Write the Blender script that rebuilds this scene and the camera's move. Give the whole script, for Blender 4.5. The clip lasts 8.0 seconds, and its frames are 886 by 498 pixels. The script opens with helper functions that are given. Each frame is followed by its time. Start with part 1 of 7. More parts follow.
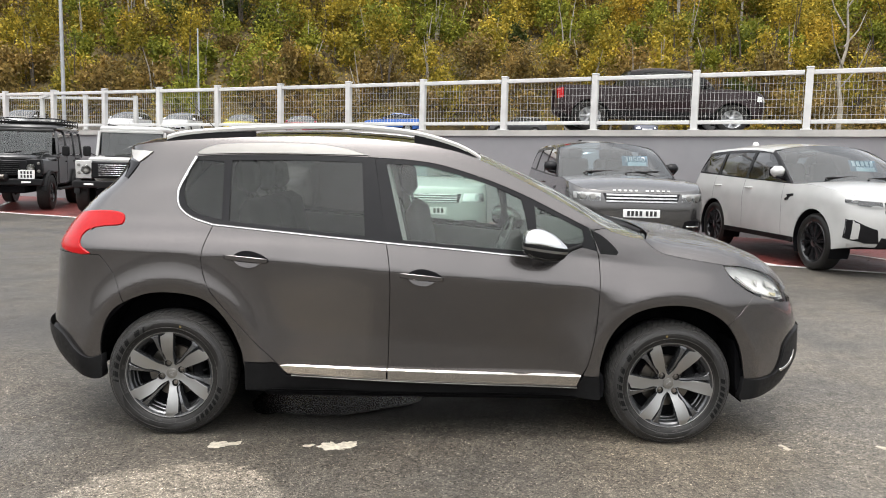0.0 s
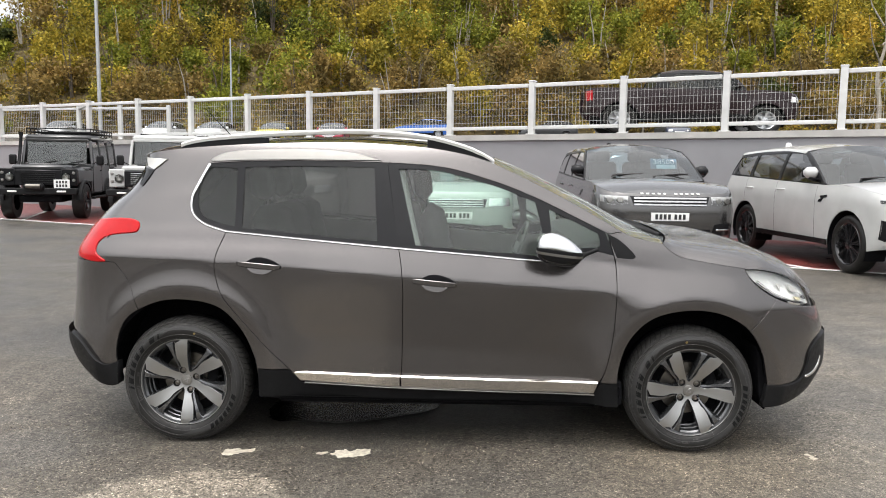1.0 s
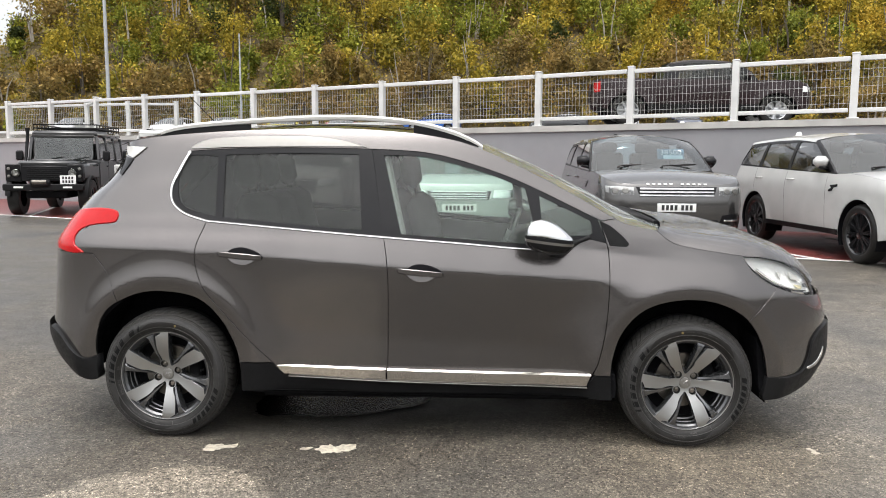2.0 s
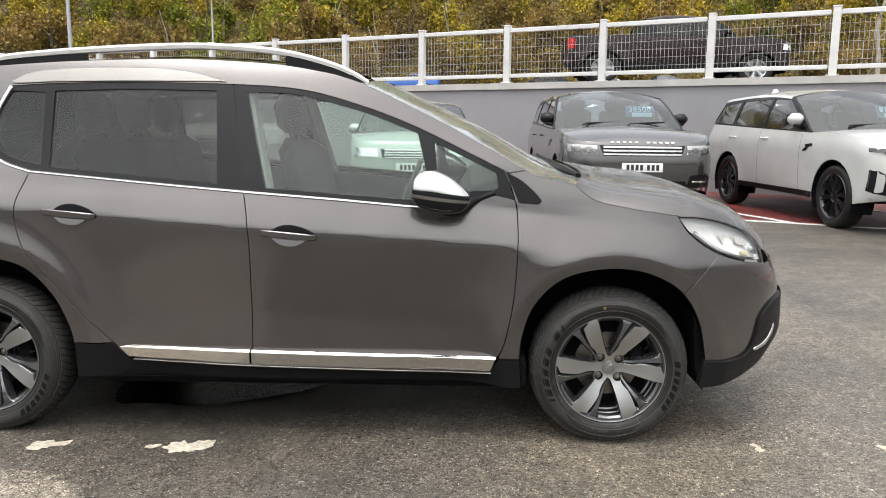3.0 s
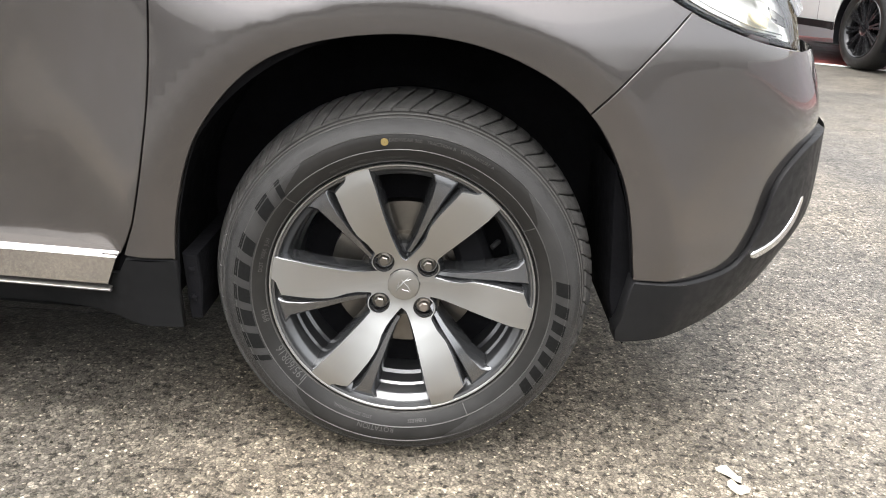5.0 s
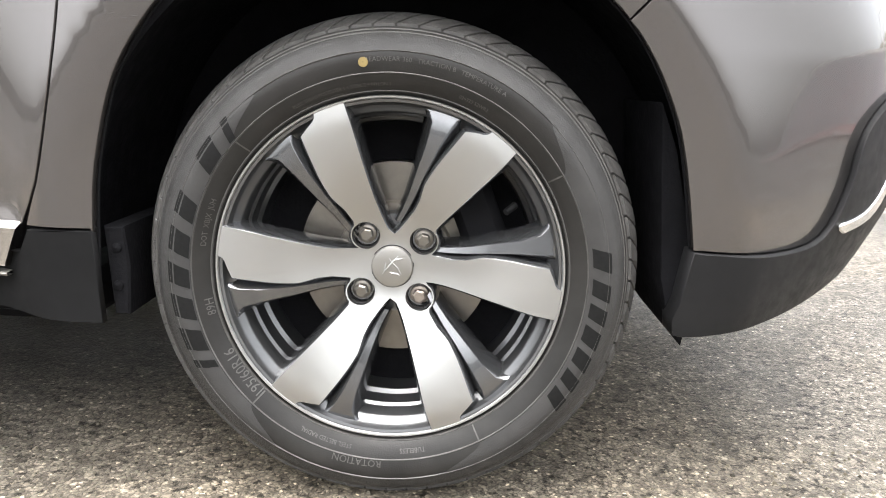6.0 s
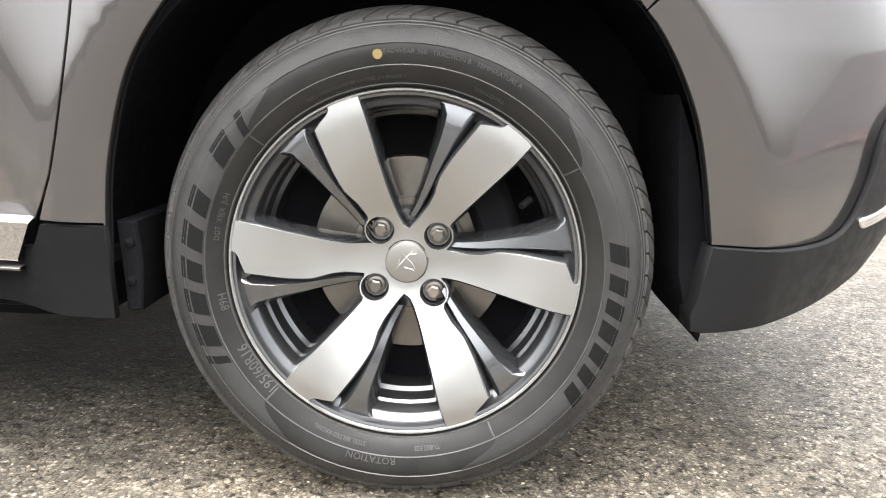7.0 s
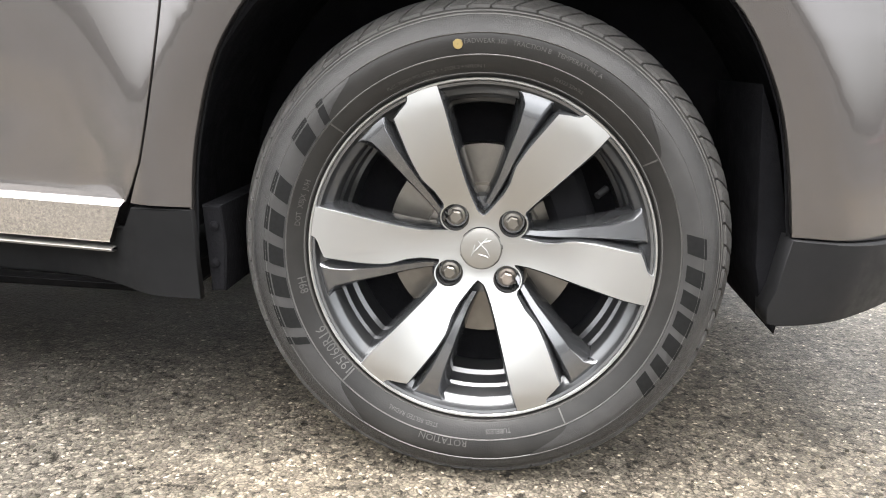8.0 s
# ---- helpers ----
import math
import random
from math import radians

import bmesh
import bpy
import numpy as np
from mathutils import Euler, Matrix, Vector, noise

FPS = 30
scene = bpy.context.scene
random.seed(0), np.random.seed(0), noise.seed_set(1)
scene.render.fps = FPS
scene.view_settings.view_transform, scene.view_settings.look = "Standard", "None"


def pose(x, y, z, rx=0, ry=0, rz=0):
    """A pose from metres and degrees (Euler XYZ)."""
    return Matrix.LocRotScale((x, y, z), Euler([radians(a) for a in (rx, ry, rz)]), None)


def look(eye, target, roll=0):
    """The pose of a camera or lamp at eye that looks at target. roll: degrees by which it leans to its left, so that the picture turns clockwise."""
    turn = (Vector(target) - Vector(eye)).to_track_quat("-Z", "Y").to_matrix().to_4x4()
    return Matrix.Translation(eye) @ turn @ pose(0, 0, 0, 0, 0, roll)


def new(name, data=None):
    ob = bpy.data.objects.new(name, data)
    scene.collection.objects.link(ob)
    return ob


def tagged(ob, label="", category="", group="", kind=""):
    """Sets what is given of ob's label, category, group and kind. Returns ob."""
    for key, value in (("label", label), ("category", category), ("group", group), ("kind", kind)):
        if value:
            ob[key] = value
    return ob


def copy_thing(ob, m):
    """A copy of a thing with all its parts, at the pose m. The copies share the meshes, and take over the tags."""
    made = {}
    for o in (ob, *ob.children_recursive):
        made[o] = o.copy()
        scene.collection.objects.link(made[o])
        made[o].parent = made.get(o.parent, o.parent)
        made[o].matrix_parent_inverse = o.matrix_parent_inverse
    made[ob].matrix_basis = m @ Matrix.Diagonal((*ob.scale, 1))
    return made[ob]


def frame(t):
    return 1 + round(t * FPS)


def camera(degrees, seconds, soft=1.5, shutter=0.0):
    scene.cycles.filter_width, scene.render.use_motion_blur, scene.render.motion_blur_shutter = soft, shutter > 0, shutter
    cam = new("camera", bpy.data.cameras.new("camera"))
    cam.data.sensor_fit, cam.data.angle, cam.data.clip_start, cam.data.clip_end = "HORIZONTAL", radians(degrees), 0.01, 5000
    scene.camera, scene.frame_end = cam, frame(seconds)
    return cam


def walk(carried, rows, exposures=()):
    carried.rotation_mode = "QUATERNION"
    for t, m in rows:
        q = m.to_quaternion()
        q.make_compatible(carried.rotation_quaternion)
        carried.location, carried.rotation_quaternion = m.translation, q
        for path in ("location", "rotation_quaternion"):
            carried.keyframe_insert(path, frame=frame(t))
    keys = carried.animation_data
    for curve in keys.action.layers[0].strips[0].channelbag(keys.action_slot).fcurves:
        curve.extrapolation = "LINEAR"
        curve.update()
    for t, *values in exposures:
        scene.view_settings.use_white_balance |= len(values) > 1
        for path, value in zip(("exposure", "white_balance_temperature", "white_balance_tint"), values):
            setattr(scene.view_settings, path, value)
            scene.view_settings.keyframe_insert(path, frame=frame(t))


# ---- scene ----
cam = camera(58.78, 8.0, soft=1.0)
PATH = [
    (0, (1.305, -3.904, 1.419), (1.335, -1.917, 1.195), 1.46),
    (0.5, (1.378, -3.862, 1.416), (1.350, -1.875, 1.195), 1.09),
    (1, (1.401, -3.858, 1.415), (1.348, -1.870, 1.203), 0.80),
    (2.3, (1.602, -3.585, 1.363), (1.516, -1.602, 1.122), 0.32),
    (2.5, (1.675, -3.448, 1.357), (1.598, -1.467, 1.099), 0.50),
    (3, (1.929, -3.072, 1.279), (1.885, -1.097, 0.963), 0.66),
    (3.5, (2.153, -2.670, 1.199), (2.122, -0.708, 0.815), 1.31),
    (4, (2.363, -2.183, 1.117), (2.305, -0.242, 0.641), 1.64),
    (4.5, (2.478, -1.666, 1.019), (2.484, 0.238, 0.408), 2.98),
    (5, (2.599, -1.213, 0.832), (2.602, 0.664, 0.142), 3.63),
    (5.2, (2.631, -1.089, 0.747), (2.618, 0.802, 0.097), 3.09),
    (6.3, (2.610, -0.976, 0.529), (2.575, 0.987, 0.150), 2.26),
    (6.5, (2.603, -0.975, 0.531), (2.572, 0.988, 0.151), 2.30),
    (7, (2.614, -0.973, 0.526), (2.556, 0.987, 0.135), 2.11),
    (7.5, (2.603, -0.970, 0.539), (2.511, 0.980, 0.103), 2.18),
    (8, (2.586, -0.982, 0.550), (2.397, 0.953, 0.078), 2.19),
]
walk(cam, [(t, look(eye, target, roll)) for t, eye, target, roll in PATH],
     [(0, 1.14, 6500, 10), (3.0, 1.2, 6500, 10), (4.5, 1.72, 6500, 10), (5.2, 2.22, 6500, 10), (6.4, 2.52, 6500, 10), (8, 2.6, 6500, 10)])

# ---- light: overcast autumn afternoon ----
world = bpy.data.worlds.new("overcast_sky")
scene.world = world
world.use_nodes = True
wn, wl = world.node_tree.nodes, world.node_tree.links
sky = wn.new("ShaderNodeTexSky")
sky.sky_type = "NISHITA"
sky.sun_disc = False
sky.sun_elevation, sky.sun_rotation = radians(74), radians(200)
sky.air_density, sky.dust_density, sky.ozone_density = 1.0, 5.0, 1.0
grey = wn.new("ShaderNodeHueSaturation")
grey.inputs["Saturation"].default_value = 0.18
wl.new(sky.outputs[0], grey.inputs["Color"])
wl.new(grey.outputs[0], wn["Background"].inputs["Color"])
wn["Background"].inputs["Strength"].default_value = 0.15
sun_data = bpy.data.lights.new("sun", "SUN")
sun_data.energy, sun_data.angle, sun_data.color = 0.6, radians(120), (1.0, 0.97, 0.92)
sun = new("sun", sun_data)
sun.matrix_basis = look((-2.0, -5.4, 20), (0, 0, 0))

# ---- geometry helpers ----
TAU = 2 * math.pi


class Geo:
    """Vertices and faces of one mesh; normals where they are known."""

    def __init__(self):
        self.v, self.f, self.n = [], [], {}

    def add(self, verts, faces):
        k = len(self.v)
        self.v += [tuple(p) for p in verts]
        self.f += [tuple(i + k for i in f) for f in faces]
        return self

    def moved(self, m):
        self.v = [tuple(m @ Vector(p)) for p in self.v]
        return self

    def mesh(self, name, smooth=40):
        me = bpy.data.meshes.new(name)
        me.from_pydata(self.v, [], self.f)
        if smooth:
            me.polygons.foreach_set("use_smooth", [True] * len(me.polygons))
            if self.n:
                me.normals_split_custom_set_from_vertices([self.n.get(i, (0, 0, 0)) for i in range(len(self.v))])
            elif smooth < 180:
                me.set_sharp_from_angle(angle=radians(smooth))
        me.update()
        return me


def part(name, geo, material, parent=None, label="", smooth=40):
    me = geo.mesh(name, smooth) if isinstance(geo, Geo) else geo
    if not me.materials:
        me.materials.append(material)
    ob = new(name, me)
    if parent:
        ob.parent = parent
    if label:
        ob["label"] = label
    return ob


def thing(name, label, category, group="", kind=""):
    return tagged(new(name), label, category, group, kind)


def spline(points, step=0.02, closed=False):
    """A Catmull-Rom curve through points; a point given twice makes a corner."""
    P = [np.array(p, float) for p in points]
    out, n = [], len(P)
    for i in range(n if closed else n - 1):
        if closed:
            a, b, c, d = P[i - 1], P[i], P[(i + 1) % n], P[(i + 2) % n]
        else:
            a, b, c, d = P[max(i - 1, 0)], P[i], P[i + 1], P[min(i + 2, n - 1)]
        ln = np.linalg.norm(c - b)
        if ln < 1e-7:
            continue
        if np.linalg.norm(b - a) < 1e-7:
            a = b
        k = max(1, int(math.ceil(ln / step)))
        for j in range(k):
            t = j / k
            m1, m2 = (c - a) / 2, (d - b) / 2
            l1, l2 = np.linalg.norm(m1), np.linalg.norm(m2)
            m1 = m1 * min(1, ln / max(l1, 1e-9))
            m2 = m2 * min(1, ln / max(l2, 1e-9))
            h = (2 * t**3 - 3 * t * t + 1) * b + (t**3 - 2 * t * t + t) * m1 + (3 * t * t - 2 * t**3) * c + (t**3 - t * t) * m2
            out.append(tuple(h))
    if not closed:
        out.append(tuple(P[-1]))
    return out


def clip(poly, axis, value, keep):
    out = []
    for i in range(len(poly)):
        a, b = poly[i - 1], poly[i]
        ia, ib = keep * (a[axis] - value) >= 0, keep * (b[axis] - value) >= 0
        if ia != ib:
            t = (value - a[axis]) / (b[axis] - a[axis])
            q = [a[0] + t * (b[0] - a[0]), a[1] + t * (b[1] - a[1])]
            q[axis] = value
            out.append(tuple(q))
        if ib:
            out.append(b)
    return out


def area(poly):
    return 0.5 * sum(poly[i - 1][0] * poly[i][1] - poly[i][0] * poly[i - 1][1] for i in range(len(poly)))


def inset(poly, e):
    s = 1 if area(poly) > 0 else -1
    out, n = [], len(poly)
    for i in range(n):
        a, b, c = poly[i - 1], poly[i], poly[(i + 1) % n]
        d1 = np.array((b[0] - a[0], b[1] - a[1]))
        d2 = np.array((c[0] - b[0], c[1] - b[1]))
        d1, d2 = d1 / max(np.linalg.norm(d1), 1e-9), d2 / max(np.linalg.norm(d2), 1e-9)
        nn = np.array((-d1[1] - d2[1], d1[0] + d2[0]))
        nn = nn / max(np.linalg.norm(nn), 0.4) * s
        out.append((b[0] + nn[0] * e, b[1] + nn[1] * e))
    return out


def panel(poly, surf, thick=0.012, res=0.04, bevel=0.0012, gap=0.0009, lift=0.0):
    """A sheet over the outline poly (x, z), pressed to y = surf(x, z), with rounded edges turned inwards. It faces -y."""
    g = Geo()
    if area(poly) < 0:
        poly = poly[::-1]
    outer = inset(poly, gap) if gap else poly
    inner = inset(outer, bevel)
    f = lambda x, z: surf(x, z) - lift
    xs = [p[0] for p in inner]
    zs = [p[1] for p in inner]
    index = {}

    def vert(p):
        k = (round(p[0], 5), round(p[1], 5))
        if k not in index:
            index[k] = len(g.v)
            g.v.append((p[0], f(p[0], p[1]), p[1]))
            e = 0.002
            dx = (f(p[0] + e, p[1]) - f(p[0] - e, p[1])) / (2 * e)
            dz = (f(p[0], p[1] + e) - f(p[0], p[1] - e)) / (2 * e)
            g.n[index[k]] = tuple(Vector((dx, -1, dz)).normalized())
        return index[k]

    rest = inner
    i0, i1 = math.floor(min(xs) / res), math.ceil(max(xs) / res)
    for i in range(i0, i1):
        strip = clip(clip(rest, 0, i * res, 1), 0, (i + 1) * res, -1)
        if len(strip) < 3:
            continue
        sz = [p[1] for p in strip]
        for j in range(math.floor(min(sz) / res), math.ceil(max(sz) / res)):
            cell = clip(clip(strip, 1, j * res, 1), 1, (j + 1) * res, -1)
            if len(cell) < 3 or abs(area(cell)) < 1e-9:
                continue
            ids = []
            for p in cell:
                k = vert(p)
                if k not in ids:
                    ids.append(k)
            if len(ids) > 2:
                g.f.append(tuple(ids))
    n = len(inner)
    k = len(g.v)
    for ring, d in ((inner, 0), (outer, bevel), (outer, thick)):
        for p in ring:
            g.v.append((p[0], f(p[0], p[1]) + d, p[1]))
    for r in range(2):
        for i in range(n):
            a, b = k + r * n + i, k + r * n + (i + 1) % n
            g.f.append((a, a + n, b + n, b))
    return g


def mirrored(g, yc):
    m = Geo()
    m.v = [(x, 2 * yc - y, z) for x, y, z in g.v]
    m.f = [f[::-1] for f in g.f]
    m.n = {i: (a, -b, c) for i, (a, b, c) in g.n.items()}
    return m


def cross(left, right, bulge, n=14, flip=False, power=2.3, edge=0.0):
    """A sheet between two edge lines, bulging by the vectors bulge (one per station, or one for all)."""
    g = Geo()
    for s, (a, b) in enumerate(zip(left, right)):
        w = bulge[s] if isinstance(bulge, list) else bulge
        for i in range(n + 1):
            t = i / n if not edge else 0.5 - 0.5 * math.cos(math.pi * i / n)
            h = (1 - edge) * (1 - abs(2 * t - 1) ** power) + edge * (1 - abs(2 * t - 1) ** 15)
            g.v.append(tuple(a[k] + (b[k] - a[k]) * t + w[k] * h for k in range(3)))
    for s in range(len(left) - 1):
        for i in range(n):
            q = (s * (n + 1) + i, s * (n + 1) + i + 1, (s + 1) * (n + 1) + i + 1, (s + 1) * (n + 1) + i)
            g.f.append(q[::-1] if flip else q)
    return g


def box(g, c, s, bevel=0.0, m=None):
    """A box with its centre and sizes; bevelled along all edges."""
    e = min(bevel, min(s) * 0.45)
    hx, hy, hz = (v / 2 for v in s)
    if e <= 0:
        V = [(sx * hx, sy * hy, sz * hz) for sx in (-1, 1) for sy in (-1, 1) for sz in (-1, 1)]
        F = [(0, 1, 3, 2), (4, 6, 7, 5), (0, 4, 5, 1), (2, 3, 7, 6), (0, 2, 6, 4), (1, 5, 7, 3)]
    else:
        V, F = [], []
        ix = {}
        for sx in (-1, 1):
            for sy in (-1, 1):
                for sz in (-1, 1):
                    for a, p in enumerate(((hx, hy - e, hz - e), (hx - e, hy, hz - e), (hx - e, hy - e, hz))):
                        ix[sx, sy, sz, a] = len(V)
                        V.append((sx * p[0], sy * p[1], sz * p[2]))
        S = (-1, 1)
        for a in range(3):
            for s0 in S:
                q = []
                for u, w in ((-1, -1), (1, -1), (1, 1), (-1, 1)):
                    k = [u, w]
                    k.insert(a, s0)
                    q.append(ix[(*k, a)])
                F.append(tuple(q if (s0 > 0) != (a == 1) else q[::-1]))
        for a in range(3):
            b, c2 = (a + 1) % 3, (a + 2) % 3
            for u in S:
                for w in S:
                    q = []
                    for s0, which in ((-1, b), (1, b), (1, c2), (-1, c2)):
                        k = [0, 0, 0]
                        k[a], k[b], k[c2] = s0, u, w
                        q.append(ix[(*k, which)])
                    F.append(tuple(q if u * w < 0 else q[::-1]))
        for sx in S:
            for sy in S:
                for sz in S:
                    q = tuple(ix[sx, sy, sz, a] for a in range(3))
                    F.append(q if sx * sy * sz > 0 else q[::-1])
    M = Matrix.Translation(c) @ (m if m else Matrix())
    g.add([M @ Vector(p) for p in V], F)
    return g


def lathe(g, profile, n=48, m=None, a0=0.0, a1=TAU):
    """Turns (radius, depth) about the y axis; depth runs along +y."""
    full = abs(a1 - a0 - TAU) < 1e-6
    cols = n if full else n + 1
    V = []
    for i in range(cols):
        a = a0 + (a1 - a0) * i / n
        V += [(r * math.cos(a), d, r * math.sin(a)) for r, d in profile]
    k = len(profile)
    F = []
    for i in range(n):
        j = (i + 1) % cols
        for s in range(k - 1):
            F.append((i * k + s, i * k + s + 1, j * k + s + 1, j * k + s))
    M = m if m else Matrix()
    g.add([M @ Vector(p) for p in V], F)
    return g


def tube(g, path, r, n=8, caps=True):
    """A round bar along path; r is one radius or one per point."""
    P = [Vector(p) for p in path]
    k = len(g.v)
    side = None
    for i, p in enumerate(P):
        d = (P[min(i + 1, len(P) - 1)] - P[max(i - 1, 0)]).normalized()
        if side is None:
            side = d.orthogonal().normalized()
        side = (side - d * side.dot(d)).normalized()
        up = d.cross(side)
        rr = r[i] if isinstance(r, (list, tuple)) else r
        for j in range(n):
            a = TAU * j / n
            g.v.append(tuple(p + rr * (math.cos(a) * side + math.sin(a) * up)))
    for i in range(len(P) - 1):
        for j in range(n):
            j2 = (j + 1) % n
            g.f.append((k + i * n + j, k + i * n + j2, k + (i + 1) * n + j2, k + (i + 1) * n + j))
    if caps:
        g.f.append(tuple(k + j for j in range(n))[::-1])
        g.f.append(tuple(k + (len(P) - 1) * n + j for j in range(n)))
    return g


def prism(g, poly, y0, y1, bevel=0.0, m=None):
    """The outline poly (x, z) as a solid from y0 (the face towards -y) to y1."""
    if area(poly) < 0:
        poly = poly[::-1]
    n = len(poly)
    rings = [(inset(poly, bevel), y0), (poly, y0 + bevel), (poly, y1)] if bevel else [(poly, y0), (poly, y1)]
    V = [(x, y, z) for ring, y in rings for x, z in ring]
    F = [tuple(range(n))]
    for r in range(len(rings) - 1):
        for i in range(n):
            j = (i + 1) % n
            F.append((r * n + i, (r + 1) * n + i, (r + 1) * n + j, r * n + j))
    F.append(tuple((len(rings) - 1) * n + i for i in range(n))[::-1])
    M = m if m else Matrix()
    g.add([M @ Vector(p) for p in V], F)
    return g


def within(poly, p):
    inside = False
    for i in range(len(poly)):
        (ax, az), (bx, bz) = poly[i - 1], poly[i]
        if (az > p[1]) != (bz > p[1]) and p[0] < ax + (p[1] - az) / (bz - az) * (bx - ax):
            inside = not inside
    return inside


def with_lobe(poly, c, r):
    """The outline with a round lobe added where the circle leaves it."""
    fine = []
    for i in range(len(poly)):
        a, b = poly[i - 1], poly[i]
        k = max(1, math.ceil(math.hypot(b[0] - a[0], b[1] - a[1]) / 0.004)) if math.hypot(*b) < 0.1 else 1
        fine += [(a[0] + (b[0] - a[0]) * j / k, a[1] + (b[1] - a[1]) * j / k) for j in range(1, k + 1)]
    hit = [math.hypot(p[0] - c[0], p[1] - c[1]) < r for p in fine]
    if not any(hit):
        return poly
    n = len(fine)
    i0 = next(i for i in range(n) if not hit[i - 1] and hit[i])
    fine = fine[i0:] + fine[:i0]
    m = max(i for i in range(n) if math.hypot(fine[i][0] - c[0], fine[i][1] - c[1]) < r)
    rest = fine[m + 1:]
    a0 = math.atan2(rest[-1][1] - c[1], rest[-1][0] - c[0])
    a1 = math.atan2(rest[0][1] - c[1], rest[0][0] - c[0])
    for turn in ((a1 - a0) % TAU, (a1 - a0) % TAU - TAU):
        mid = a0 + turn / 2
        if not within(poly, (c[0] + r * math.cos(mid), c[1] + r * math.sin(mid))):
            arc = [(c[0] + r * math.cos(a0 + turn * j / 14), c[1] + r * math.sin(a0 + turn * j / 14)) for j in range(1, 14)]
            return rest + arc
    return poly


def keyhole(outer, hole):
    """One outline from an outer one and a hole in it."""
    if area(outer) < 0:
        outer = outer[::-1]
    if area(hole) > 0:
        hole = hole[::-1]
    best = min(((a[0] - b[0]) ** 2 + (a[1] - b[1]) ** 2, i, j) for i, a in enumerate(outer) for j, b in enumerate(hole))
    i, j = best[1], best[2]
    return outer[: i + 1] + hole[j:] + hole[: j + 1] + outer[i:]


def ray_radius(loop, c, a):
    """How far the outline loop lies from c in the direction a."""
    dx, dz = math.cos(a), math.sin(a)
    best = 0.0
    for i in range(len(loop)):
        p, q = loop[i - 1], loop[i]
        px, pz, ex, ez = p[0] - c[0], p[1] - c[1], q[0] - p[0], q[1] - p[1]
        det = dx * ez - dz * ex
        if abs(det) < 1e-12:
            continue
        r = (px * ez - pz * ex) / det
        s = (px * dz - pz * dx) / det
        if -1e-6 <= s <= 1 + 1e-6 and r > best:
            best = r
    return best


def ring_panel(outer, hole, surf, lift=0.0, thick=0.02, k=3):
    """A frame between an outline and the hole in it, pressed to y = surf(x, z), with a turned-in edge round the hole."""
    c = (sum(p[0] for p in hole) / len(hole), sum(p[1] for p in hole) / len(hole))
    angles = sorted({round(math.atan2(p[1] - c[1], p[0] - c[0]), 5) for p in list(outer) + list(hole)})
    g = Geo()
    f = lambda x, z: surf(x, z) - lift
    for a in angles:
        r0, r1 = ray_radius(hole, c, a), ray_radius(outer, c, a)
        for j in range(k + 1):
            r = r0 + (r1 - r0) * j / k
            x, z = c[0] + r * math.cos(a), c[1] + r * math.sin(a)
            e = 0.002
            g.n[len(g.v)] = tuple(Vector(((f(x + e, z) - f(x - e, z)) / (2 * e), -1, (f(x, z + e) - f(x, z - e)) / (2 * e))).normalized())
            g.v.append((x, f(x, z), z))
        for r, d in ((r0, 0.0), (r0, thick), (r1, 0.0), (r1, thick)):
            x, z = c[0] + r * math.cos(a), c[1] + r * math.sin(a)
            g.v.append((x, f(x, z) + d, z))
    w, n = k + 5, len(angles)
    for i in range(n):
        b, d = i * w, ((i + 1) % n) * w
        for j in range(k):
            g.f.append((b + j, b + j + 1, d + j + 1, d + j))
        g.f.append((b + k + 1, d + k + 1, d + k + 2, b + k + 2))
        g.f.append((b + k + 3, b + k + 4, d + k + 4, d + k + 3))
    return g


def smin(a, b, k):
    h = max(k - abs(a - b), 0) / k
    return min(a, b) - h * h * k / 4


def lerp_table(table, v):
    if v <= table[0][0]:
        return table[0][1]
    for (a, p), (b, q) in zip(table, table[1:]):
        if v <= b:
            t = (v - a) / (b - a)
            t = t * t * (3 - 2 * t)
            return p + (q - p) * t
    return table[-1][1]


def monotone(table):
    """A smooth function through the rows (v, value)."""
    xs = np.array([r[0] for r in table], float)
    ys = np.array([r[1] for r in table], float)
    d = np.diff(ys) / np.diff(xs)
    m = np.concatenate(([d[0]], [0 if a * b <= 0 else 2 * a * b / (a + b) for a, b in zip(d, d[1:])], [d[-1]]))

    def f(v):
        if v <= xs[0]:
            return float(ys[0] + m[0] * (v - xs[0]))
        if v >= xs[-1]:
            return float(ys[-1] + m[-1] * (v - xs[-1]))
        i = int(np.searchsorted(xs, v)) - 1
        h = xs[i + 1] - xs[i]
        t = (v - xs[i]) / h
        return float((2 * t**3 - 3 * t * t + 1) * ys[i] + (t**3 - 2 * t * t + t) * h * m[i] + (3 * t * t - 2 * t**3) * ys[i + 1] + (t**3 - t * t) * h * m[i + 1])

    return f

# ---- materials ----
def nodes(name):
    m = bpy.data.materials.new(name)
    m.use_nodes = True
    t = m.node_tree
    return m, t, t.nodes["Principled BSDF"]


def node(t, kind, **values):
    n = t.nodes.new(kind)
    for k, v in values.items():
        n.inputs[k.replace("_", " ")].default_value = v
    return n


def ramp(t, source, stops):
    r = t.nodes.new("ShaderNodeValToRGB")
    while len(r.color_ramp.elements) < len(stops):
        r.color_ramp.elements.new(0.5)
    for e, (p, c) in zip(r.color_ramp.elements, stops):
        e.position = p
        e.color = (*c, 1) if isinstance(c, tuple) else (c, c, c, 1)
    t.links.new(source, r.inputs[0])
    return r


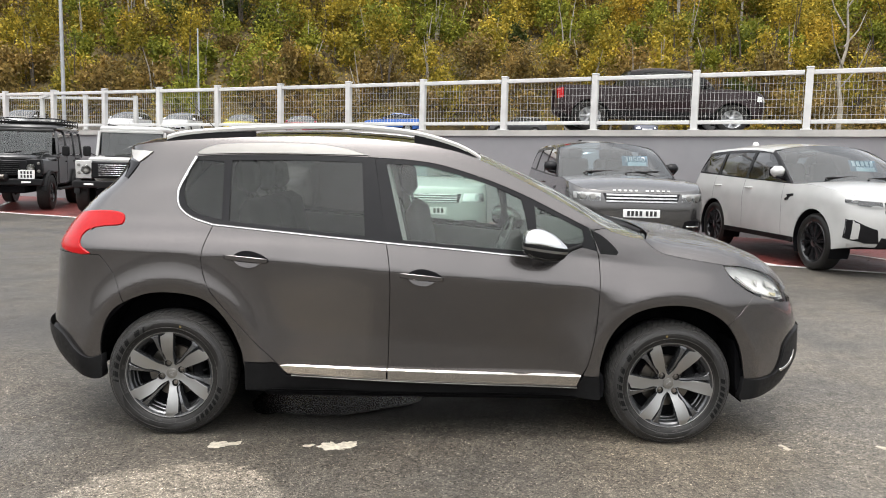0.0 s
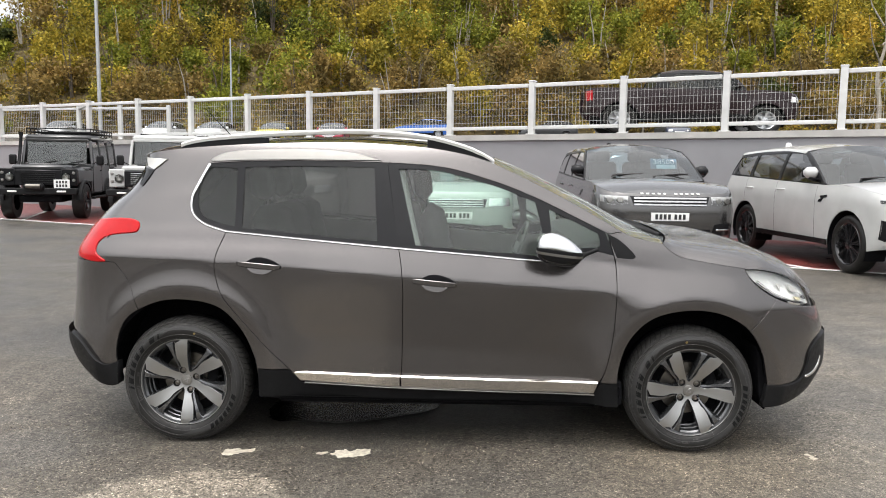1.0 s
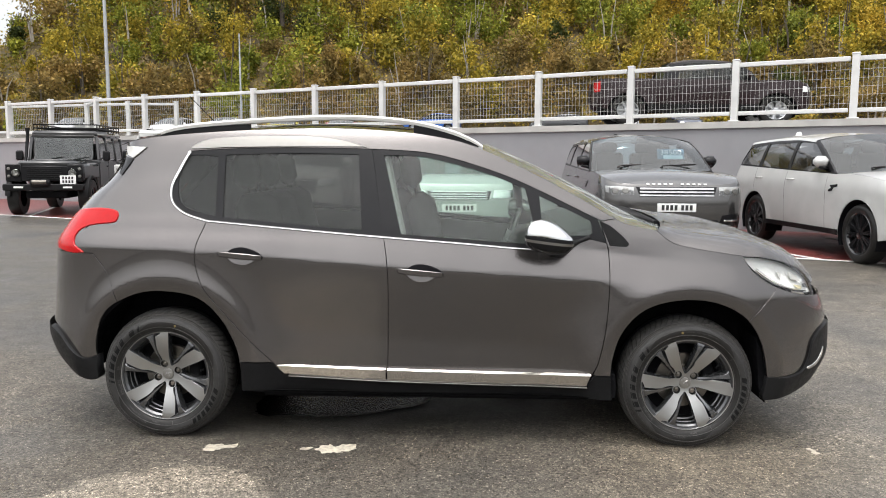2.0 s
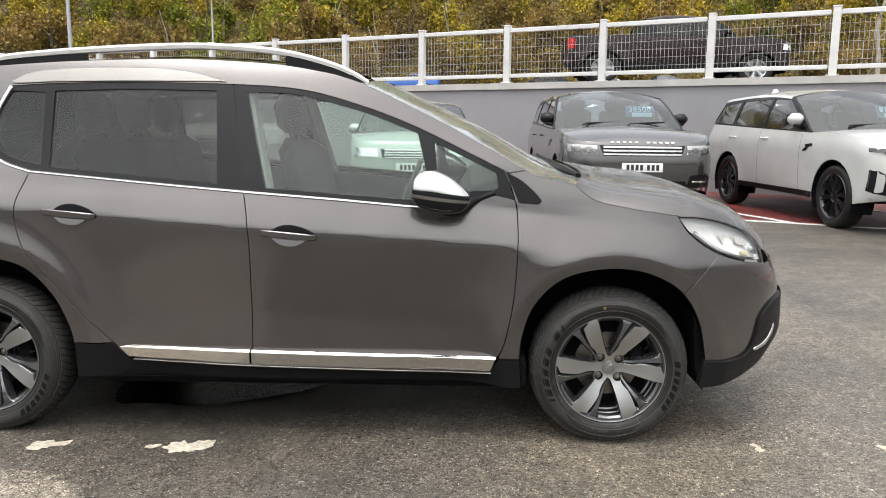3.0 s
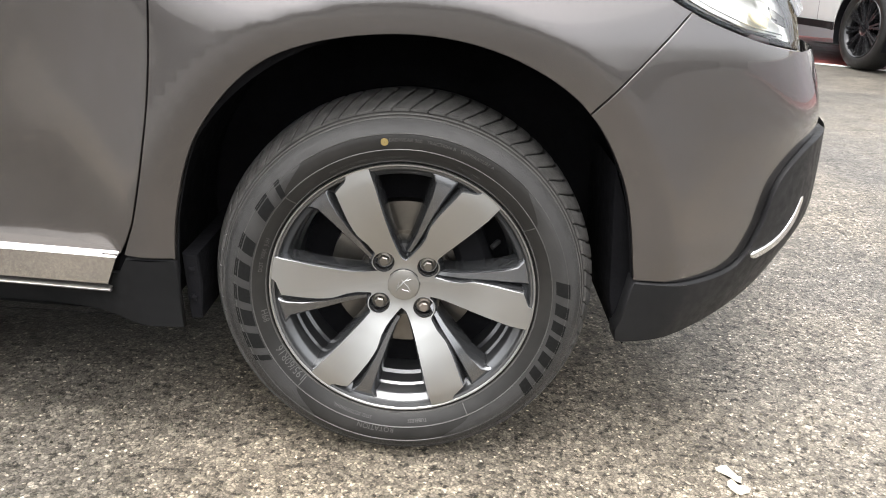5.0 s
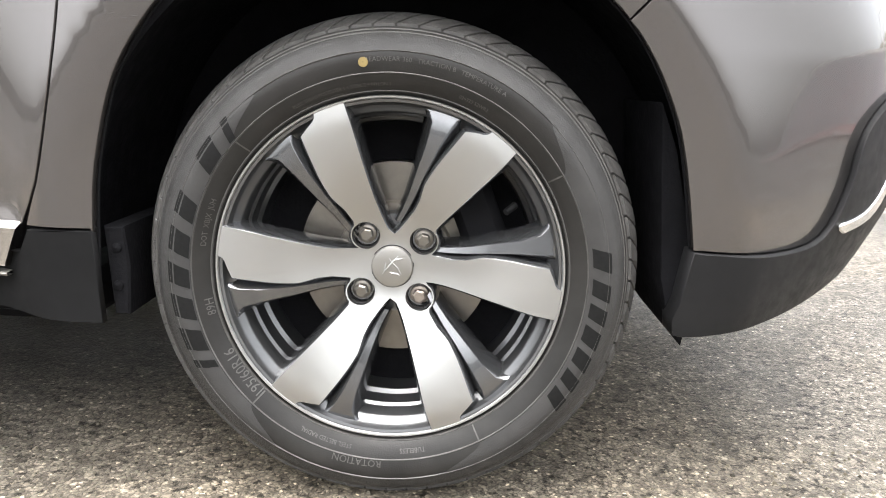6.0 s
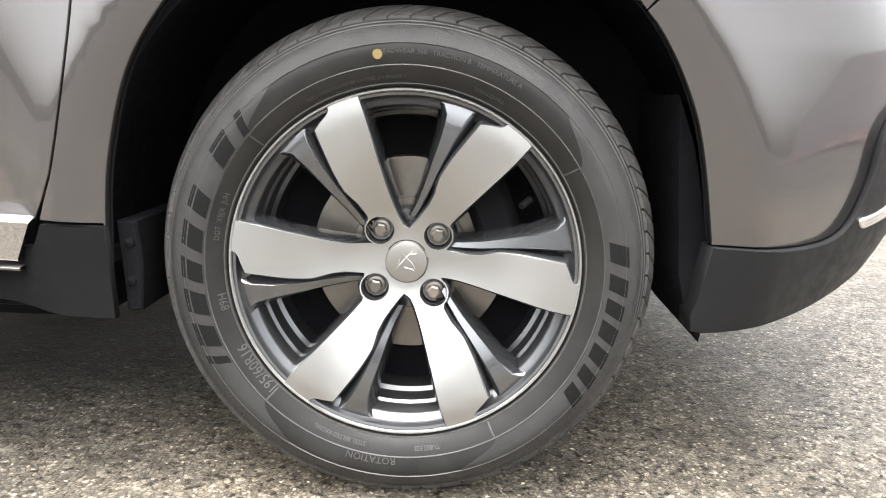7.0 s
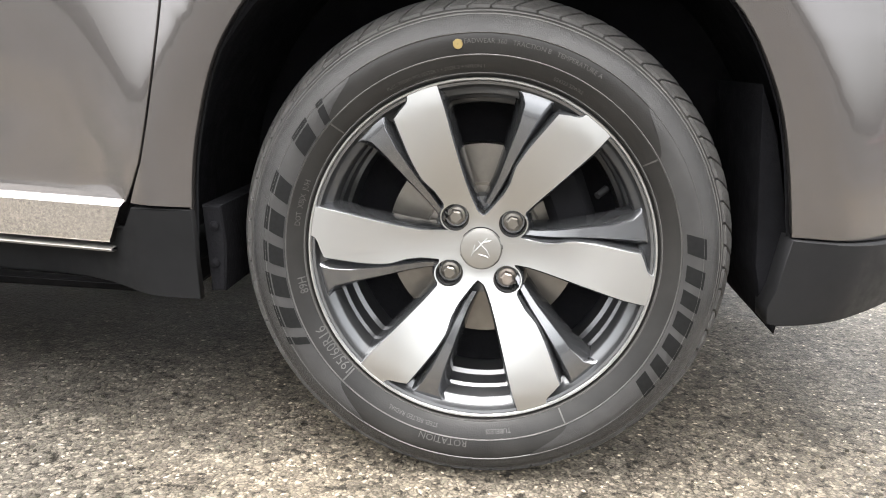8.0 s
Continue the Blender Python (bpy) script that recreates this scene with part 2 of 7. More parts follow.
def noise_tex(t, scale, detail=4, rough=0.55, coords="Object", stretch=None):
    c = t.nodes.new("ShaderNodeTexCoord")
    n = node(t, "ShaderNodeTexNoise", Scale=scale, Detail=detail, Roughness=rough)
    src = c.outputs[coords]
    if stretch:
        mp = t.nodes.new("ShaderNodeMapping")
        mp.inputs["Scale"].default_value = stretch
        t.links.new(src, mp.inputs[0])
        src = mp.outputs[0]
    t.links.new(src, n.inputs["Vector"])
    return n


def simple(name, color, rough=0.5, metal=0.0, vary=0.15, scale=8.0, bump=0.0, bump_scale=120.0, coat=0.0, spec=0.5):
    """A surface with mottled colour and roughness and a fine relief."""
    m, t, p = nodes(name)
    n = noise_tex(t, scale)
    lo, hi = tuple(c * (1 - vary) for c in color), tuple(min(1, c * (1 + vary)) for c in color)
    r = ramp(t, n.outputs["Fac"], [(0.3, lo), (0.7, hi)])
    t.links.new(r.outputs[0], p.inputs["Base Color"])
    n2 = noise_tex(t, scale * 4.3)
    r2 = ramp(t, n2.outputs["Fac"], [(0.3, max(0.02, rough * 0.85)), (0.75, min(1, rough * 1.2))])
    t.links.new(r2.outputs[0], p.inputs["Roughness"])
    p.inputs["Metallic"].default_value = metal
    p.inputs["Specular IOR Level"].default_value = spec
    p.inputs["Coat Weight"].default_value = coat
    p.inputs["Coat Roughness"].default_value = 0.05
    if bump:
        n3 = noise_tex(t, bump_scale, 3)
        b = node(t, "ShaderNodeBump", Strength=bump, Distance=0.01)
        t.links.new(n3.outputs["Fac"], b.inputs["Height"])
        t.links.new(b.outputs[0], p.inputs["Normal"])
    return m


def car_paint(name, color, metal=0.0, flake=0.0, rough=0.35, coat=1.0, spec=0.5, drops=0.0, runs=0.0):
    """Clear-coated paint with flakes and a light film of dust and drops."""
    m, t, p = nodes(name)
    n = noise_tex(t, 3.0, 5)
    r = ramp(t, n.outputs["Fac"], [(0.3, tuple(c * 0.93 for c in color)), (0.7, tuple(min(1, c * 1.06) for c in color))])
    t.links.new(r.outputs[0], p.inputs["Base Color"])
    p.inputs["Metallic"].default_value = metal
    p.inputs["Roughness"].default_value = rough
    p.inputs["Coat Weight"].default_value = coat
    p.inputs["Specular IOR Level"].default_value = spec
    n2 = noise_tex(t, 40, 4)
    r2 = ramp(t, n2.outputs["Fac"], [(0.45, 0.03), (0.8, 0.10)])
    t.links.new(r2.outputs[0], p.inputs["Coat Roughness"])
    if drops:
        cell = node(t, "ShaderNodeTexVoronoi", Scale=75.0)
        at = t.nodes.new("ShaderNodeTexCoord")
        t.links.new(at.outputs["Object"], cell.inputs["Vector"])
        bead = ramp(t, cell.outputs["Distance"], [(0.0, 1.0), (0.16, 0.8), (0.22, 0.0)])
        few = noise_tex(t, 5.0, 3)
        where = ramp(t, few.outputs["Fac"], [(0.52, 0.0), (0.62, 1.0)])
        mulb = t.nodes.new("ShaderNodeMath")
        mulb.operation = "MULTIPLY"
        t.links.new(bead.outputs[0], mulb.inputs[0])
        t.links.new(where.outputs[0], mulb.inputs[1])
        bb = node(t, "ShaderNodeBump", Strength=drops, Distance=0.0012)
        t.links.new(mulb.outputs[0], bb.inputs["Height"])
        if runs:
            # water that has run down along the length of the panel
            flow = noise_tex(t, 9.0, 4, 0.6, stretch=(0.35, 2.6, 1.0))
            fb = node(t, "ShaderNodeBump", Strength=runs, Distance=0.02)
            t.links.new(flow.outputs["Fac"], fb.inputs["Height"])
            t.links.new(fb.outputs[0], bb.inputs["Normal"])
        t.links.new(bb.outputs[0], p.inputs["Coat Normal"])
    if flake:
        v = node(t, "ShaderNodeTexVoronoi", Scale=2500.0)
        c = t.nodes.new("ShaderNodeTexCoord")
        t.links.new(c.outputs["Object"], v.inputs["Vector"])
        b = node(t, "ShaderNodeBump", Strength=flake, Distance=0.0005)
        t.links.new(v.outputs["Distance"], b.inputs["Height"])
        t.links.new(b.outputs[0], p.inputs["Normal"])
    return m


def glass_mat(name, tint, gloss=1.0, rough=0.0, film=0.0):
    """A pane: see-through with a tint, a mirror-like gloss that grows at a slant, and a pale film painted in for the
    haze of reflected sky.
    """
    m, t, p = nodes(name)
    t.nodes.remove(p)
    tr = t.nodes.new("ShaderNodeBsdfTransparent")
    tr.inputs[0].default_value = (*tint, 1)
    gl = node(t, "ShaderNodeBsdfGlossy", Roughness=rough)
    fr = node(t, "ShaderNodeFresnel", IOR=1.5)
    mul = t.nodes.new("ShaderNodeMath")
    mul.operation = "MULTIPLY"
    mul.inputs[1].default_value = gloss
    mix = t.nodes.new("ShaderNodeMixShader")
    t.links.new(fr.outputs[0], mul.inputs[0])
    t.links.new(mul.outputs[0], mix.inputs[0])
    t.links.new(tr.outputs[0], mix.inputs[1])
    t.links.new(gl.outputs[0], mix.inputs[2])
    last = mix
    if film:
        # pale diffuse colour that stands for the veil of sky reflected in the pane
        haze = node(t, "ShaderNodeBsdfDiffuse", Color=(0.62, 0.66, 0.63, 1))
        spots = noise_tex(t, 7, 4)
        amount = ramp(t, spots.outputs["Fac"], [(0.3, film * 0.7), (0.7, film * 1.3)])
        last = t.nodes.new("ShaderNodeMixShader")
        t.links.new(amount.outputs[0], last.inputs[0])
        t.links.new(mix.outputs[0], last.inputs[1])
        t.links.new(haze.outputs[0], last.inputs[2])
    t.links.new(last.outputs[0], t.nodes["Material Output"].inputs[0])
    return m


PAINT = car_paint("grey_metallic_paint", (0.124, 0.115, 0.111), metal=0.92, flake=0.012, rough=0.235, drops=0.35)
WETPAINT = car_paint("rain_wet_bonnet_paint", (0.120, 0.112, 0.109), metal=0.92, flake=0.012, rough=0.20, drops=0.9, runs=0.8)
CHROME = simple("chrome", (0.74, 0.74, 0.735), 0.08, 1.0, 0.04, 20)
WETCHROME = simple("splashed_chrome", (0.56, 0.53, 0.49), 0.10, 1.0, 0.25, 260, 0.02, 330)
SATIN = simple("satin_silver", (0.27, 0.262, 0.245), 0.38, 0.85, 0.04, 10)
PLASTIC = simple("black_plastic", (0.010, 0.010, 0.0105), 0.5, 0, 0.2, 12, 0.04, 900, spec=0.16)
SILLBLACK = simple("matt_black_cladding", (0.007, 0.007, 0.0072), 0.65, 0, 0.2, 12, 0.04, 900, spec=0.08)
GLOSSBLACK = simple("gloss_black_trim", (0.010, 0.010, 0.011), 0.22, 0, 0.1, 10, spec=0.22)
DARK = simple("underbody_black", (0.008, 0.008, 0.009), 0.85, 0, 0.2, 6, spec=0.08)
LINER = simple("wheel_arch_liner", (0.006, 0.006, 0.0070), 0.8, 0, 0.3, 9, 0.2, 160, spec=0.08)
GLASS = glass_mat("clear_car_glass", (0.74, 0.86, 0.79), 1.3, film=0.035)
TINTED = glass_mat("tinted_car_glass", (0.30, 0.305, 0.295), 0.7, film=0.035)
SCREENGLASS = glass_mat("windscreen_pane", (0.66, 0.78, 0.72), 1.8, film=0.15)
RAIL = simple("brushed_silver_rail", (0.62, 0.61, 0.58), 0.5, 0.5, 0.05, 12)
LENS = glass_mat("lamp_lens", (0.98, 0.985, 0.98), 1.0)
SUVGLASS = glass_mat("dark_reflecting_glass", (0.28, 0.29, 0.29), 2.2)
RED = simple("red_tail_lamp_plastic", (0.42, 0.004, 0.006), 0.14, 0, 0.06, 25, spec=0.2, coat=0.15)
SEAT = simple("seat_fabric", (0.045, 0.045, 0.044), 0.9, 0, 0.25, 30, 0.3, 400, spec=0.15)
CABIN = simple("cabin_plastic", (0.08, 0.08, 0.078), 0.7, 0, 0.2, 14, 0.15, 500)
LAMPWHITE = simple("bright_lamp_reflector", (0.84, 0.845, 0.82), 0.3, 0.0, 0.04, 30)
HEADLINE = simple("grey_head_lining", (0.28, 0.28, 0.27), 0.95, 0, 0.08, 14)
ALU = simple("machined_aluminium", (0.39, 0.39, 0.382), 0.40, 1.0, 0.015, 2.5)
GUN = simple("gunmetal_wheel_paint", (0.125, 0.128, 0.133), 0.22, 0.85, 0.06, 20, coat=1.0)
BARREL = simple("dark_wheel_barrel", (0.115, 0.117, 0.120), 0.36, 0.85, 0.06, 20, coat=0.6)
RUBBER = simple("tyre_rubber", (0.018, 0.0172, 0.0163), 0.36, 0, 0.25, 14, 0.08, 500, spec=0.2)
STEEL = simple("brake_steel", (0.19, 0.176, 0.155), 0.38, 1.0, 0.12, 30)
WHITEPAINT = simple("white_fence_paint", (0.58, 0.58, 0.565), 0.45, 0, 0.09, 3)
WALLGREY = simple("grey_painted_wall", (0.245, 0.245, 0.255), 0.8, 0, 0.08, 0.7, 0.1, 60)
COPING = simple("concrete_coping", (0.42, 0.41, 0.385), 0.85, 0, 0.16, 2, 0.2, 60)
WIRE = simple("galvanised_wire", (0.50, 0.50, 0.48), 0.5, 0.3, 0.1, 8)


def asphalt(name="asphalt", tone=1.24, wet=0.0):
    """Worn asphalt: chippings with dark joints in two sizes, damp and dusty stains over some decimetres and metres, and
    shade painted under the car.
    """
    m, t, p = nodes(name)
    c = t.nodes.new("ShaderNodeTexCoord")
    warp = noise_tex(t, 60.0, 2)
    bent = t.nodes.new("ShaderNodeVectorMath")
    bent.operation = "MULTIPLY_ADD"
    bent.inputs[1].default_value = (0.010, 0.010, 0.0)
    t.links.new(warp.outputs["Color"], bent.inputs[0])
    t.links.new(c.outputs["Object"], bent.inputs[2])

    def cells(scale, feature):
        v = node(t, "ShaderNodeTexVoronoi", Scale=scale, Randomness=1.0)
        v.feature = feature
        t.links.new(bent.outputs[0], v.inputs["Vector"])
        return v

    stones, joints = cells(118.0, "F1"), cells(118.0, "DISTANCE_TO_EDGE")
    grit = cells(290.0, "F1")
    pick, pick2 = t.nodes.new("ShaderNodeSeparateColor"), t.nodes.new("ShaderNodeSeparateColor")
    t.links.new(stones.outputs["Color"], pick.inputs[0])
    t.links.new(grit.outputs["Color"], pick2.inputs[0])
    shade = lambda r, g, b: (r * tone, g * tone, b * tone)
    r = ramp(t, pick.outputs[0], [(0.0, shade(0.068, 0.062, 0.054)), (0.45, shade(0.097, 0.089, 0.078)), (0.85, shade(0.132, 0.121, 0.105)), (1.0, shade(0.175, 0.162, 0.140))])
    crack = ramp(t, joints.outputs["Distance"], [(0.0, 0.50), (0.12, 0.88), (0.25, 1.1)])
    fine = ramp(t, pick2.outputs[1], [(0.0, 0.62), (0.6, 1.0), (1.0, 1.45)])
    big = noise_tex(t, 0.6, 7, 0.62)
    r2 = ramp(t, big.outputs["Fac"], [(0.36, (0.72, 0.73, 0.75)), (0.50, (1.0, 0.99, 0.96)), (0.64, (1.24, 1.19, 1.10))])
    mid = noise_tex(t, 7.0, 5, 0.6)
    r4 = ramp(t, mid.outputs["Fac"], [(0.35, 0.78), (0.65, 1.2)])
    lumps = noise_tex(t, 24.0, 4, 0.65)
    r5 = ramp(t, lumps.outputs["Fac"], [(0.36, 0.70), (0.62, 1.2)])
    # pale chippings strewn among the dark ones; they also paint wet glints into the colour
    pale = cells(105.0, "F1")
    pick3 = t.nodes.new("ShaderNodeSeparateColor")
    t.links.new(pale.outputs["Color"], pick3.inputs[0])
    some = ramp(t, pick3.outputs[2], [(0.85, 0.0), (0.87, 1.0)])
    core = ramp(t, pale.outputs["Distance"], [(0.22, 1.0), (0.30, 0.0)])
    both_of = t.nodes.new("ShaderNodeMath")
    both_of.operation = "MULTIPLY"
    t.links.new(some.outputs[0], both_of.inputs[0])
    t.links.new(core.outputs[0], both_of.inputs[1])
    r7 = ramp(t, both_of.outputs[0], [(0.0, 0.86), (1.0, (2.7, 2.66, 2.56))])
    # blotches with shapes of their own, darker (below 1) and paler (above 1): damp and dusty stains, and shade
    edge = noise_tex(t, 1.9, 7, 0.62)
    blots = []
    # 0.22 blotch paints shade under the car; the one at x 2.05 offsets shade
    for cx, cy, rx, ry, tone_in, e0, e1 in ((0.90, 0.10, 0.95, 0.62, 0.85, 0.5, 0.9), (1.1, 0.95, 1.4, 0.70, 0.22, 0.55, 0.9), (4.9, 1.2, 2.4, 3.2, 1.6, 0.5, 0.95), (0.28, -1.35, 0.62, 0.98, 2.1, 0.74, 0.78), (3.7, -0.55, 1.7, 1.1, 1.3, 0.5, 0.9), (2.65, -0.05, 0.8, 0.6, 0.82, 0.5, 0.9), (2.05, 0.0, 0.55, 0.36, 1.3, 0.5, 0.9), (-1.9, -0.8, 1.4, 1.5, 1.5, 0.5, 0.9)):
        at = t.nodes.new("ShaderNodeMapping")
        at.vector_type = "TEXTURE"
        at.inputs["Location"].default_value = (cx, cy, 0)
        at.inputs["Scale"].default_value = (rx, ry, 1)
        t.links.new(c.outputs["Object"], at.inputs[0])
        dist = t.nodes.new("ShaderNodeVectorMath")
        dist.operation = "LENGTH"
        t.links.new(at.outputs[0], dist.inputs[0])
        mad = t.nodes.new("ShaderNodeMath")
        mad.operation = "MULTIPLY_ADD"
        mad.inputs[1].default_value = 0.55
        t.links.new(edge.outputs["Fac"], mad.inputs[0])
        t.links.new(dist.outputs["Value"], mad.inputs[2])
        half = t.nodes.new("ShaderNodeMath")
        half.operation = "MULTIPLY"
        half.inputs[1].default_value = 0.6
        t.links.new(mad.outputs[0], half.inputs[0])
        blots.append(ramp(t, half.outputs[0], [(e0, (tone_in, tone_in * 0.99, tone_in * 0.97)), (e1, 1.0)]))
    src = r.outputs[0]
    pits = noise_tex(t, 60.0, 4, 0.65)
    r6 = ramp(t, pits.outputs["Fac"], [(0.39, 0.20), (0.45, 0.92), (0.70, 1.12)])
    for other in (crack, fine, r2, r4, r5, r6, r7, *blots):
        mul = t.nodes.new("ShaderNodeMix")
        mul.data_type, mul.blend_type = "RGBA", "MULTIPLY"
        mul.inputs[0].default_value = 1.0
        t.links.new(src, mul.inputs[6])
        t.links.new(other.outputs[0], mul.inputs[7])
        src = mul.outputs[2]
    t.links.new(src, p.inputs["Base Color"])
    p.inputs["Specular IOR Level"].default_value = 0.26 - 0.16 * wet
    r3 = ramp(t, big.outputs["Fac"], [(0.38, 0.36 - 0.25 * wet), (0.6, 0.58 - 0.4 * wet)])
    t.links.new(r3.outputs[0], p.inputs["Roughness"])
    height = ramp(t, joints.outputs["Distance"], [(0.0, 0.0), (0.15, 0.7), (0.4, 1.0)])
    mix = t.nodes.new("ShaderNodeMix")
    mix.inputs[0].default_value = 0.25
    t.links.new(height.outputs[0], mix.inputs[2])
    t.links.new(pick2.outputs[0], mix.inputs[3])
    b = node(t, "ShaderNodeBump", Strength=0.28 - 0.1 * wet, Distance=0.004)
    t.links.new(mix.outputs[0], b.inputs["Height"])
    t.links.new(b.outputs[0], p.inputs["Normal"])
    return m


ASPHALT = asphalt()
# wet asphalt of the puddle, its colour blackened further as shade under the car
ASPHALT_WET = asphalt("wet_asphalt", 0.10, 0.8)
REDGROUND = simple("red_parking_surface", (0.15, 0.034, 0.029), 0.32, 0, 0.3, 1.5, 0.3, 150)
CREAM = simple("worn_cream_paint", (0.50, 0.46, 0.37), 0.7, 0, 0.3, 40, 0.6, 260)
LINE = simple("white_line_paint", (0.72, 0.71, 0.68), 0.6, 0, 0.12, 6, 0.2, 200)

# ---- ground ----
def ground_z(x, y):
    """Height of the yard: level under the car, rising a few centimetres towards the wall."""
    t = min(1.0, max(0.0, (y - 1.9) / 4.5))
    return t * t * (3 - 2 * t) * (0.058 + 0.0022 * (max(-12.0, min(12.0, x)) - 1.0))


g = Geo()
gx = [-300, -150, -80, -45] + [-30 + 2 * i for i in range(31)] + [45, 80, 150, 300]
gy = [-200, -100, -50, -24, -12, -6, -3, -1, 0, 1] + [1.9 + 0.3 * i for i in range(16)] + [9, 14, 20, 30, 60, 120, 400]
for y in gy:
    g.v += [(x, y, ground_z(x, y)) for x in gx]
for j in range(len(gy) - 1):
    for i in range(len(gx) - 1):
        a = j * len(gx) + i
        g.f.append((a, a + 1, a + len(gx) + 1, a + len(gx)))
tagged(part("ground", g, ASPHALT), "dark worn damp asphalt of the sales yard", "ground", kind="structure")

# ---- the grey crossover: x to its front, rear axle at x = 0, near flank towards -y ----
YC = 0.85  # its centre line
section = monotone([(0.18, 0.045), (0.25, 0.018), (0.33, 0.012), (0.42, 0.0118), (0.50, 0.011), (0.60, 0.001), (0.70, -0.0115), (0.78, -0.0212), (0.84, -0.0272), (0.858, -0.0284), (0.868, -0.0274), (0.885, -0.0236), (0.93, -0.0115), (1.0, 0.009), (1.06, 0.022), (1.25, 0.078), (1.42, 0.130), (1.50, 0.162), (1.56, 0.20)])
wing = monotone([(0.30, 0.004), (0.45, -0.006), (0.60, -0.022), (0.70, -0.040), (0.735, -0.0425), (0.765, -0.0385), (0.80, -0.0295), (0.85, -0.0150), (0.90, -0.001), (0.95, 0.006), (1.0, 0.011), (1.06, 0.022), (1.25, 0.078), (1.42, 0.130)])
nose = monotone([(0.18, 3.25), (0.30, 3.36), (0.42, 3.41), (0.58, 3.40), (0.70, 3.355), (0.78, 3.31), (0.86, 3.26), (0.95, 3.24), (1.2, 3.24)])
tail = monotone([(0.25, -0.60), (0.40, -0.75), (0.50, -0.785), (0.62, -0.77), (0.80, -0.745), (0.95, -0.72), (1.05, -0.665), (1.13, -0.60), (1.20, -0.53), (1.30, -0.41), (1.38, -0.355), (1.45, -0.34), (1.56, -0.34)])
girth = monotone([(0.2, 0.042), (0.9, 0.045), (1.0, 0.042), (1.2, 0.028), (1.45, 0.008), (1.56, 0.0)])
FW, RW, HUB = 2.538, 0.0, 0.315


def flank(x, z):
    """Depth of the near flank at (x, z): door section, wheel-arch flares, and the turn-in to nose and tail."""
    y = section(z + 0.07 * (min(max(x, 0.0), 2.3) - 1.29) * min(1.0, max(0.0, (1.12 - z) / 0.14)))
    if 0.05 < x < 2.05:
        # the doors bow out in plan, less towards the roof
        y -= girth(z) * math.cos(0.5 * math.pi * (x - 1.05)) ** 2
    s = min(1.0, max(0.0, (x - 2.06) / 0.30))
    s = s * s * (3 - 2 * s)
    if s > 0:
        y = y * (1 - s) + wing(z) * s
    # a shallow furrow that runs forward from the mirror and dies out over the wing
    if 1.95 < x < 2.72:
        depth = 0.0036 * min(1.0, (x - 1.95) / 0.2) * min(1.0, (2.72 - x) / 0.5)
        y += depth * math.exp(-(((z - 0.938 + 0.115 * (x - 2.17)) / 0.024) ** 2))
    for cx, cz, rc in ((FW + 0.01, 0.335, 0.446), (RW + 0.02, 0.36, 0.450)):
        r = math.hypot(x - cx, z - cz)
        e = r - rc
        flare = -0.050 + 0.17 * (e + math.sqrt(e * e + 0.0002)) + 0.12 * (math.sqrt(e * e + 0.0002) - e)
        if 1.8 < x < 2.15:
            k = min(1.0, max(0.0, (0.62 - z) / 0.28)) * min(1.0, (2.15 - x) / 0.14)
            flare += 0.034 * k * k * (3 - 2 * k)
        if r < 1.4:
            y = smin(y, flare, 0.055 * min(1.0, max(0.02, (1.05 - r) / 0.15)))
    u = (x - 2.40) / (nose(z) - 2.40)
    if u > 0:
        u = min(u, 1.0)
        y += (YC - y) * (1 - (1 - u**3.6) ** (1 / 2.7))
    xs = 0.10
    u = (xs - x) / (xs - tail(z))
    if u > 0:
        u = min(u, 1.0)
        y += (YC - y) * (1 - (1 - u**4.2) ** (1 / 2.8))
    return y


def edge_along(f, z0, z1, n=14):
    return [(f(z0 + (z1 - z0) * i / n), z0 + (z1 - z0) * i / n) for i in range(n + 1)]


car_floor = -0.006
car = thing("crossover_car", "metallic brown-grey five-door crossover with chrome trim, parked on the asphalt", "car")


def both(name, poly, material, label="", far=True, **kw):
    """A pressed part of the near flank and its mirror on the far one."""
    kw.setdefault("res", 0.02)
    surf = kw.pop("surf", flank)
    parent = kw.pop("parent", car)
    g = panel(poly, surf, **kw)
    p = part(name, g, material, parent, label)
    if far:
        part(name, mirrored(g, YC), material, parent, label)
    return p


farch = spline([(2.175, 0.30), (2.184, 0.435), (2.229, 0.570), (2.337, 0.681), (2.504, 0.724), (2.664, 0.709), (2.803, 0.636), (2.886, 0.510), (2.924, 0.347)], 0.02)
rarch = spline([(-0.337, 0.33), (-0.331, 0.508), (-0.269, 0.648), (-0.124, 0.728), (0.018, 0.745), (0.188, 0.712), (0.299, 0.606), (0.368, 0.462), (0.386, 0.36)], 0.02)


def between(curve, a, b):
    return curve[a:b] if b else curve[a:]


def near_index(curve, p):
    return min(range(len(curve)), key=lambda i: (curve[i][0] - p[0]) ** 2 + (curve[i][1] - p[1]) ** 2)


# seams
door_b = spline([(1.106, 0.335), (1.111, 0.60), (1.114, 0.816), (1.105, 0.93), (1.090, 1.0125)], 0.03)
door_r = spline([(0.60, 0.335), (0.552, 0.392), (0.376, 0.572), (0.222, 0.758), (0.178, 0.886), (0.184, 0.972), (0.226, 1.083)], 0.03)
door_f = spline([(2.075, 0.335), (2.113, 0.41), (2.150, 0.602), (2.163, 0.833), (2.158, 0.96)], 0.03)
belt_f = spline([(1.090, 1.0125), (1.45, 0.984), (1.80, 0.953), (1.90, 0.955), (1.98, 0.992), (2.05, 1.005), (2.150, 0.985)], 0.03)
belt_r = spline([(0.226, 1.083), (0.60, 1.052), (1.090, 1.0125)], 0.03)
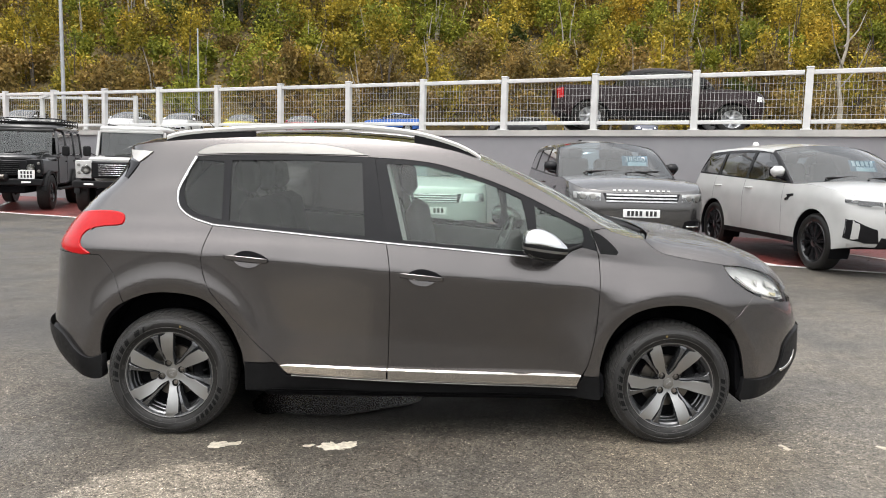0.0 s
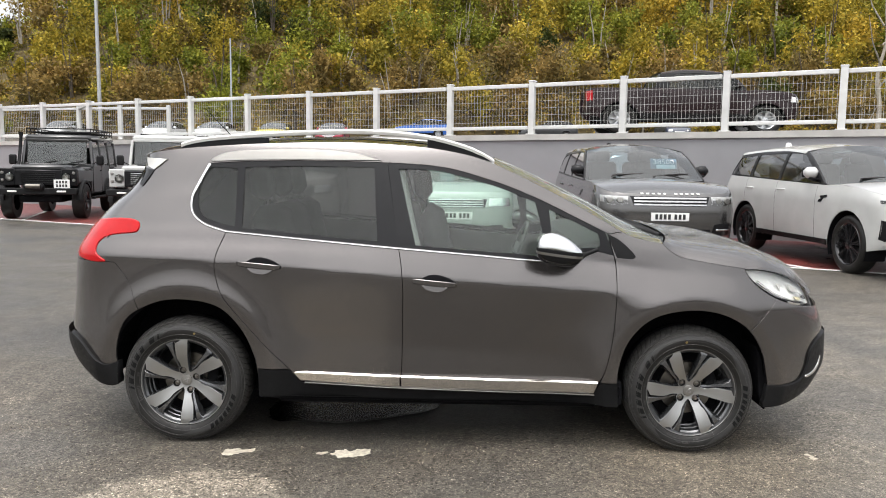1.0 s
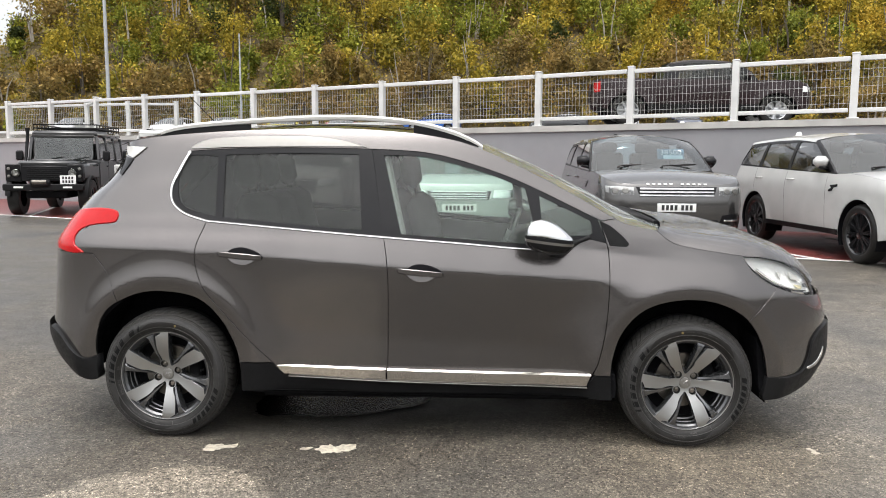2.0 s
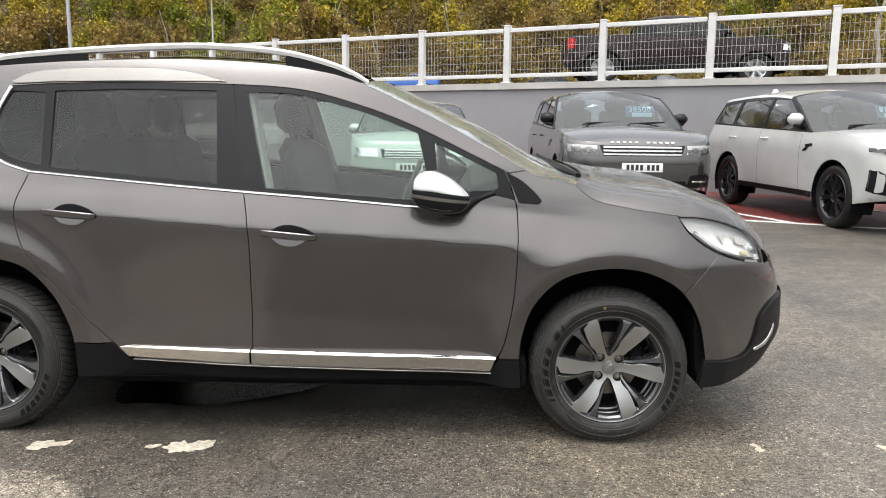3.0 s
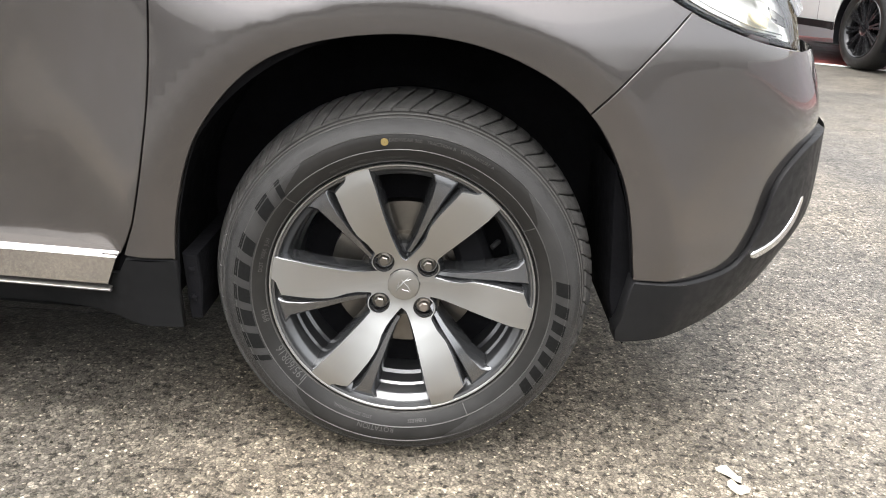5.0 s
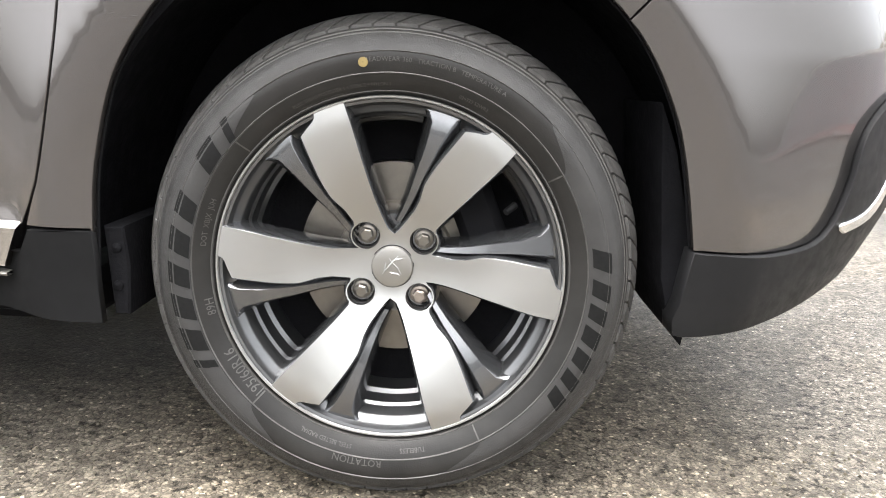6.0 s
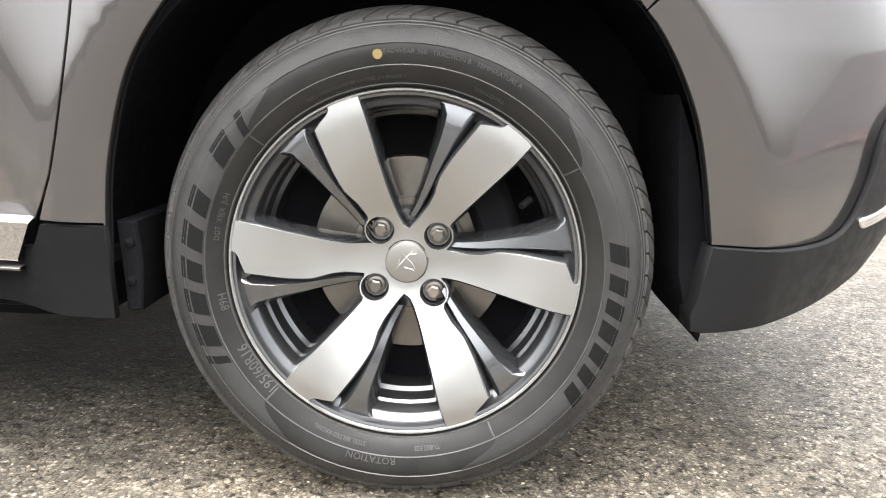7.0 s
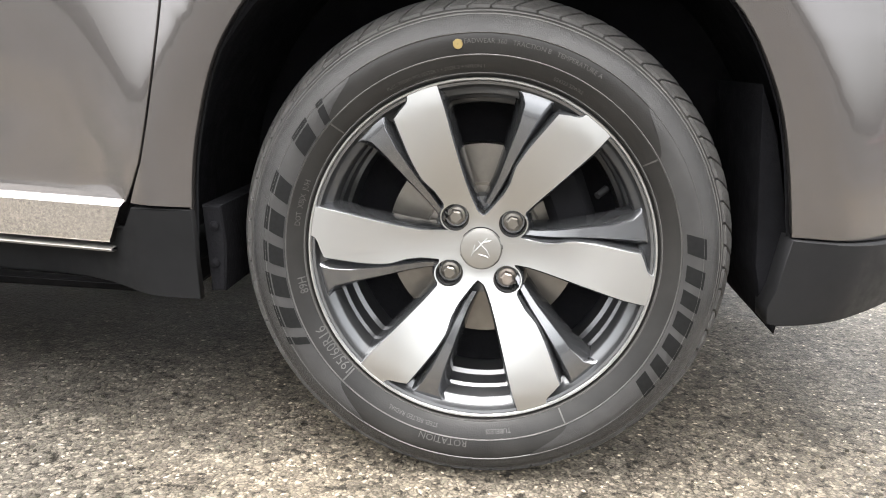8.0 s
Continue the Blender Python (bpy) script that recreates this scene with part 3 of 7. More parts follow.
lamp_low = spline([(2.790, 0.925), (2.837, 0.857), (2.942, 0.785), (3.08, 0.738), (3.20, 0.716)], 0.02)
lamp_top = spline([(2.790, 0.925), (2.876, 0.920), (3.0, 0.893), (3.103, 0.851), (3.17, 0.808), (3.20, 0.77)], 0.02)
ifs = near_index(farch, (2.815, 0.612))
seam_f = spline([(2.960, 0.777), (2.90, 0.712), farch[ifs]], 0.02)
irs = near_index(rarch, (-0.205, 0.700))
seam_r = spline([(-0.335, 0.925), (-0.26, 0.83), rarch[irs]], 0.02)
screen_edge = spline([(1.535, 1.440), (1.70, 1.364), (1.876, 1.277), (2.05, 1.182), (2.217, 1.086), (2.30, 1.062), (2.386, 1.046)], 0.04)
bonnet_shut = spline([(2.386, 1.046), (2.42, 1.015), (2.470, 0.985), (2.60, 0.958), (2.790, 0.928)], 0.03)
roof_edge = spline([(-0.30, 1.458), (-0.15, 1.482), (0.05, 1.504), (0.40, 1.526), (0.83, 1.534), (1.20, 1.512), (1.42, 1.475), (1.535, 1.440)], 0.04)
door_top = spline([(0.118, 1.420), (0.28, 1.430), (0.60, 1.436), (1.018, 1.430), (1.31, 1.408), (1.569, 1.338), (1.767, 1.262), (2.0, 1.150), (2.107, 1.098)], 0.03)
chrome_c = spline([(0.226, 1.083), (0.115, 1.118), (0.052, 1.170), (0.040, 1.245), (0.075, 1.335), (0.118, 1.420)], 0.02)
low_f = spline([(2.924, 0.347), (3.06, 0.342), (3.125, 0.357), (3.160, 0.42), (3.185, 0.50), (3.25, 0.55), (3.33, 0.565)], 0.02)
low_r = spline([(-0.334, 0.42), (-0.399, 0.405), (-0.48, 0.445), (-0.56, 0.505), (-0.66, 0.535)], 0.02)

front_door = both("front_door", door_b + belt_f[1:] + door_f[::-1][1:-1], PAINT)
rear_door = both("rear_door", door_r + belt_r[1:] + door_b[::-1][1:-1], PAINT)
both("front_wing", door_f[3:] + [(2.150, 0.985), (2.122, 1.086), (2.190, 1.100)] + screen_edge[near_index(screen_edge, (2.217, 1.086)):] + bonnet_shut[1:] + lamp_low[1:near_index(lamp_low, (2.960, 0.777))] + seam_f + farch[:ifs][::-1] + [(2.172, 0.352), (2.092, 0.354)], PAINT)
tail_edge = edge_along(tail, 1.42, 0.925, 24)
both("body_side", chrome_c + door_top[1:] + [(2.124, 1.090), (2.192, 1.102)] + screen_edge[1:near_index(screen_edge, (2.19, 1.10))][::-1] + roof_edge[::-1] + tail_edge + seam_r + rarch[irs + 1:] + [(0.388, 0.40), (0.54, 0.40)] + door_r[2:-1], PAINT, thick=0.02)
both("front_bumper", seam_f[::-1] + lamp_low[near_index(lamp_low, (2.960, 0.777)) + 1:] + edge_along(nose, 0.716, 0.565) + low_f[::-1] + farch[ifs + 1:-1][::-1], PAINT, "painted front bumper")
both("rear_bumper", seam_r[::-1] + edge_along(tail, 0.925, 0.535, 20) + low_r[::-1] + rarch[near_index(rarch, (-0.334, 0.42)) + 1:irs], PAINT, "painted rear bumper")
both("bumper_skirt", low_f + edge_along(lambda z: nose(z) + 0.012, 0.565, 0.29, 12) + spline([(3.20, 0.268), (3.10, 0.246), (3.0, 0.236), (2.908, 0.234), (2.913, 0.28)], 0.03), PLASTIC, "black plastic bumper lip", lift=0.006, thick=0.05, surf=lambda x, z: flank(x - 0.012, z))
both("bumper_skirt", low_r[:-1] + edge_along(lambda z: tail(z) - 0.022, 0.540, 0.40, 10) + spline([(-0.64, 0.378), (-0.52, 0.325), (-0.40, 0.290), (-0.337, 0.30), (-0.337, 0.34)], 0.03), PLASTIC, "black plastic rear bumper lip", lift=0.006, thick=0.07, surf=lambda x, z: flank(x + 0.022, z))
both("sill", [(0.386, 0.40), (0.545, 0.398), (0.60, 0.330), (2.080, 0.322), (2.096, 0.351), (2.176, 0.351), (2.185, 0.232), (2.02, 0.242), (1.6, 0.252), (0.9, 0.258), (0.39, 0.262)], SILLBLACK, "black plastic sill cladding", lift=0.004)


strip_bow = monotone([(0.5, -0.022), (0.8, -0.042), (1.1, -0.058), (1.6, -0.048), (1.9, -0.034), (2.1, -0.036)])


def sill_strip(x0, x1, low, high, cut0, cut1):
    """A chrome strip with an upright face, a chamfer and a ledge back to the door; low and high give z at both ends."""
    g = Geo()
    n = 24
    for i in range(n + 1):
        t = i / n
        zl, zh = low[0] + (low[1] - low[0]) * t, high[0] + (high[1] - high[0]) * t
        for d, z, c in ((0.02, zl, 0), (0.0035, zl + 0.001, 0), (0.0015, zl + 0.003, 0), (-0.0012, zh - 0.0105, 0.84), (-0.0004, zh - 0.0095, 0.86), (0.009, zh - 0.003, 1), (0.05, zh, 1)):
            x = x0 + (x1 - x0) * t + (cut0 * (1 - t) + cut1 * t) * c
            g.v.append((x, strip_bow(x) + d, z))
    for i in range(n):
        for j in range(6):
            a = i * 7 + j
            g.f.append((a, a + 7, a + 8, a + 1))
    g.f += [tuple(range(7)), tuple(n * 7 + j for j in range(7))[::-1]]
    return g


for g in (sill_strip(0.598, 1.099, (0.342, 0.3235), (0.393, 0.3850), -0.045, 0), sill_strip(1.107, 2.062, (0.323, 0.300), (0.3845, 0.361), 0, 0.022)):
    for far_one in (False, True):
        part("sill_trim", mirrored(g, YC) if far_one else g, WETCHROME, car, "chrome sill strip splashed with drops", 25)
# added silver line that stands for the highlight along the black sill edge
g = Geo()
for i in range(31):
    t = i / 30
    x, z = 0.62 + 1.445 * t, 0.3345 - 0.0405 * t
    g.v += [(x, strip_bow(x) + 0.03, z), (x, strip_bow(x) + 0.001, z - 0.0005), (x, strip_bow(x) - 0.001, z - 0.002), (x, strip_bow(x) + 0.001, z - 0.005), (x, strip_bow(x) + 0.03, z - 0.006)]
for i in range(30):
    for j in range(4):
        a = i * 5 + j
        g.f.append((a, a + 1, a + 6, a + 5))
for far_one in (False, True):
    part("sill_lip", mirrored(g, YC) if far_one else g, SATIN, car, "thin pale lip under the sill strip", 50)


# side windows: frames, glass, chrome line
g_quarter = spline([(0.105, 1.395), (0.07, 1.30), (0.075, 1.20), (0.11, 1.150), (0.20, 1.118), (0.265, 1.108), (0.265, 1.108), (0.258, 1.395), (0.258, 1.395)], 0.03, True)
g_rear = [(0.295, 1.402), (0.300, 1.100)] + spline([(0.300, 1.100), (0.65, 1.070), (0.985, 1.042)], 0.04)[1:] + [(0.955, 1.406)] + spline([(0.955, 1.406), (0.60, 1.410), (0.295, 1.402)], 0.04)[1:-1]
g_front = spline([(1.172, 1.026), (1.172, 1.026), (1.45, 1.005), (1.785, 0.978), (1.785, 0.978), (1.800, 1.080), (1.765, 1.240), (1.765, 1.240), (1.569, 1.316), (1.31, 1.385), (1.200, 1.398), (1.078, 1.400), (1.078, 1.400)], 0.03, True)
g_small = spline([(1.848, 1.060), (1.832, 1.205), (1.832, 1.205), (1.95, 1.150), (2.075, 1.088), (2.075, 1.088), (2.085, 1.03), (2.05, 1.02), (1.95, 1.016), (1.88, 1.02)], 0.03, True)
f_quarter = chrome_c + [(0.28, 1.428), (0.28, 1.080)]
f_rear = [(0.28, 1.078)] + belt_r[3:] + [(1.020, 1.428)] + [p for p in door_top[::-1] if 0.285 < p[0] < 1.01] + [(0.28, 1.428)]
f_front = [p for p in belt_f] + [(2.107, 1.098)] + [p for p in door_top[::-1] if 1.03 < p[0] < 2.1] + [(1.022, 1.428)]
f_main, f_fore = clip(f_front, 0, 1.818, -1), clip(f_front, 0, 1.818, 1)
for outer, hole in ((f_quarter, g_quarter), (f_rear, g_rear), (f_main, g_front), (f_fore, g_small)):
    g = ring_panel(outer, hole, flank, -0.004, 0.03)
    for far_one in (False, True):
        part("window_frame", mirrored(g, YC) if far_one else g, GLOSSBLACK, car, "black window frame")
both("quarter_window", g_quarter, TINTED, "dark tinted glass", lift=-0.010, thick=0.004, gap=-0.004)
both("rear_door_window", g_rear, TINTED, "dark tinted glass", lift=-0.010, thick=0.004, gap=-0.004)
both("front_door_window", g_front, GLASS, "clear glass", lift=-0.010, thick=0.004, gap=-0.004)
both("front_quarter_window", g_small, GLASS, "clear glass", lift=-0.010, thick=0.004, gap=-0.004)
both("sail_panel", spline([(2.115, 1.092), (2.115, 1.092), (2.17, 1.066), (2.225, 1.02), (2.256, 0.982), (2.245, 0.968), (2.165, 0.972), (2.165, 0.972)], 0.02, True), PLASTIC, lift=0.003)


def ribbon(curve, w, surf, lift, m=1.0):
    """A narrow raised strip along a curve of the flank."""
    n = len(curve)
    lo, hi = [], []
    for i, p in enumerate(curve):
        a, b = curve[max(i - 1, 0)], curve[min(i + 1, n - 1)]
        d = np.array((b[0] - a[0], b[1] - a[1]))
        d = d / max(np.linalg.norm(d), 1e-9)
        ww = w(i / (n - 1)) if callable(w) else w
        lo.append((p[0] + d[1] * ww / 2, p[1] - d[0] * ww / 2))
        hi.append((p[0] - d[1] * ww / 2, p[1] + d[0] * ww / 2))
    return lo + hi[::-1]


belt_line = chrome_c[::-1][:-1] + belt_r + belt_f[1:near_index(belt_f, (1.82, 0.953))]
both("window_trim", ribbon(belt_line, lambda t: 0.018 if t < 0.09 else max(0.0105, 0.018 - (t - 0.09) * 0.08), flank, 0), CHROME, "chrome window line", lift=0.006, gap=0, bevel=0.004, thick=0.015)
arch_strip = spline([(0.122, 1.432), (0.17, 1.468), (0.26, 1.487), (0.45, 1.497), (0.72, 1.495), (0.88, 1.474), (0.992, 1.440), (0.992, 1.440), (0.6, 1.441), (0.3, 1.437)], 0.03, True)
both("roof_trim", arch_strip, SATIN, "satin silver roof arch trim", lift=0.006, gap=0, bevel=0.003)


def on_flank(curve, d=0.0):
    return [(x, flank(x, z) + d, z) for x, z in curve]


def far_side(pts):
    return [(x, 2 * YC - y, z) for x, y, z in pts]


re = on_flank(roof_edge)
part("roof", cross(re, far_side(re), (0, 0, 0.035), 20, True), PAINT, car)
ge = [(x, y + 0.20, z + 0.022) for x, y, z in re if 0.35 < x < 1.5]
part("glass_roof", cross(ge, far_side(ge), (0, 0, 0.022), 16, True), GLOSSBLACK, car, "dark panoramic glass roof")
se = on_flank(screen_edge, 0.004)
part("windscreen", cross(se, far_side(se), [(0.05 + 0.06 * i / (len(se) - 1), 0, 0.03) for i in range(len(se))], 20, True), SCREENGLASS, car, "clear windscreen")
bs = on_flank(bonnet_shut) + on_flank(lamp_top[1:]) + [(3.235, 0.55, 0.745)]
part("bonnet", cross(bs, far_side(bs), [(0.06, 0, lerp_table([(2.38, 0.045), (2.47, 0.095), (2.77, 0.112), (3.0, 0.072), (3.2, 0.03)], p[0])) for p in bs], 44, True, 3.0, 0.5), WETPAINT, car, "rain-wet grey bonnet mirroring the sky")
ng = [(3.165, flank(3.165, 0.79) + 0.01, 0.792), (3.19, flank(3.19, 0.75) + 0.01, 0.752), (3.20, flank(3.20, 0.70) + 0.01, 0.700)]
part("front_grille", cross(ng, far_side(ng), (0.125, 0, 0), 16, True), GLOSSBLACK, car, "black grille between the headlamps")
cowl = [(2.30, 0.10, 1.052), (2.37, 0.10, 1.035), (2.45, 0.10, 1.0)]
part("cowl", cross(cowl, far_side(cowl), (0.08, 0, 0.03), 16, True), PLASTIC, car)
te = [(-0.24, 0.26, 1.445), (-0.27, 0.245, 1.39), (-0.32, 0.23, 1.30), (-0.40, 0.22, 1.22), (-0.47, 0.21, 1.15)]
part("rear_screen", cross(te, far_side(te), (-0.07, 0, 0), 14), TINTED, car, "dark tinted tailgate glass")
tg = [(tail(z) - 0.001, 0.50, z) for z in (1.17, 1.10, 1.0, 0.90, 0.80, 0.70, 0.60, 0.55)]
part("tailgate", cross(tg, far_side(tg), (-0.004, 0, 0), 12), PAINT, car, "painted tailgate")
ledge = [(-0.05, 0.30, 1.515), (-0.16, 0.27, 1.495), (-0.25, 0.25, 1.468), (-0.31, 0.27, 1.446)]
g = cross(ledge, far_side(ledge), (-0.05, 0, 0.03), 14, True)
g2 = cross([(x, y + 0.01, z - 0.03) for x, y, z in ledge], far_side([(x, y + 0.01, z - 0.03) for x, y, z in ledge]), (-0.05, 0, 0.03), 14)
part("spoiler", g.add(g2.v, g2.f), PAINT, car)
both("spoiler_tip", [(-0.268, 1.452), (-0.20, 1.446), (-0.108, 1.441), (-0.145, 1.410), (-0.182, 1.386), (-0.232, 1.404)], RAIL, "pale spoiler side blade", lift=0.008)
both("screen_corner", [(-0.250, 1.398), (-0.180, 1.384), (-0.240, 1.300), (-0.268, 1.310)], GLOSSBLACK, "black trim beside the rear glass", lift=0.004)

# black inner shell behind the seams, floor and firewall
shell_low = rarch[irs:] + [(0.39, 0.25), (2.175, 0.24)] + farch + [(3.1, 0.36), (3.22, 0.5), (3.22, 0.70), (2.95, 0.74), (2.79, 0.88), (2.5, 0.95), (2.30, 1.0), (2.15, 0.965), (1.8, 0.945), (1.08, 1.0), (0.23, 1.07), (0.02, 1.12), (0.02, 1.40), (-0.2, 1.36), (-0.5, 1.05), (-0.6, 0.9), (-0.64, 0.6), (-0.5, 0.42), (-0.337, 0.40)] + rarch[2:irs][::1]
both("inner_shell", shell_low, DARK, lift=-0.016, thick=0.003, gap=0, bevel=0.0, res=0.08)
g = Geo()
box(g, (1.28, YC, 0.222), (1.66, 1.50, 0.07), 0.02)
box(g, (1.27, YC, 0.212), (3.2, 1.0, 0.08), 0.02)
box(g, (2.30, YC, 0.62), (0.05, 0.92, 0.72), 0.01)
part("floor_pan", g, DARK, car)
for cx, cz in ((FW + 0.01, 0.335), (RW + 0.02, 0.36)):
    for s in (0, 1):
        g = lathe(Geo(), [(0.44, -0.1), (0.395, -0.1), (0.41, 0.06), (0.415, 0.34), (0.05, 0.35)], 40, None, radians(-4), radians(184))
        g.v = [(x + cx, max(y, flank(x + cx, z + cz) + 0.022), z + cz) for x, y, z in g.v]
        if s:
            g = mirrored(g, YC)
        part("arch_liner", g, LINER, car, "black wheel arch liner")
for s in (0, 1):
    g = Geo()
    prism(g, [(2.880, 0.53), (2.906, 0.47), (2.936, 0.345), (2.940, 0.250), (2.933, 0.208), (2.912, 0.235), (2.896, 0.30)], 0.040, 0.29, 0.003)
    part("air_deflector", mirrored(g, YC) if s else g, LINER, car, "black rubber air deflector")
    g = Geo()
    prism(g, [(2.202, 0.352), (2.176, 0.352), (2.186, 0.235), (2.205, 0.236), (2.208, 0.30)], -0.006, 0.26, 0.003)
    for z in (0.275, 0.325):
        lathe(g, [(0.0, -0.004), (0.006, -0.002), (0.007, 0.002)], 12, Matrix.Translation((2.193, -0.007, z)))
    part("sill_end", mirrored(g, YC) if s else g, LINER, car, "black sill end piece with fixings")

# lamps
AMBER = simple("amber_bulb", (0.62, 0.56, 0.36), 0.3, 0, 0.1, 40)
lamp = lamp_low + lamp_top[::-1][:-1]
both("headlamp", lamp, LENS, "clear headlamp lens", lift=-0.001, thick=0.01)
both("lamp_reflector", inset(lamp if area(lamp) > 0 else lamp[::-1], 0.008), LAMPWHITE, "bright headlamp reflector", lift=-0.022, thick=0.005, res=0.012, surf=lambda x, z: flank(x, z) + 0.30 * (z - 0.80 + 0.5 * (x - 2.95)))
lamp_arc = spline([(2.86, 0.862), (2.95, 0.800), (3.06, 0.757), (3.15, 0.738)], 0.02)
both("daylight_strip", ribbon(lamp_arc, 0.010, flank, 0), CHROME, "bright daylight strip", lift=-0.010, gap=0, bevel=0.002, thick=0.012)
for facet, mat in (([(3.045, 0.838), (3.105, 0.812), (3.112, 0.790), (3.052, 0.806)], RAIL), ([(3.120, 0.786), (3.160, 0.768), (3.164, 0.752), (3.124, 0.764)], CHROME), ([(2.968, 0.846), (2.998, 0.838), (2.988, 0.808)], RAIL), ([(3.070, 0.778), (3.118, 0.768), (3.112, 0.752), (3.080, 0.764)], AMBER)):
    both("lamp_facet", facet, mat, "lamp reflector facet", lift=-0.014, gap=0, bevel=0.002, thick=0.01)
both("tail_lamp", spline([(-0.610, 0.945), (-0.47, 0.922), (-0.385, 0.928), (-0.440, 0.965), (-0.445, 1.01), (-0.405, 1.045), (-0.33, 1.062), (-0.228, 1.076), (-0.222, 1.122), (-0.28, 1.140), (-0.40, 1.138), (-0.52, 1.118), (-0.59, 1.06), (-0.615, 1.0)], 0.02, True), RED, "red wraparound tail lamp", lift=0.006, gap=0, bevel=0.005)
both("fog_trim", spline([(3.150, 0.372), (3.205, 0.384), (3.245, 0.414), (3.264, 0.455), (3.264, 0.455), (3.281, 0.452), (3.266, 0.404), (3.230, 0.370), (3.165, 0.357)], 0.02, True), CHROME, "chrome fog lamp trim", lift=0.022, gap=0, bevel=0.003)

# ---- wheels of the crossover ----
def polar(r, deg):
    return (r * math.cos(radians(deg)), r * math.sin(radians(deg)))


def text_geo(words, size):
    """Flat lettering in the built-in font, as vertices (x, y) and faces."""
    cu = bpy.data.curves.new("lettering", "FONT")
    cu.body, cu.size, cu.resolution_u = words, size, 2
    ob = bpy.data.objects.new("lettering", cu)
    me = ob.to_mesh()
    v = [tuple(p.co) for p in me.vertices]
    f = [tuple(p.vertices) for p in me.polygons]
    ob.to_mesh_clear()
    bpy.data.objects.remove(ob)
    bpy.data.curves.remove(cu)
    return v, f


TYRE_SIDE = monotone([(0.212, 0.004), (0.220, -0.011), (0.230, -0.023), (0.248, -0.033), (0.266, -0.036), (0.284, -0.029), (0.296, -0.015), (0.304, -0.001), (0.311, 0.02)])


def arc_text(words, size, r, mid, outward=True, lift=0.0008):
    """Lettering bent round the tyre; mid is the angle of its middle. outward: its feet point to the hub."""
    v, f = text_geo(words, size)
    w = max(p[0] for p in v)
    g = Geo()
    for x, y, _ in v:
        if outward:
            rr, a = r + y, radians(mid) - (x - w / 2) / r
        else:
            rr, a = r - y, radians(mid) + (x - w / 2) / r
        g.v.append((rr * math.cos(a), TYRE_SIDE(rr) - lift, rr * math.sin(a)))
    g.f = [q if outward else q for q in f]
    return g


def arc_block(r0, r1, a0, a1, lift, n=10, slant=0.0, thick=0.004, nr=3, flare=0.0):
    """A raised patch of the sidewall between two radii and two angles."""
    g = Geo()
    for i in range(n + 1):
        for j in range(nr + 1):
            r = r0 + (r1 - r0) * j / nr
            s = j / nr
            s = s * s * (3 - 2 * s) * flare
            a = radians(a0 - s + (a1 - a0 + 2 * s) * i / n + slant * (j / nr - 0.5))
            g.v.append((r * math.cos(a), TYRE_SIDE(r) - lift, r * math.sin(a)))
    k = nr + 1
    for i in range(n):
        for j in range(nr):
            q = (i * k + j, (i + 1) * k + j, (i + 1) * k + j + 1, i * k + j + 1)
            g.f.append(q[::-1] if a1 > a0 else q)
    return g


RUBBER_PALE = simple("ribbed_tyre_sidewall", (0.026, 0.0253, 0.0245), 0.40, 0, 0.2, 30, 0.3, 1500, spec=0.35)
TREAD = simple("dusty_tread_rubber", (0.042, 0.0405, 0.0385), 0.5, 0, 0.35, 60, 0.2, 700, spec=0.3)
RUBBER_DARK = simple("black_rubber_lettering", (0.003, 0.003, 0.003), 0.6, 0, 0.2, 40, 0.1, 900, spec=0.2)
RUBBER_EDGE = simple("raised_rubber_print", (0.060, 0.058, 0.055), 0.45, 0, 0.2, 40, spec=0.3)
YELLOW = simple("yellow_paint_dot", (0.16, 0.115, 0.035), 0.6, 0, 0.15, 60)


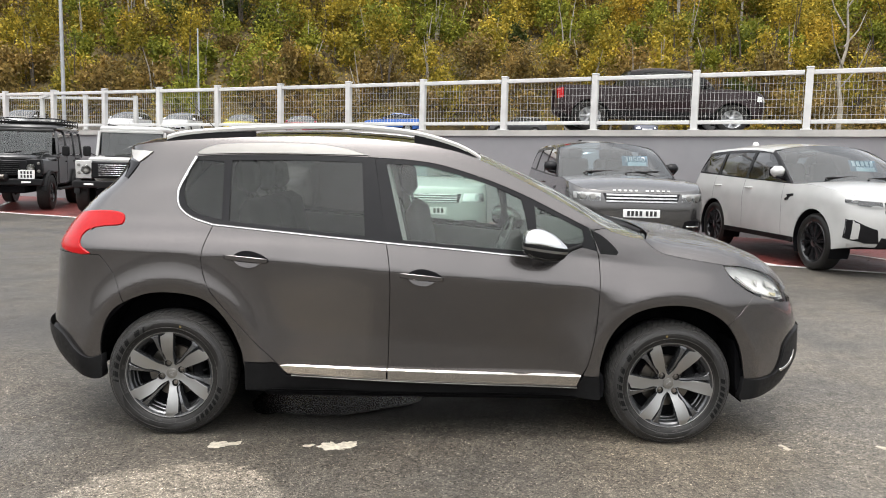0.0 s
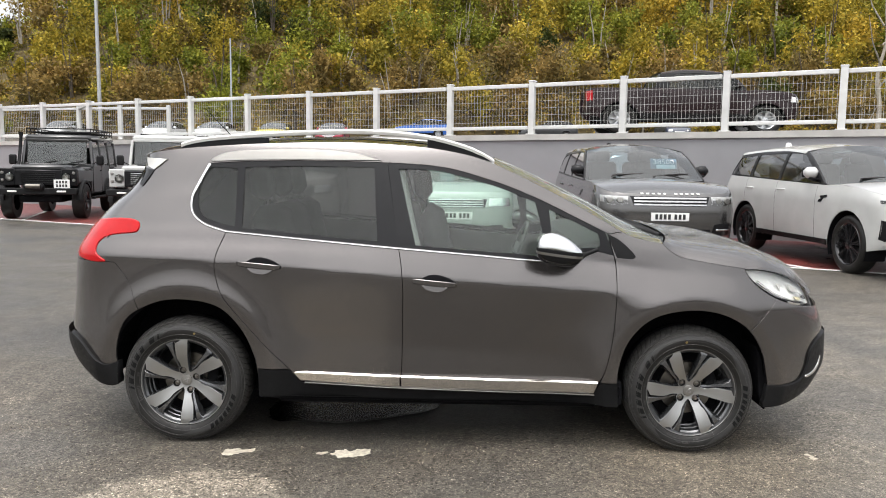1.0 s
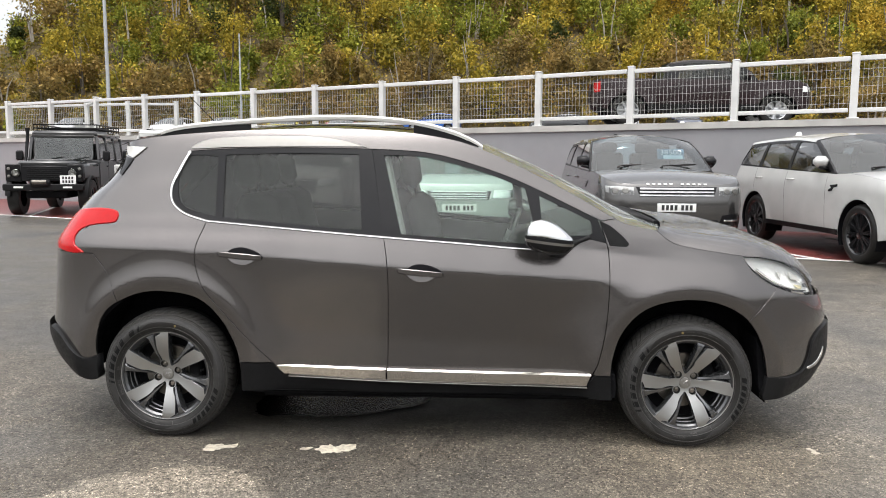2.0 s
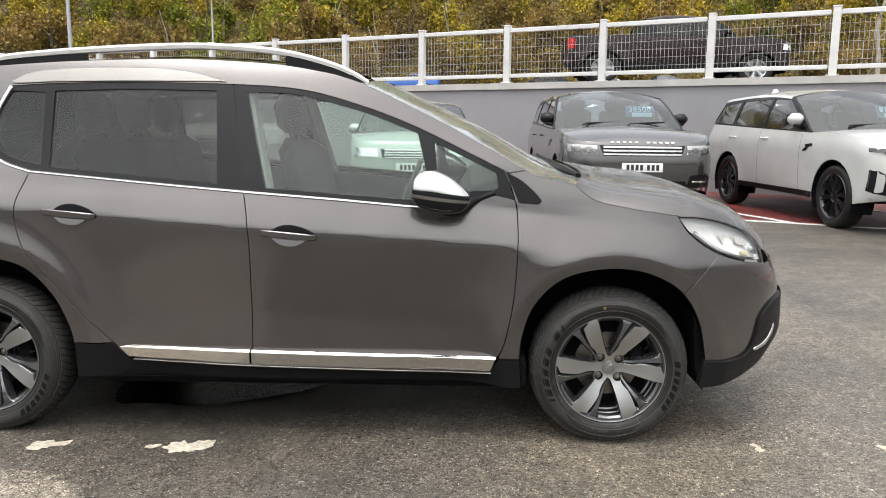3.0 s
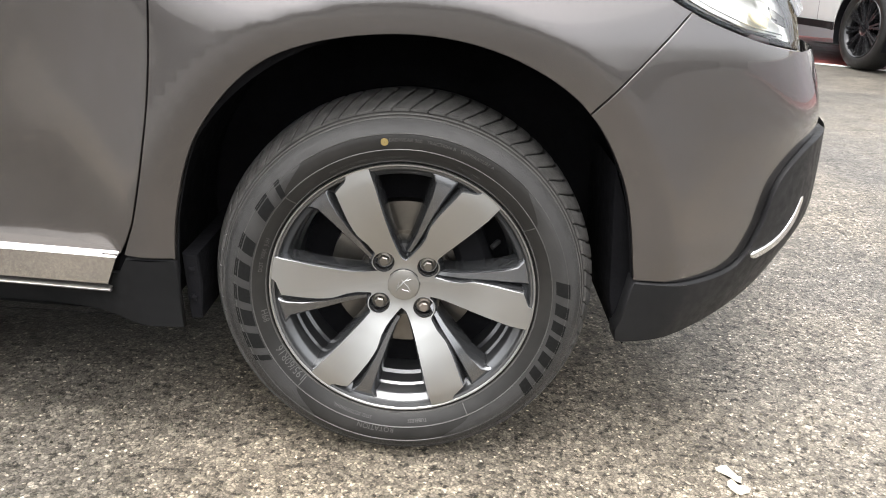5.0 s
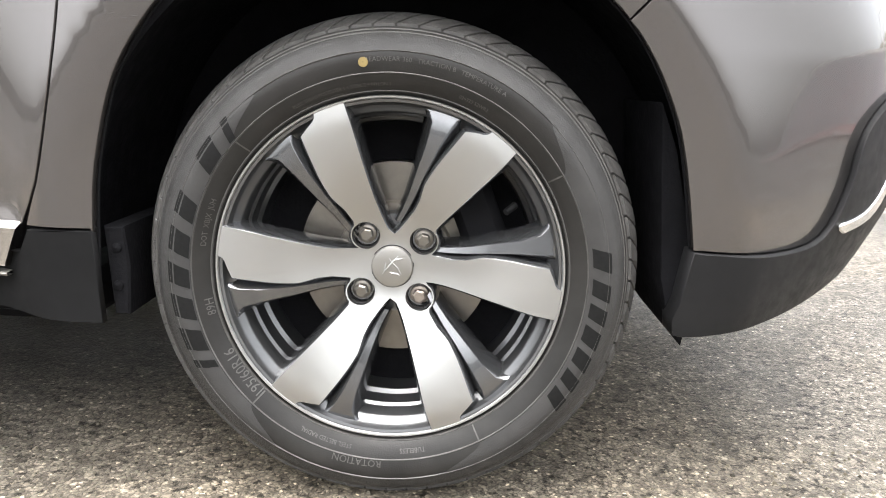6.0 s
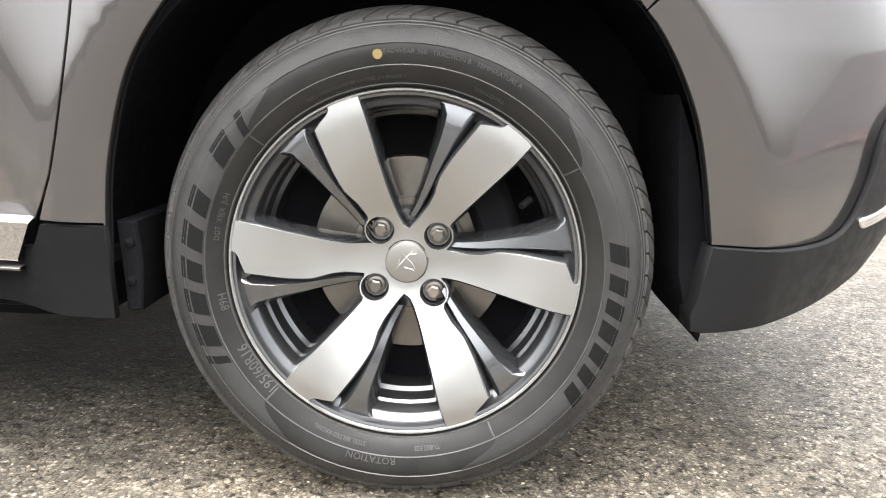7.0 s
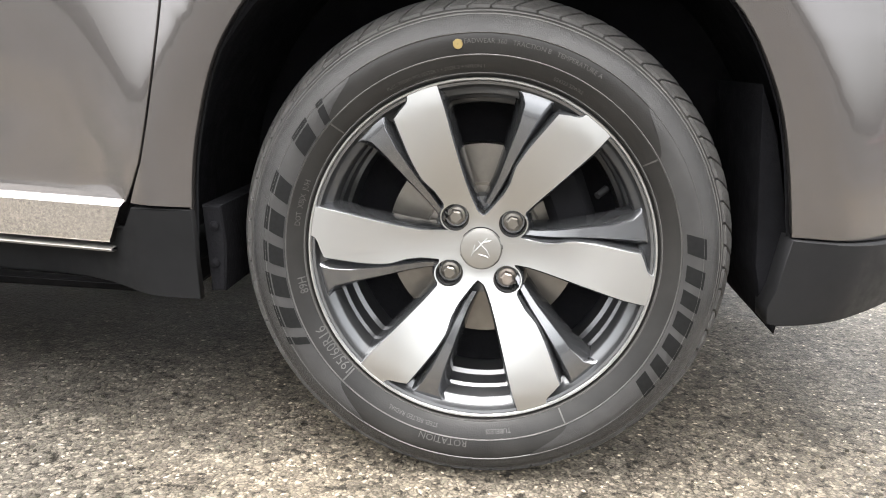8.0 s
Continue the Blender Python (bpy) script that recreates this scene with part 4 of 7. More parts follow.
def build_wheel(parent):
    wheel = new("wheel")
    wheel.parent = parent
    wheel["label"] = "six-spoke two-tone alloy wheel"
    g = lathe(Geo(), [(r, TYRE_SIDE(r)) for r in (0.212, 0.216, 0.222, 0.228, 0.236, 0.245, 0.255, 0.262, 0.268, 0.275, 0.284, 0.292, 0.298, 0.303)] + [(0.307, 0.008), (0.3135, 0.035), (0.3165, 0.09), (0.3165, 0.13), (0.311, 0.18), (0.29, 0.20), (0.21, 0.19)], 128)
    tyre = part("tyre", g, RUBBER, wheel, "black rubber tyre with moulded lettering", 60)
    # shoulder blocks of the tread, parted by thin grooves that hook round and run up over the shoulder
    g = Geo()
    count, steps = 68, 12
    for k in range(count):
        a0 = TAU * k / count
        w = TAU / count
        base = len(g.v)
        for j in range(steps + 1):
            t = j / steps
            d = -0.006 + 0.100 * t
            r = 0.3050 + 0.0180 * (1 - (1 - min(1, t * 1.5)) ** 2.2)
            turn = 0.115 * (1 - (1 - t) ** 2.6)
            gap = w * (0.10 + 0.06 * min(1, t * 3))
            a = a0 - turn
            q = [(r - 0.006, d, a + gap), (r - 0.0006, d, a + gap * 1.05), (r, d, a + gap * 1.5), (r, d, a + w * 0.5), (r, d, a + w - gap * 0.45), (r - 0.0006, d, a + w - 0.0006), (r - 0.006, d, a + w)]
            g.v += [(rr * math.cos(b), dd, rr * math.sin(b)) for rr, dd, b in q]
        for j in range(steps):
            for m in range(6):
                b = base + j * 7 + m
                g.f.append((b, b + 7, b + 8, b + 1))
        g.f.append(tuple(base + m for m in range(7))[::-1])
    # fine sipes: a short slit across each block
    for k in range(count):
        a = TAU * (k + 0.42) / count
        for t0, t1 in ((0.10, 0.36),):
            b0 = len(g.v)
            for t in (t0, t1):
                d, r = -0.006 + 0.100 * t - 0.0003, 0.3054 + 0.0180 * (1 - (1 - min(1, t * 1.5)) ** 2.2)
                for off in (0.0, 0.004):
                    aa = a - 0.115 * (1 - (1 - t) ** 2.6) + off + 0.02 * t
                    g.v.append((r * math.cos(aa), d, r * math.sin(aa)))
            g.f.append((b0, b0 + 1, b0 + 3, b0 + 2))
    tagged(part("tread", g, TREAD, tyre, "tread shoulder blocks", 30), kind="stuff")
    # a blacker ring below the blocks paints the shade in the grooves
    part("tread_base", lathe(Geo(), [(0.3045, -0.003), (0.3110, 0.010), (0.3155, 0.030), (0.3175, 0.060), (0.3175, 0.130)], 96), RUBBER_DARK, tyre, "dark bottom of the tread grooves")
    # thin moulded rings
    for r in (0.2255, 0.2468, 0.2722):
        g = lathe(Geo(), [(r - 0.0011, TYRE_SIDE(r - 0.0011) + 0.0002), (r, TYRE_SIDE(r) - 0.0012), (r + 0.0011, TYRE_SIDE(r + 0.0011) + 0.0002)], 128)
        part("moulded_ring", g, RUBBER_EDGE, tyre)
    part("ribbed_band", lathe(Geo(), [(r, TYRE_SIDE(r) - 0.0006) for r in (0.2728, 0.2765, 0.280, 0.2835, 0.287, 0.2905, 0.2935)], 128), RUBBER_PALE, tyre, "lighter finely ribbed outer ring", 180)
    for r in (0.2945, 0.2985):
        part("moulded_ring", lathe(Geo(), [(r - 0.0011, TYRE_SIDE(r - 0.0011) + 0.0002), (r, TYRE_SIDE(r) - 0.0012), (r + 0.0011, TYRE_SIDE(r + 0.0011) + 0.0002)], 128), RUBBER_EDGE, tyre)
    for a0, a1 in ((140, 226), (-60, 33)):
        part("ribbed_band", arc_block(0.2478, 0.2735, a0, a1, 0.0007, 60, 0, 0.003, 10, 13), RUBBER_PALE, tyre, "lighter finely ribbed sidewall band", 180)
        for aa in (a0, a1):
            part("moulded_rib", arc_block(0.227, 0.246, aa - 0.25, aa + 0.25, 0.0011, 1), RUBBER_EDGE, tyre)
    # the maker's two words, as plain slanted blocks of the letters' widths
    for mid, wdt in ((208.5, 2.4), (201.0, 6.4), (191.4, 6.4), (182.3, 5.6), (173.0, 6.4), (163.2, 5.8), (147.6, 6.6), (139.0, 2.4)):
        part("letter_block", arc_block(0.2490, 0.2745, mid - wdt / 2, mid + wdt / 2, 0.0016, 3, -2.5, 0.003, 2), RUBBER_DARK, tyre)
    for mid, wdt in ((7.0, 5.4), (-1.3, 4.6), (-8.0, 4.2), (-14.6, 4.8), (-21.4, 4.6), (-28.0, 4.0), (-34.3, 4.2)):
        part("letter_block", arc_block(0.2525, 0.2755, mid - wdt / 2, mid + wdt / 2, 0.0016, 3, -2.0, 0.003, 2), RUBBER_DARK, tyre)
    for words, size, r, mid, out in (("195/60R16", 0.0165, 0.2395, 217, True), ("89H", 0.013, 0.241, 193, True), ("TREADWEAR 360   TRACTION B   TEMPERATURE A", 0.0078, 0.2735, 79, True), ("PLIES: TREAD POLYESTER 1 + STEEL 2 + NYLON 1", 0.0056, 0.2455, 106, True), ("SIDEWALL POLYESTER 1", 0.0056, 0.2385, 112, True), ("STEEL BELTED RADIAL", 0.0070, 0.2475, 251, True), ("ROTATION", 0.0125, 0.2615, 262, True), ("TUBELESS", 0.0078, 0.2475, 279, True), ("024323 S2WR2", 0.006, 0.247, 66, True), ("DOT  XBJX  JUH", 0.0085, 0.245, 166, True)):
        part("moulded_lettering", arc_text(words, size, r - 0.0135, mid, out), RUBBER_EDGE, tyre, "", 0)
    g = Geo()
    lathe(g, [(0.0005, -0.0009), (0.0056, -0.0007), (0.0060, 0.0005)], 20)
    x, z = polar(0.2600, 98.0)
    part("paint_dot", g.moved(Matrix.Translation((x, TYRE_SIDE(0.2600) - 0.0006, z))), YELLOW, tyre, "yellow paint dot")
    # rim: gunmetal barrel with a thin machined lip
    rim = part("rim", lathe(Geo(), [(0.2190, -0.004), (0.2180, -0.013), (0.2160, -0.0165), (0.2125, -0.0155), (0.2105, -0.010), (0.2080, -0.004), (0.2020, 0.000), (0.1995, 0.004), (0.1985, 0.030), (0.1950, 0.034), (0.1935, 0.062), (0.188, 0.066), (0.185, 0.10), (0.178, 0.106), (0.175, 0.19)], 96), BARREL, wheel, "gunmetal wheel barrel", 35)
    part("rim_lip", lathe(Geo(), [(0.2208, -0.008), (0.2210, -0.0172), (0.2200, -0.0195), (0.2180, -0.0192), (0.2166, -0.0168)], 96), ALU, rim, "bright machined rim lip")
    # one machined star of six spokes, with bolt holes and dark sloping flanks
    dish = monotone([(0.0, 0.0240), (0.03, 0.0236), (0.06, 0.0185), (0.10, 0.0040), (0.14, -0.0085), (0.175, -0.0160), (0.20, -0.0190), (0.2235, -0.0180)])
    sunk = 0.0178  # how far the middle lies behind the rim
    star = []
    for k in range(6):
        turn = 60 * k
        star += spline([polar(0.050, 82.5 + turn), polar(0.0445, 87.5 + turn), polar(0.050, 96.5 + turn), polar(0.060, 100.0 + turn), polar(0.073, 102.4 + turn), polar(0.092, 104.0 + turn), polar(0.118, 104.8 + turn), polar(0.157, 105.3 + turn), polar(0.190, 105.5 + turn), polar(0.2203, 106.2 + turn)], 0.02)
        star += [polar(0.2204, 109.5 + turn), polar(0.2204, 113.2 + turn), polar(0.2204, 116.6 + turn), polar(0.2150, 117.1 + turn), polar(0.2126, 117.4 + turn), polar(0.2098, 118.4 + turn), polar(0.2060, 121.2 + turn), polar(0.2018, 124.0 + turn)]
        star += spline([polar(0.2008, 124.4 + turn), polar(0.175, 126.2 + turn), polar(0.146, 128.8 + turn), polar(0.120, 130.9 + turn), polar(0.110, 130.7 + turn), polar(0.097, 130.0 + turn), polar(0.080, 131.2 + turn), polar(0.064, 135.5 + turn), polar(0.055, 139.5 + turn)], 0.02)
    bolts = (131.1, 42.0, 221.1, 312.8)
    for a in bolts:
        star = with_lobe(star, polar(0.0535, a), 0.0205)
    holes = []
    for a in bolts:
        bx, bz = polar(0.0535, a)
        holes.append([(bx + 0.0172 * math.cos(TAU * i / 24), bz + 0.0172 * math.sin(TAU * i / 24)) for i in range(24)])
    bm = bmesh.new()
    front_ring = inset(star, 0.0010)
    loops = []
    for ring in [front_ring] + [[(cx + (x - cx) * 1.05, cz + (z - cz) * 1.05) for x, z in h] for h, (cx, cz) in ((h, polar(0.0535, a)) for h, a in zip(holes, bolts))]:
        vs = [bm.verts.new((x, dish(math.hypot(x, z)), z)) for x, z in ring]
        loops += [bm.edges.new((vs[i - 1], vs[i])) for i in range(len(vs))]
    bmesh.ops.triangle_fill(bm, use_beauty=True, use_dissolve=False, edges=loops, normal=(0, -1, 0))
    bmesh.ops.subdivide_edges(bm, edges=[e for e in bm.edges if e.calc_length() > 0.03], cuts=2)
    bmesh.ops.triangulate(bm, faces=bm.faces)
    bm.verts.index_update()
    g = Geo()
    for v in bm.verts:
        r = max(math.hypot(v.co.x, v.co.z), 1e-4)
        slope = (dish(r + 0.001) - dish(r - 0.001)) / 0.002
        g.n[len(g.v)] = tuple(Vector((slope * v.co.x / r, -1, slope * v.co.z / r)).normalized())
        g.v.append((v.co.x, dish(r), v.co.z))
    for f in bm.faces:
        ids = [v.index for v in f.verts]
        g.f.append(tuple(ids if f.normal.y < 0 else ids[::-1]))
    bm.free()
    spider = part("spider", g, ALU, wheel, "machined silver six-spoke face", 180)
    g = Geo()
    n = len(star)
    for ring, d in ((front_ring, 0.0), (star, 0.0010), (inset(star, -0.0022), 0.0065), (inset(star, -0.0050), 0.020), (inset(star, -0.0060), 0.038)):
        g.v += [(x, dish(math.hypot(x, z)) + d, z) for x, z in ring]
    for rr in range(4):
        for i in range(n):
            j = (i + 1) % n
            g.f.append((rr * n + i, (rr + 1) * n + i, (rr + 1) * n + j, rr * n + j))
    part("spider_flank", g, GUN, spider, "gunmetal spoke flanks", 30)
    # folded ribs beside the spokes, from the boss to the barrel
    for k in range(6):
        turn = 60 * k
        g = Geo()
        rows = ((0.060, 128, 136, 140, 141.5, 147, 149, 154), (0.078, 129.5, 133.0, 135.6, 136.6, 141.5, 143, 147), (0.10, 129, 131.2, 133.2, 134.0, 138.6, 139.8, 143), (0.13, 128, 130.0, 131.8, 132.5, 137.2, 138.2, 141), (0.17, 125.4, 128.0, 130.0, 130.7, 136.0, 136.9, 139.6), (0.196, 123, 126.2, 128.6, 129.3, 136.2, 137.2, 140), (0.207, 121, 125.2, 127.6, 128.4, 138.0, 139.6, 143), (0.2125, 118.5, 123.5, 126.6, 127.4, 140.5, 143, 147), (0.2165, 117, 122, 126, 127, 143, 146, 150))
        dep = (0.012, 0.026, 0.0105, 0.0088, 0.0112, 0.0150, 0.050)
        for r, *angles in rows:
            far = dish(r) - 0.0045 + 0.0065 * max(0, (r - 0.18) / 0.0365)
            for a, d in zip(angles, dep):
                x, z = polar(r, a + turn)
                g.v.append((x, d + far, z))
        for i in range(len(rows) - 1):
            for j in range(6):
                b = i * 7 + j
                g.f.append((b, b + 1, b + 8, b + 7))
        part("rib", g, GUN, spider, "folded gunmetal spoke rib", 38)
    # boss, bolts and cap
    hub = part("hub", lathe(Geo(), [(0.0, 0.046), (0.066, 0.046), (0.068, 0.050), (0.07, 0.055)], 48), BARREL, wheel, "dark wheel centre")
    for a in bolts:
        x, z = polar(0.0535, a)
        m = Matrix.Translation((x, 0, z))
        mb = Matrix.Translation((x, sunk, z))
        d0 = dish(0.0535)
        part("bolt_recess", lathe(Geo(), [(0.0181, d0 - 0.0002), (0.0172, d0 + 0.0012), (0.0160, 0.014 + sunk), (0.0150, 0.017 + sunk), (0.0, 0.018 + sunk)], 28).moved(m), GUN, hub, "dark bolt recess", 30)
        g = lathe(Geo(), [(0.0, 0.0005), (0.0070, 0.0005), (0.0092, 0.0024), (0.0092, 0.02)], 6)
        lathe(g, [(0.0125, 0.017), (0.0122, 0.0125), (0.0085, 0.0115)], 20)
        part("wheel_bolt", g.moved(mb @ pose(0, 0, 0, 0, 12, 0)), STEEL if a != 312.8 else simple("worn_locking_bolt", (0.22, 0.19, 0.165), 0.4, 0.8, 0.2, 60), hub, "steel wheel bolt")
    cap = part("centre_cap", lathe(Geo(), [(0.0, -0.0016), (0.012, -0.0014), (0.022, -0.0008), (0.0262, 0.0002), (0.0274, 0.0020), (0.0276, 0.01)], 48).moved(Matrix.Translation((0, sunk, 0))), SATIN, hub, "silver centre cap with an embossed emblem")
    part("cap_gap", lathe(Geo(), [(0.0276, 0.0050), (0.0280, 0.0052), (0.0286, 0.0054)], 48).moved(Matrix.Translation((0, sunk, 0))), DARK, cap)
    g = Geo()
    for ang, x0, z0, ln in ((50, -0.002, 0.004, 0.030), (128, 0.004, 0.001, 0.026), (20, 0.006, 0.010, 0.014), (75, -0.010, -0.002, 0.016), (160, 0.004, -0.009, 0.014)):
        d = Vector((math.cos(radians(ang)), 0, math.sin(radians(ang)))) * ln / 2
        c = Vector((x0, -0.0014, z0))
        tube(g, [c - d, c - d * 0.3 + Vector((0.001, 0, 0.001)), c + d * 0.4, c + d], [0.0005, 0.0012, 0.0010, 0.0005], 6)
    part("emblem", g.moved(Matrix.Translation((0, sunk, 0))), ALU, cap, "small embossed emblem")
    # brake behind the spokes
    brake = part("brake_disc", lathe(Geo(), [(0.06, 0.062), (0.078, 0.062), (0.080, 0.078), (0.132, 0.078), (0.133, 0.10), (0.08, 0.10)], 64), STEEL, wheel, "worn steel brake disc")
    g = Geo()
    x, z = polar(0.125, 22)
    box(g, (x, 0.075, z), (0.06, 0.06, 0.13), 0.012, pose(0, 0, 0, 0, -22, 0))
    part("caliper", g, DARK, brake, "dark brake caliper")
    g = lathe(Geo(), [(0.0, 0.10), (0.19, 0.10), (0.19, 0.12)], 40)
    part("backplate", g, LINER, brake)
    g = Geo()
    x, z = polar(0.178, 29)
    tube(g, [(x, 0.03, z), (x - 0.012, 0.018, z - 0.008)], [0.005, 0.0042], 10)
    part("valve", g, PLASTIC, rim, "black tyre valve")
    return wheel


front = build_wheel(car)
front.matrix_basis = pose(FW, 0.0, HUB)
rear = copy_thing(front, pose(RW, 0.0, HUB, 0, 22, 0))
for wx, a in ((FW, 11), (RW, 40)):
    copy_thing(front, pose(wx, 2 * YC, HUB, 0, a, 180))

# ---- handles, mirrors, rails, wipers, aerial ----
def handle(x0, z0, tilt, far):
    g = Geo()
    path = spline([(-0.124, 0.012), (-0.102, -0.010), (-0.03, -0.019), (0.03, -0.019), (0.088, -0.010), (0.108, 0.014)], 0.014)
    for k, (px, py) in enumerate(path):
        h = 0.0145 * (1 - 0.25 * abs(2 * k / (len(path) - 1) - 1) ** 2)
        g.v += [(px, py + 0.012, h), (px, py + 0.003, h), (px, py, h - 0.003), (px, py + 0.0008, -h + 0.005), (px, py + 0.007, -h), (px, py + 0.014, -h)]
    for k in range(len(path) - 1):
        for q in range(6):
            a, b = k * 6 + q, k * 6 + (q + 1) % 6
            g.f.append((a, b, b + 6, a + 6))
    m = Matrix.Translation((x0, flank(x0, z0) - 0.006, z0)) @ pose(0, 0, 0, 0, tilt, 0)
    g.moved(m)
    # black cup sheet paints the recess's shade; the dish tilts up to brighten
    upper = spline([(x0 - 0.080, z0 + 0.004), (x0 - 0.062, z0 + 0.026), (x0 - 0.03, z0 + 0.039), (x0 + 0.01, z0 + 0.040), (x0 + 0.065, z0 + 0.024), (x0 + 0.104, z0 - 0.002), (x0 + 0.094, z0 - 0.018)], 0.012, True)
    lower = spline([(x0 - 0.074, z0 + 0.002), (x0 - 0.052, z0 - 0.030), (x0 - 0.01, z0 - 0.043), (x0 + 0.03, z0 - 0.041), (x0 + 0.07, z0 - 0.018), (x0 + 0.09, z0 - 0.004), (x0 + 0.09, z0 - 0.004)], 0.012, True)
    cup = panel(upper, lambda x, z: flank(x, z), 0.004, 0.02, 0.003, 0, 0.003)
    dishing = panel(lower, lambda x, z: flank(x, z) - 0.26 * (z0 + 0.002 - z), 0.004, 0.012, 0.003, 0, 0.003)
    for far_one in (False, True):
        a = part("door_handle", mirrored(g, YC) if far_one else g, PAINT, far[1] if far_one else far[0], "grey pull handle", 30)
        part("handle_cup", mirrored(cup, YC) if far_one else cup, DARK, a, "dark handle recess")
        part("handle_dish", mirrored(dishing, YC) if far_one else dishing, PAINT, a, "grey lower handle dish")


doors = [o for o in car.children if o.name.startswith(("front_door", "rear_door")) and "window" not in o.name]
fd = [o for o in doors if o.name.startswith("front_door")]
rd = [o for o in doors if o.name.startswith("rear_door")]
handle(0.41, 0.920, 5, rd)
handle(1.275, 0.848, 5, fd)

for far_one in (False, True):
    sgn = lambda g: mirrored(g, YC) if far_one else g
    # mirror: chrome cap over a black bowl on an arm
    def shell(z_lo, z_hi, grow):
        g = Geo()
        n, k = 24, 18
        height = monotone([(-0.105, 0.66), (-0.085, 0.90), (-0.03, 1.0), (0.03, 0.86), (0.08, 0.60), (0.115, 0.34)])
        under = monotone([(-0.105, 0.80), (-0.06, 0.98), (0.0, 1.0), (0.07, 0.95), (0.115, 0.72)])
        for i in range(n + 1):
            a = -0.5 * math.pi + math.pi * i / n
            for j in range(k + 1):
                b = math.pi * j / k
                x = -0.105 + 0.22 * (1 - math.cos(b)) / 2
                s = math.sin(b) ** 0.32 if j < k // 2 else math.sin(b) ** 0.5
                ca, sa = math.cos(a), math.sin(a)
                y = s * abs(ca) ** 0.7 * 0.085
                z = s * (height(x) * 0.086 if sa > 0 else under(x) * 0.074) * math.copysign(abs(sa) ** 0.8, sa)
                z = min(max(z, z_lo), z_hi)
                g.v.append((1.858 + x * grow, -0.135 - y * grow, 1.022 + z * grow - 0.12 * x))
        for i in range(n):
            for j in range(k):
                g.f.append((i * (k + 1) + j, i * (k + 1) + j + 1, (i + 1) * (k + 1) + j + 1, (i + 1) * (k + 1) + j))
        return g

    cap = part("door_mirror", sgn(shell(0.008, 1, 1.0)), CHROME, car, "chrome-capped door mirror on a black arm", 60)
    part("mirror_bowl", sgn(shell(-1, 0.003, 0.99)), GLOSSBLACK, cap, "black mirror housing", 60)
    part("indicator", sgn(shell(-0.022, -0.010, 1.004)), SATIN, cap, "clear indicator strip", 60)
    g = Geo()
    tube(g, spline([(1.87, -0.12, 0.972), (1.93, -0.05, 0.965), (2.00, -0.005, 0.988), (2.07, 0.02, 1.012)], 0.02), [0.034, 0.038, 0.039, 0.039, 0.037, 0.035, 0.032, 0.029, 0.022, 0.018, 0.014, 0.01, 0.01, 0.01, 0.01, 0.01, 0.01][: len(spline([(1.87, -0.12, 0.972), (1.93, -0.05, 0.965), (2.00, -0.005, 0.988), (2.07, 0.02, 1.012)], 0.02))], 10)
    part("mirror_arm", sgn(g), PLASTIC, cap, "black mirror arm")
    # roof rail: black base and a bright bar that lands at the front
    line = spline([(-0.06, 0.235, 1.512), (0.05, 0.235, 1.530), (0.40, 0.235, 1.551), (0.83, 0.235, 1.566), (1.10, 0.235, 1.556), (1.27, 0.228, 1.535), (1.45, 0.210, 1.488), (1.56, 0.185, 1.436)], 0.05)
    g = Geo()
    k = len(line)
    for i, (x, y, z) in enumerate(line):
        h = 0.022 * math.sin(math.pi * min(1, max(0, i / (k - 1)))) ** 0.6
        g.v += [(x, y - 0.024, z - 0.010 + h), (x, y - 0.026, z + 0.004 + h), (x, y - 0.014, z + 0.014 + h), (x, y + 0.010, z + 0.014 + h), (x, y + 0.020, z + 0.004 + h), (x, y + 0.02, z - 0.012 + h)]
    for i in range(k - 1):
        for j in range(5):
            g.f.append((i * 6 + j, (i + 1) * 6 + j, (i + 1) * 6 + j + 1, i * 6 + j + 1))
    rail = part("roof_rail", sgn(g), RAIL, car, "satin silver roof rail with black feet", 50)
    g = Geo()
    pts = line[: k // 3]
    for x, y, z in pts:
        g.v += [(x, y - 0.021, z + 0.004), (x, y - 0.022, z - 0.040), (x, y + 0.02, z - 0.040)]
    for i in range(len(pts) - 1):
        for j in range(2):
            g.f.append((i * 3 + j, i * 3 + j + 1, (i + 1) * 3 + j + 1, (i + 1) * 3 + j))
    part("rail_foot", sgn(g), PLASTIC, rail, "black rail foot")
    g = Geo()
    pts = [p for p in line if p[0] > 1.22]
    for i, (x, y, z) in enumerate(pts):
        drop = 0.062 * (1 - i / (len(pts) - 1)) + 0.012
        g.v += [(x - 0.01, y - 0.022, z + 0.012), (x - 0.012, y - 0.022, z - drop), (x - 0.02, y + 0.02, z - drop)]
    for i in range(len(pts) - 1):
        for j in range(2):
            g.f.append((i * 3 + j, i * 3 + j + 1, (i + 1) * 3 + j + 1, (i + 1) * 3 + j))
    part("rail_foot", sgn(g), GLOSSBLACK, rail, "black rail foot")

for y0 in (0.22, 0.80):
    g = Geo()
    tube(g, spline([(2.46, y0 + 0.05, 1.050), (2.41, y0 + 0.03, 1.070), (2.36, y0 + 0.12, 1.088), (2.34, y0 + 0.55, 1.100)], 0.05), 0.013, 6)
    tube(g, [(2.42, y0 + 0.0, 1.070), (2.38, y0 + 0.25, 1.095), (2.365, y0 + 0.62, 1.108)], 0.010, 6)
    tube(g, [(2.47, y0 + 0.05, 1.03), (2.455, y0 + 0.05, 1.066)], 0.022, 8)
    part("wiper", g, PLASTIC, car, "black windscreen wiper")
g = Geo()
tube(g, [(0.05, YC, 1.545), (0.00, YC, 1.60), (-0.14, YC, 1.745)], [0.006, 0.003, 0.002], 6)
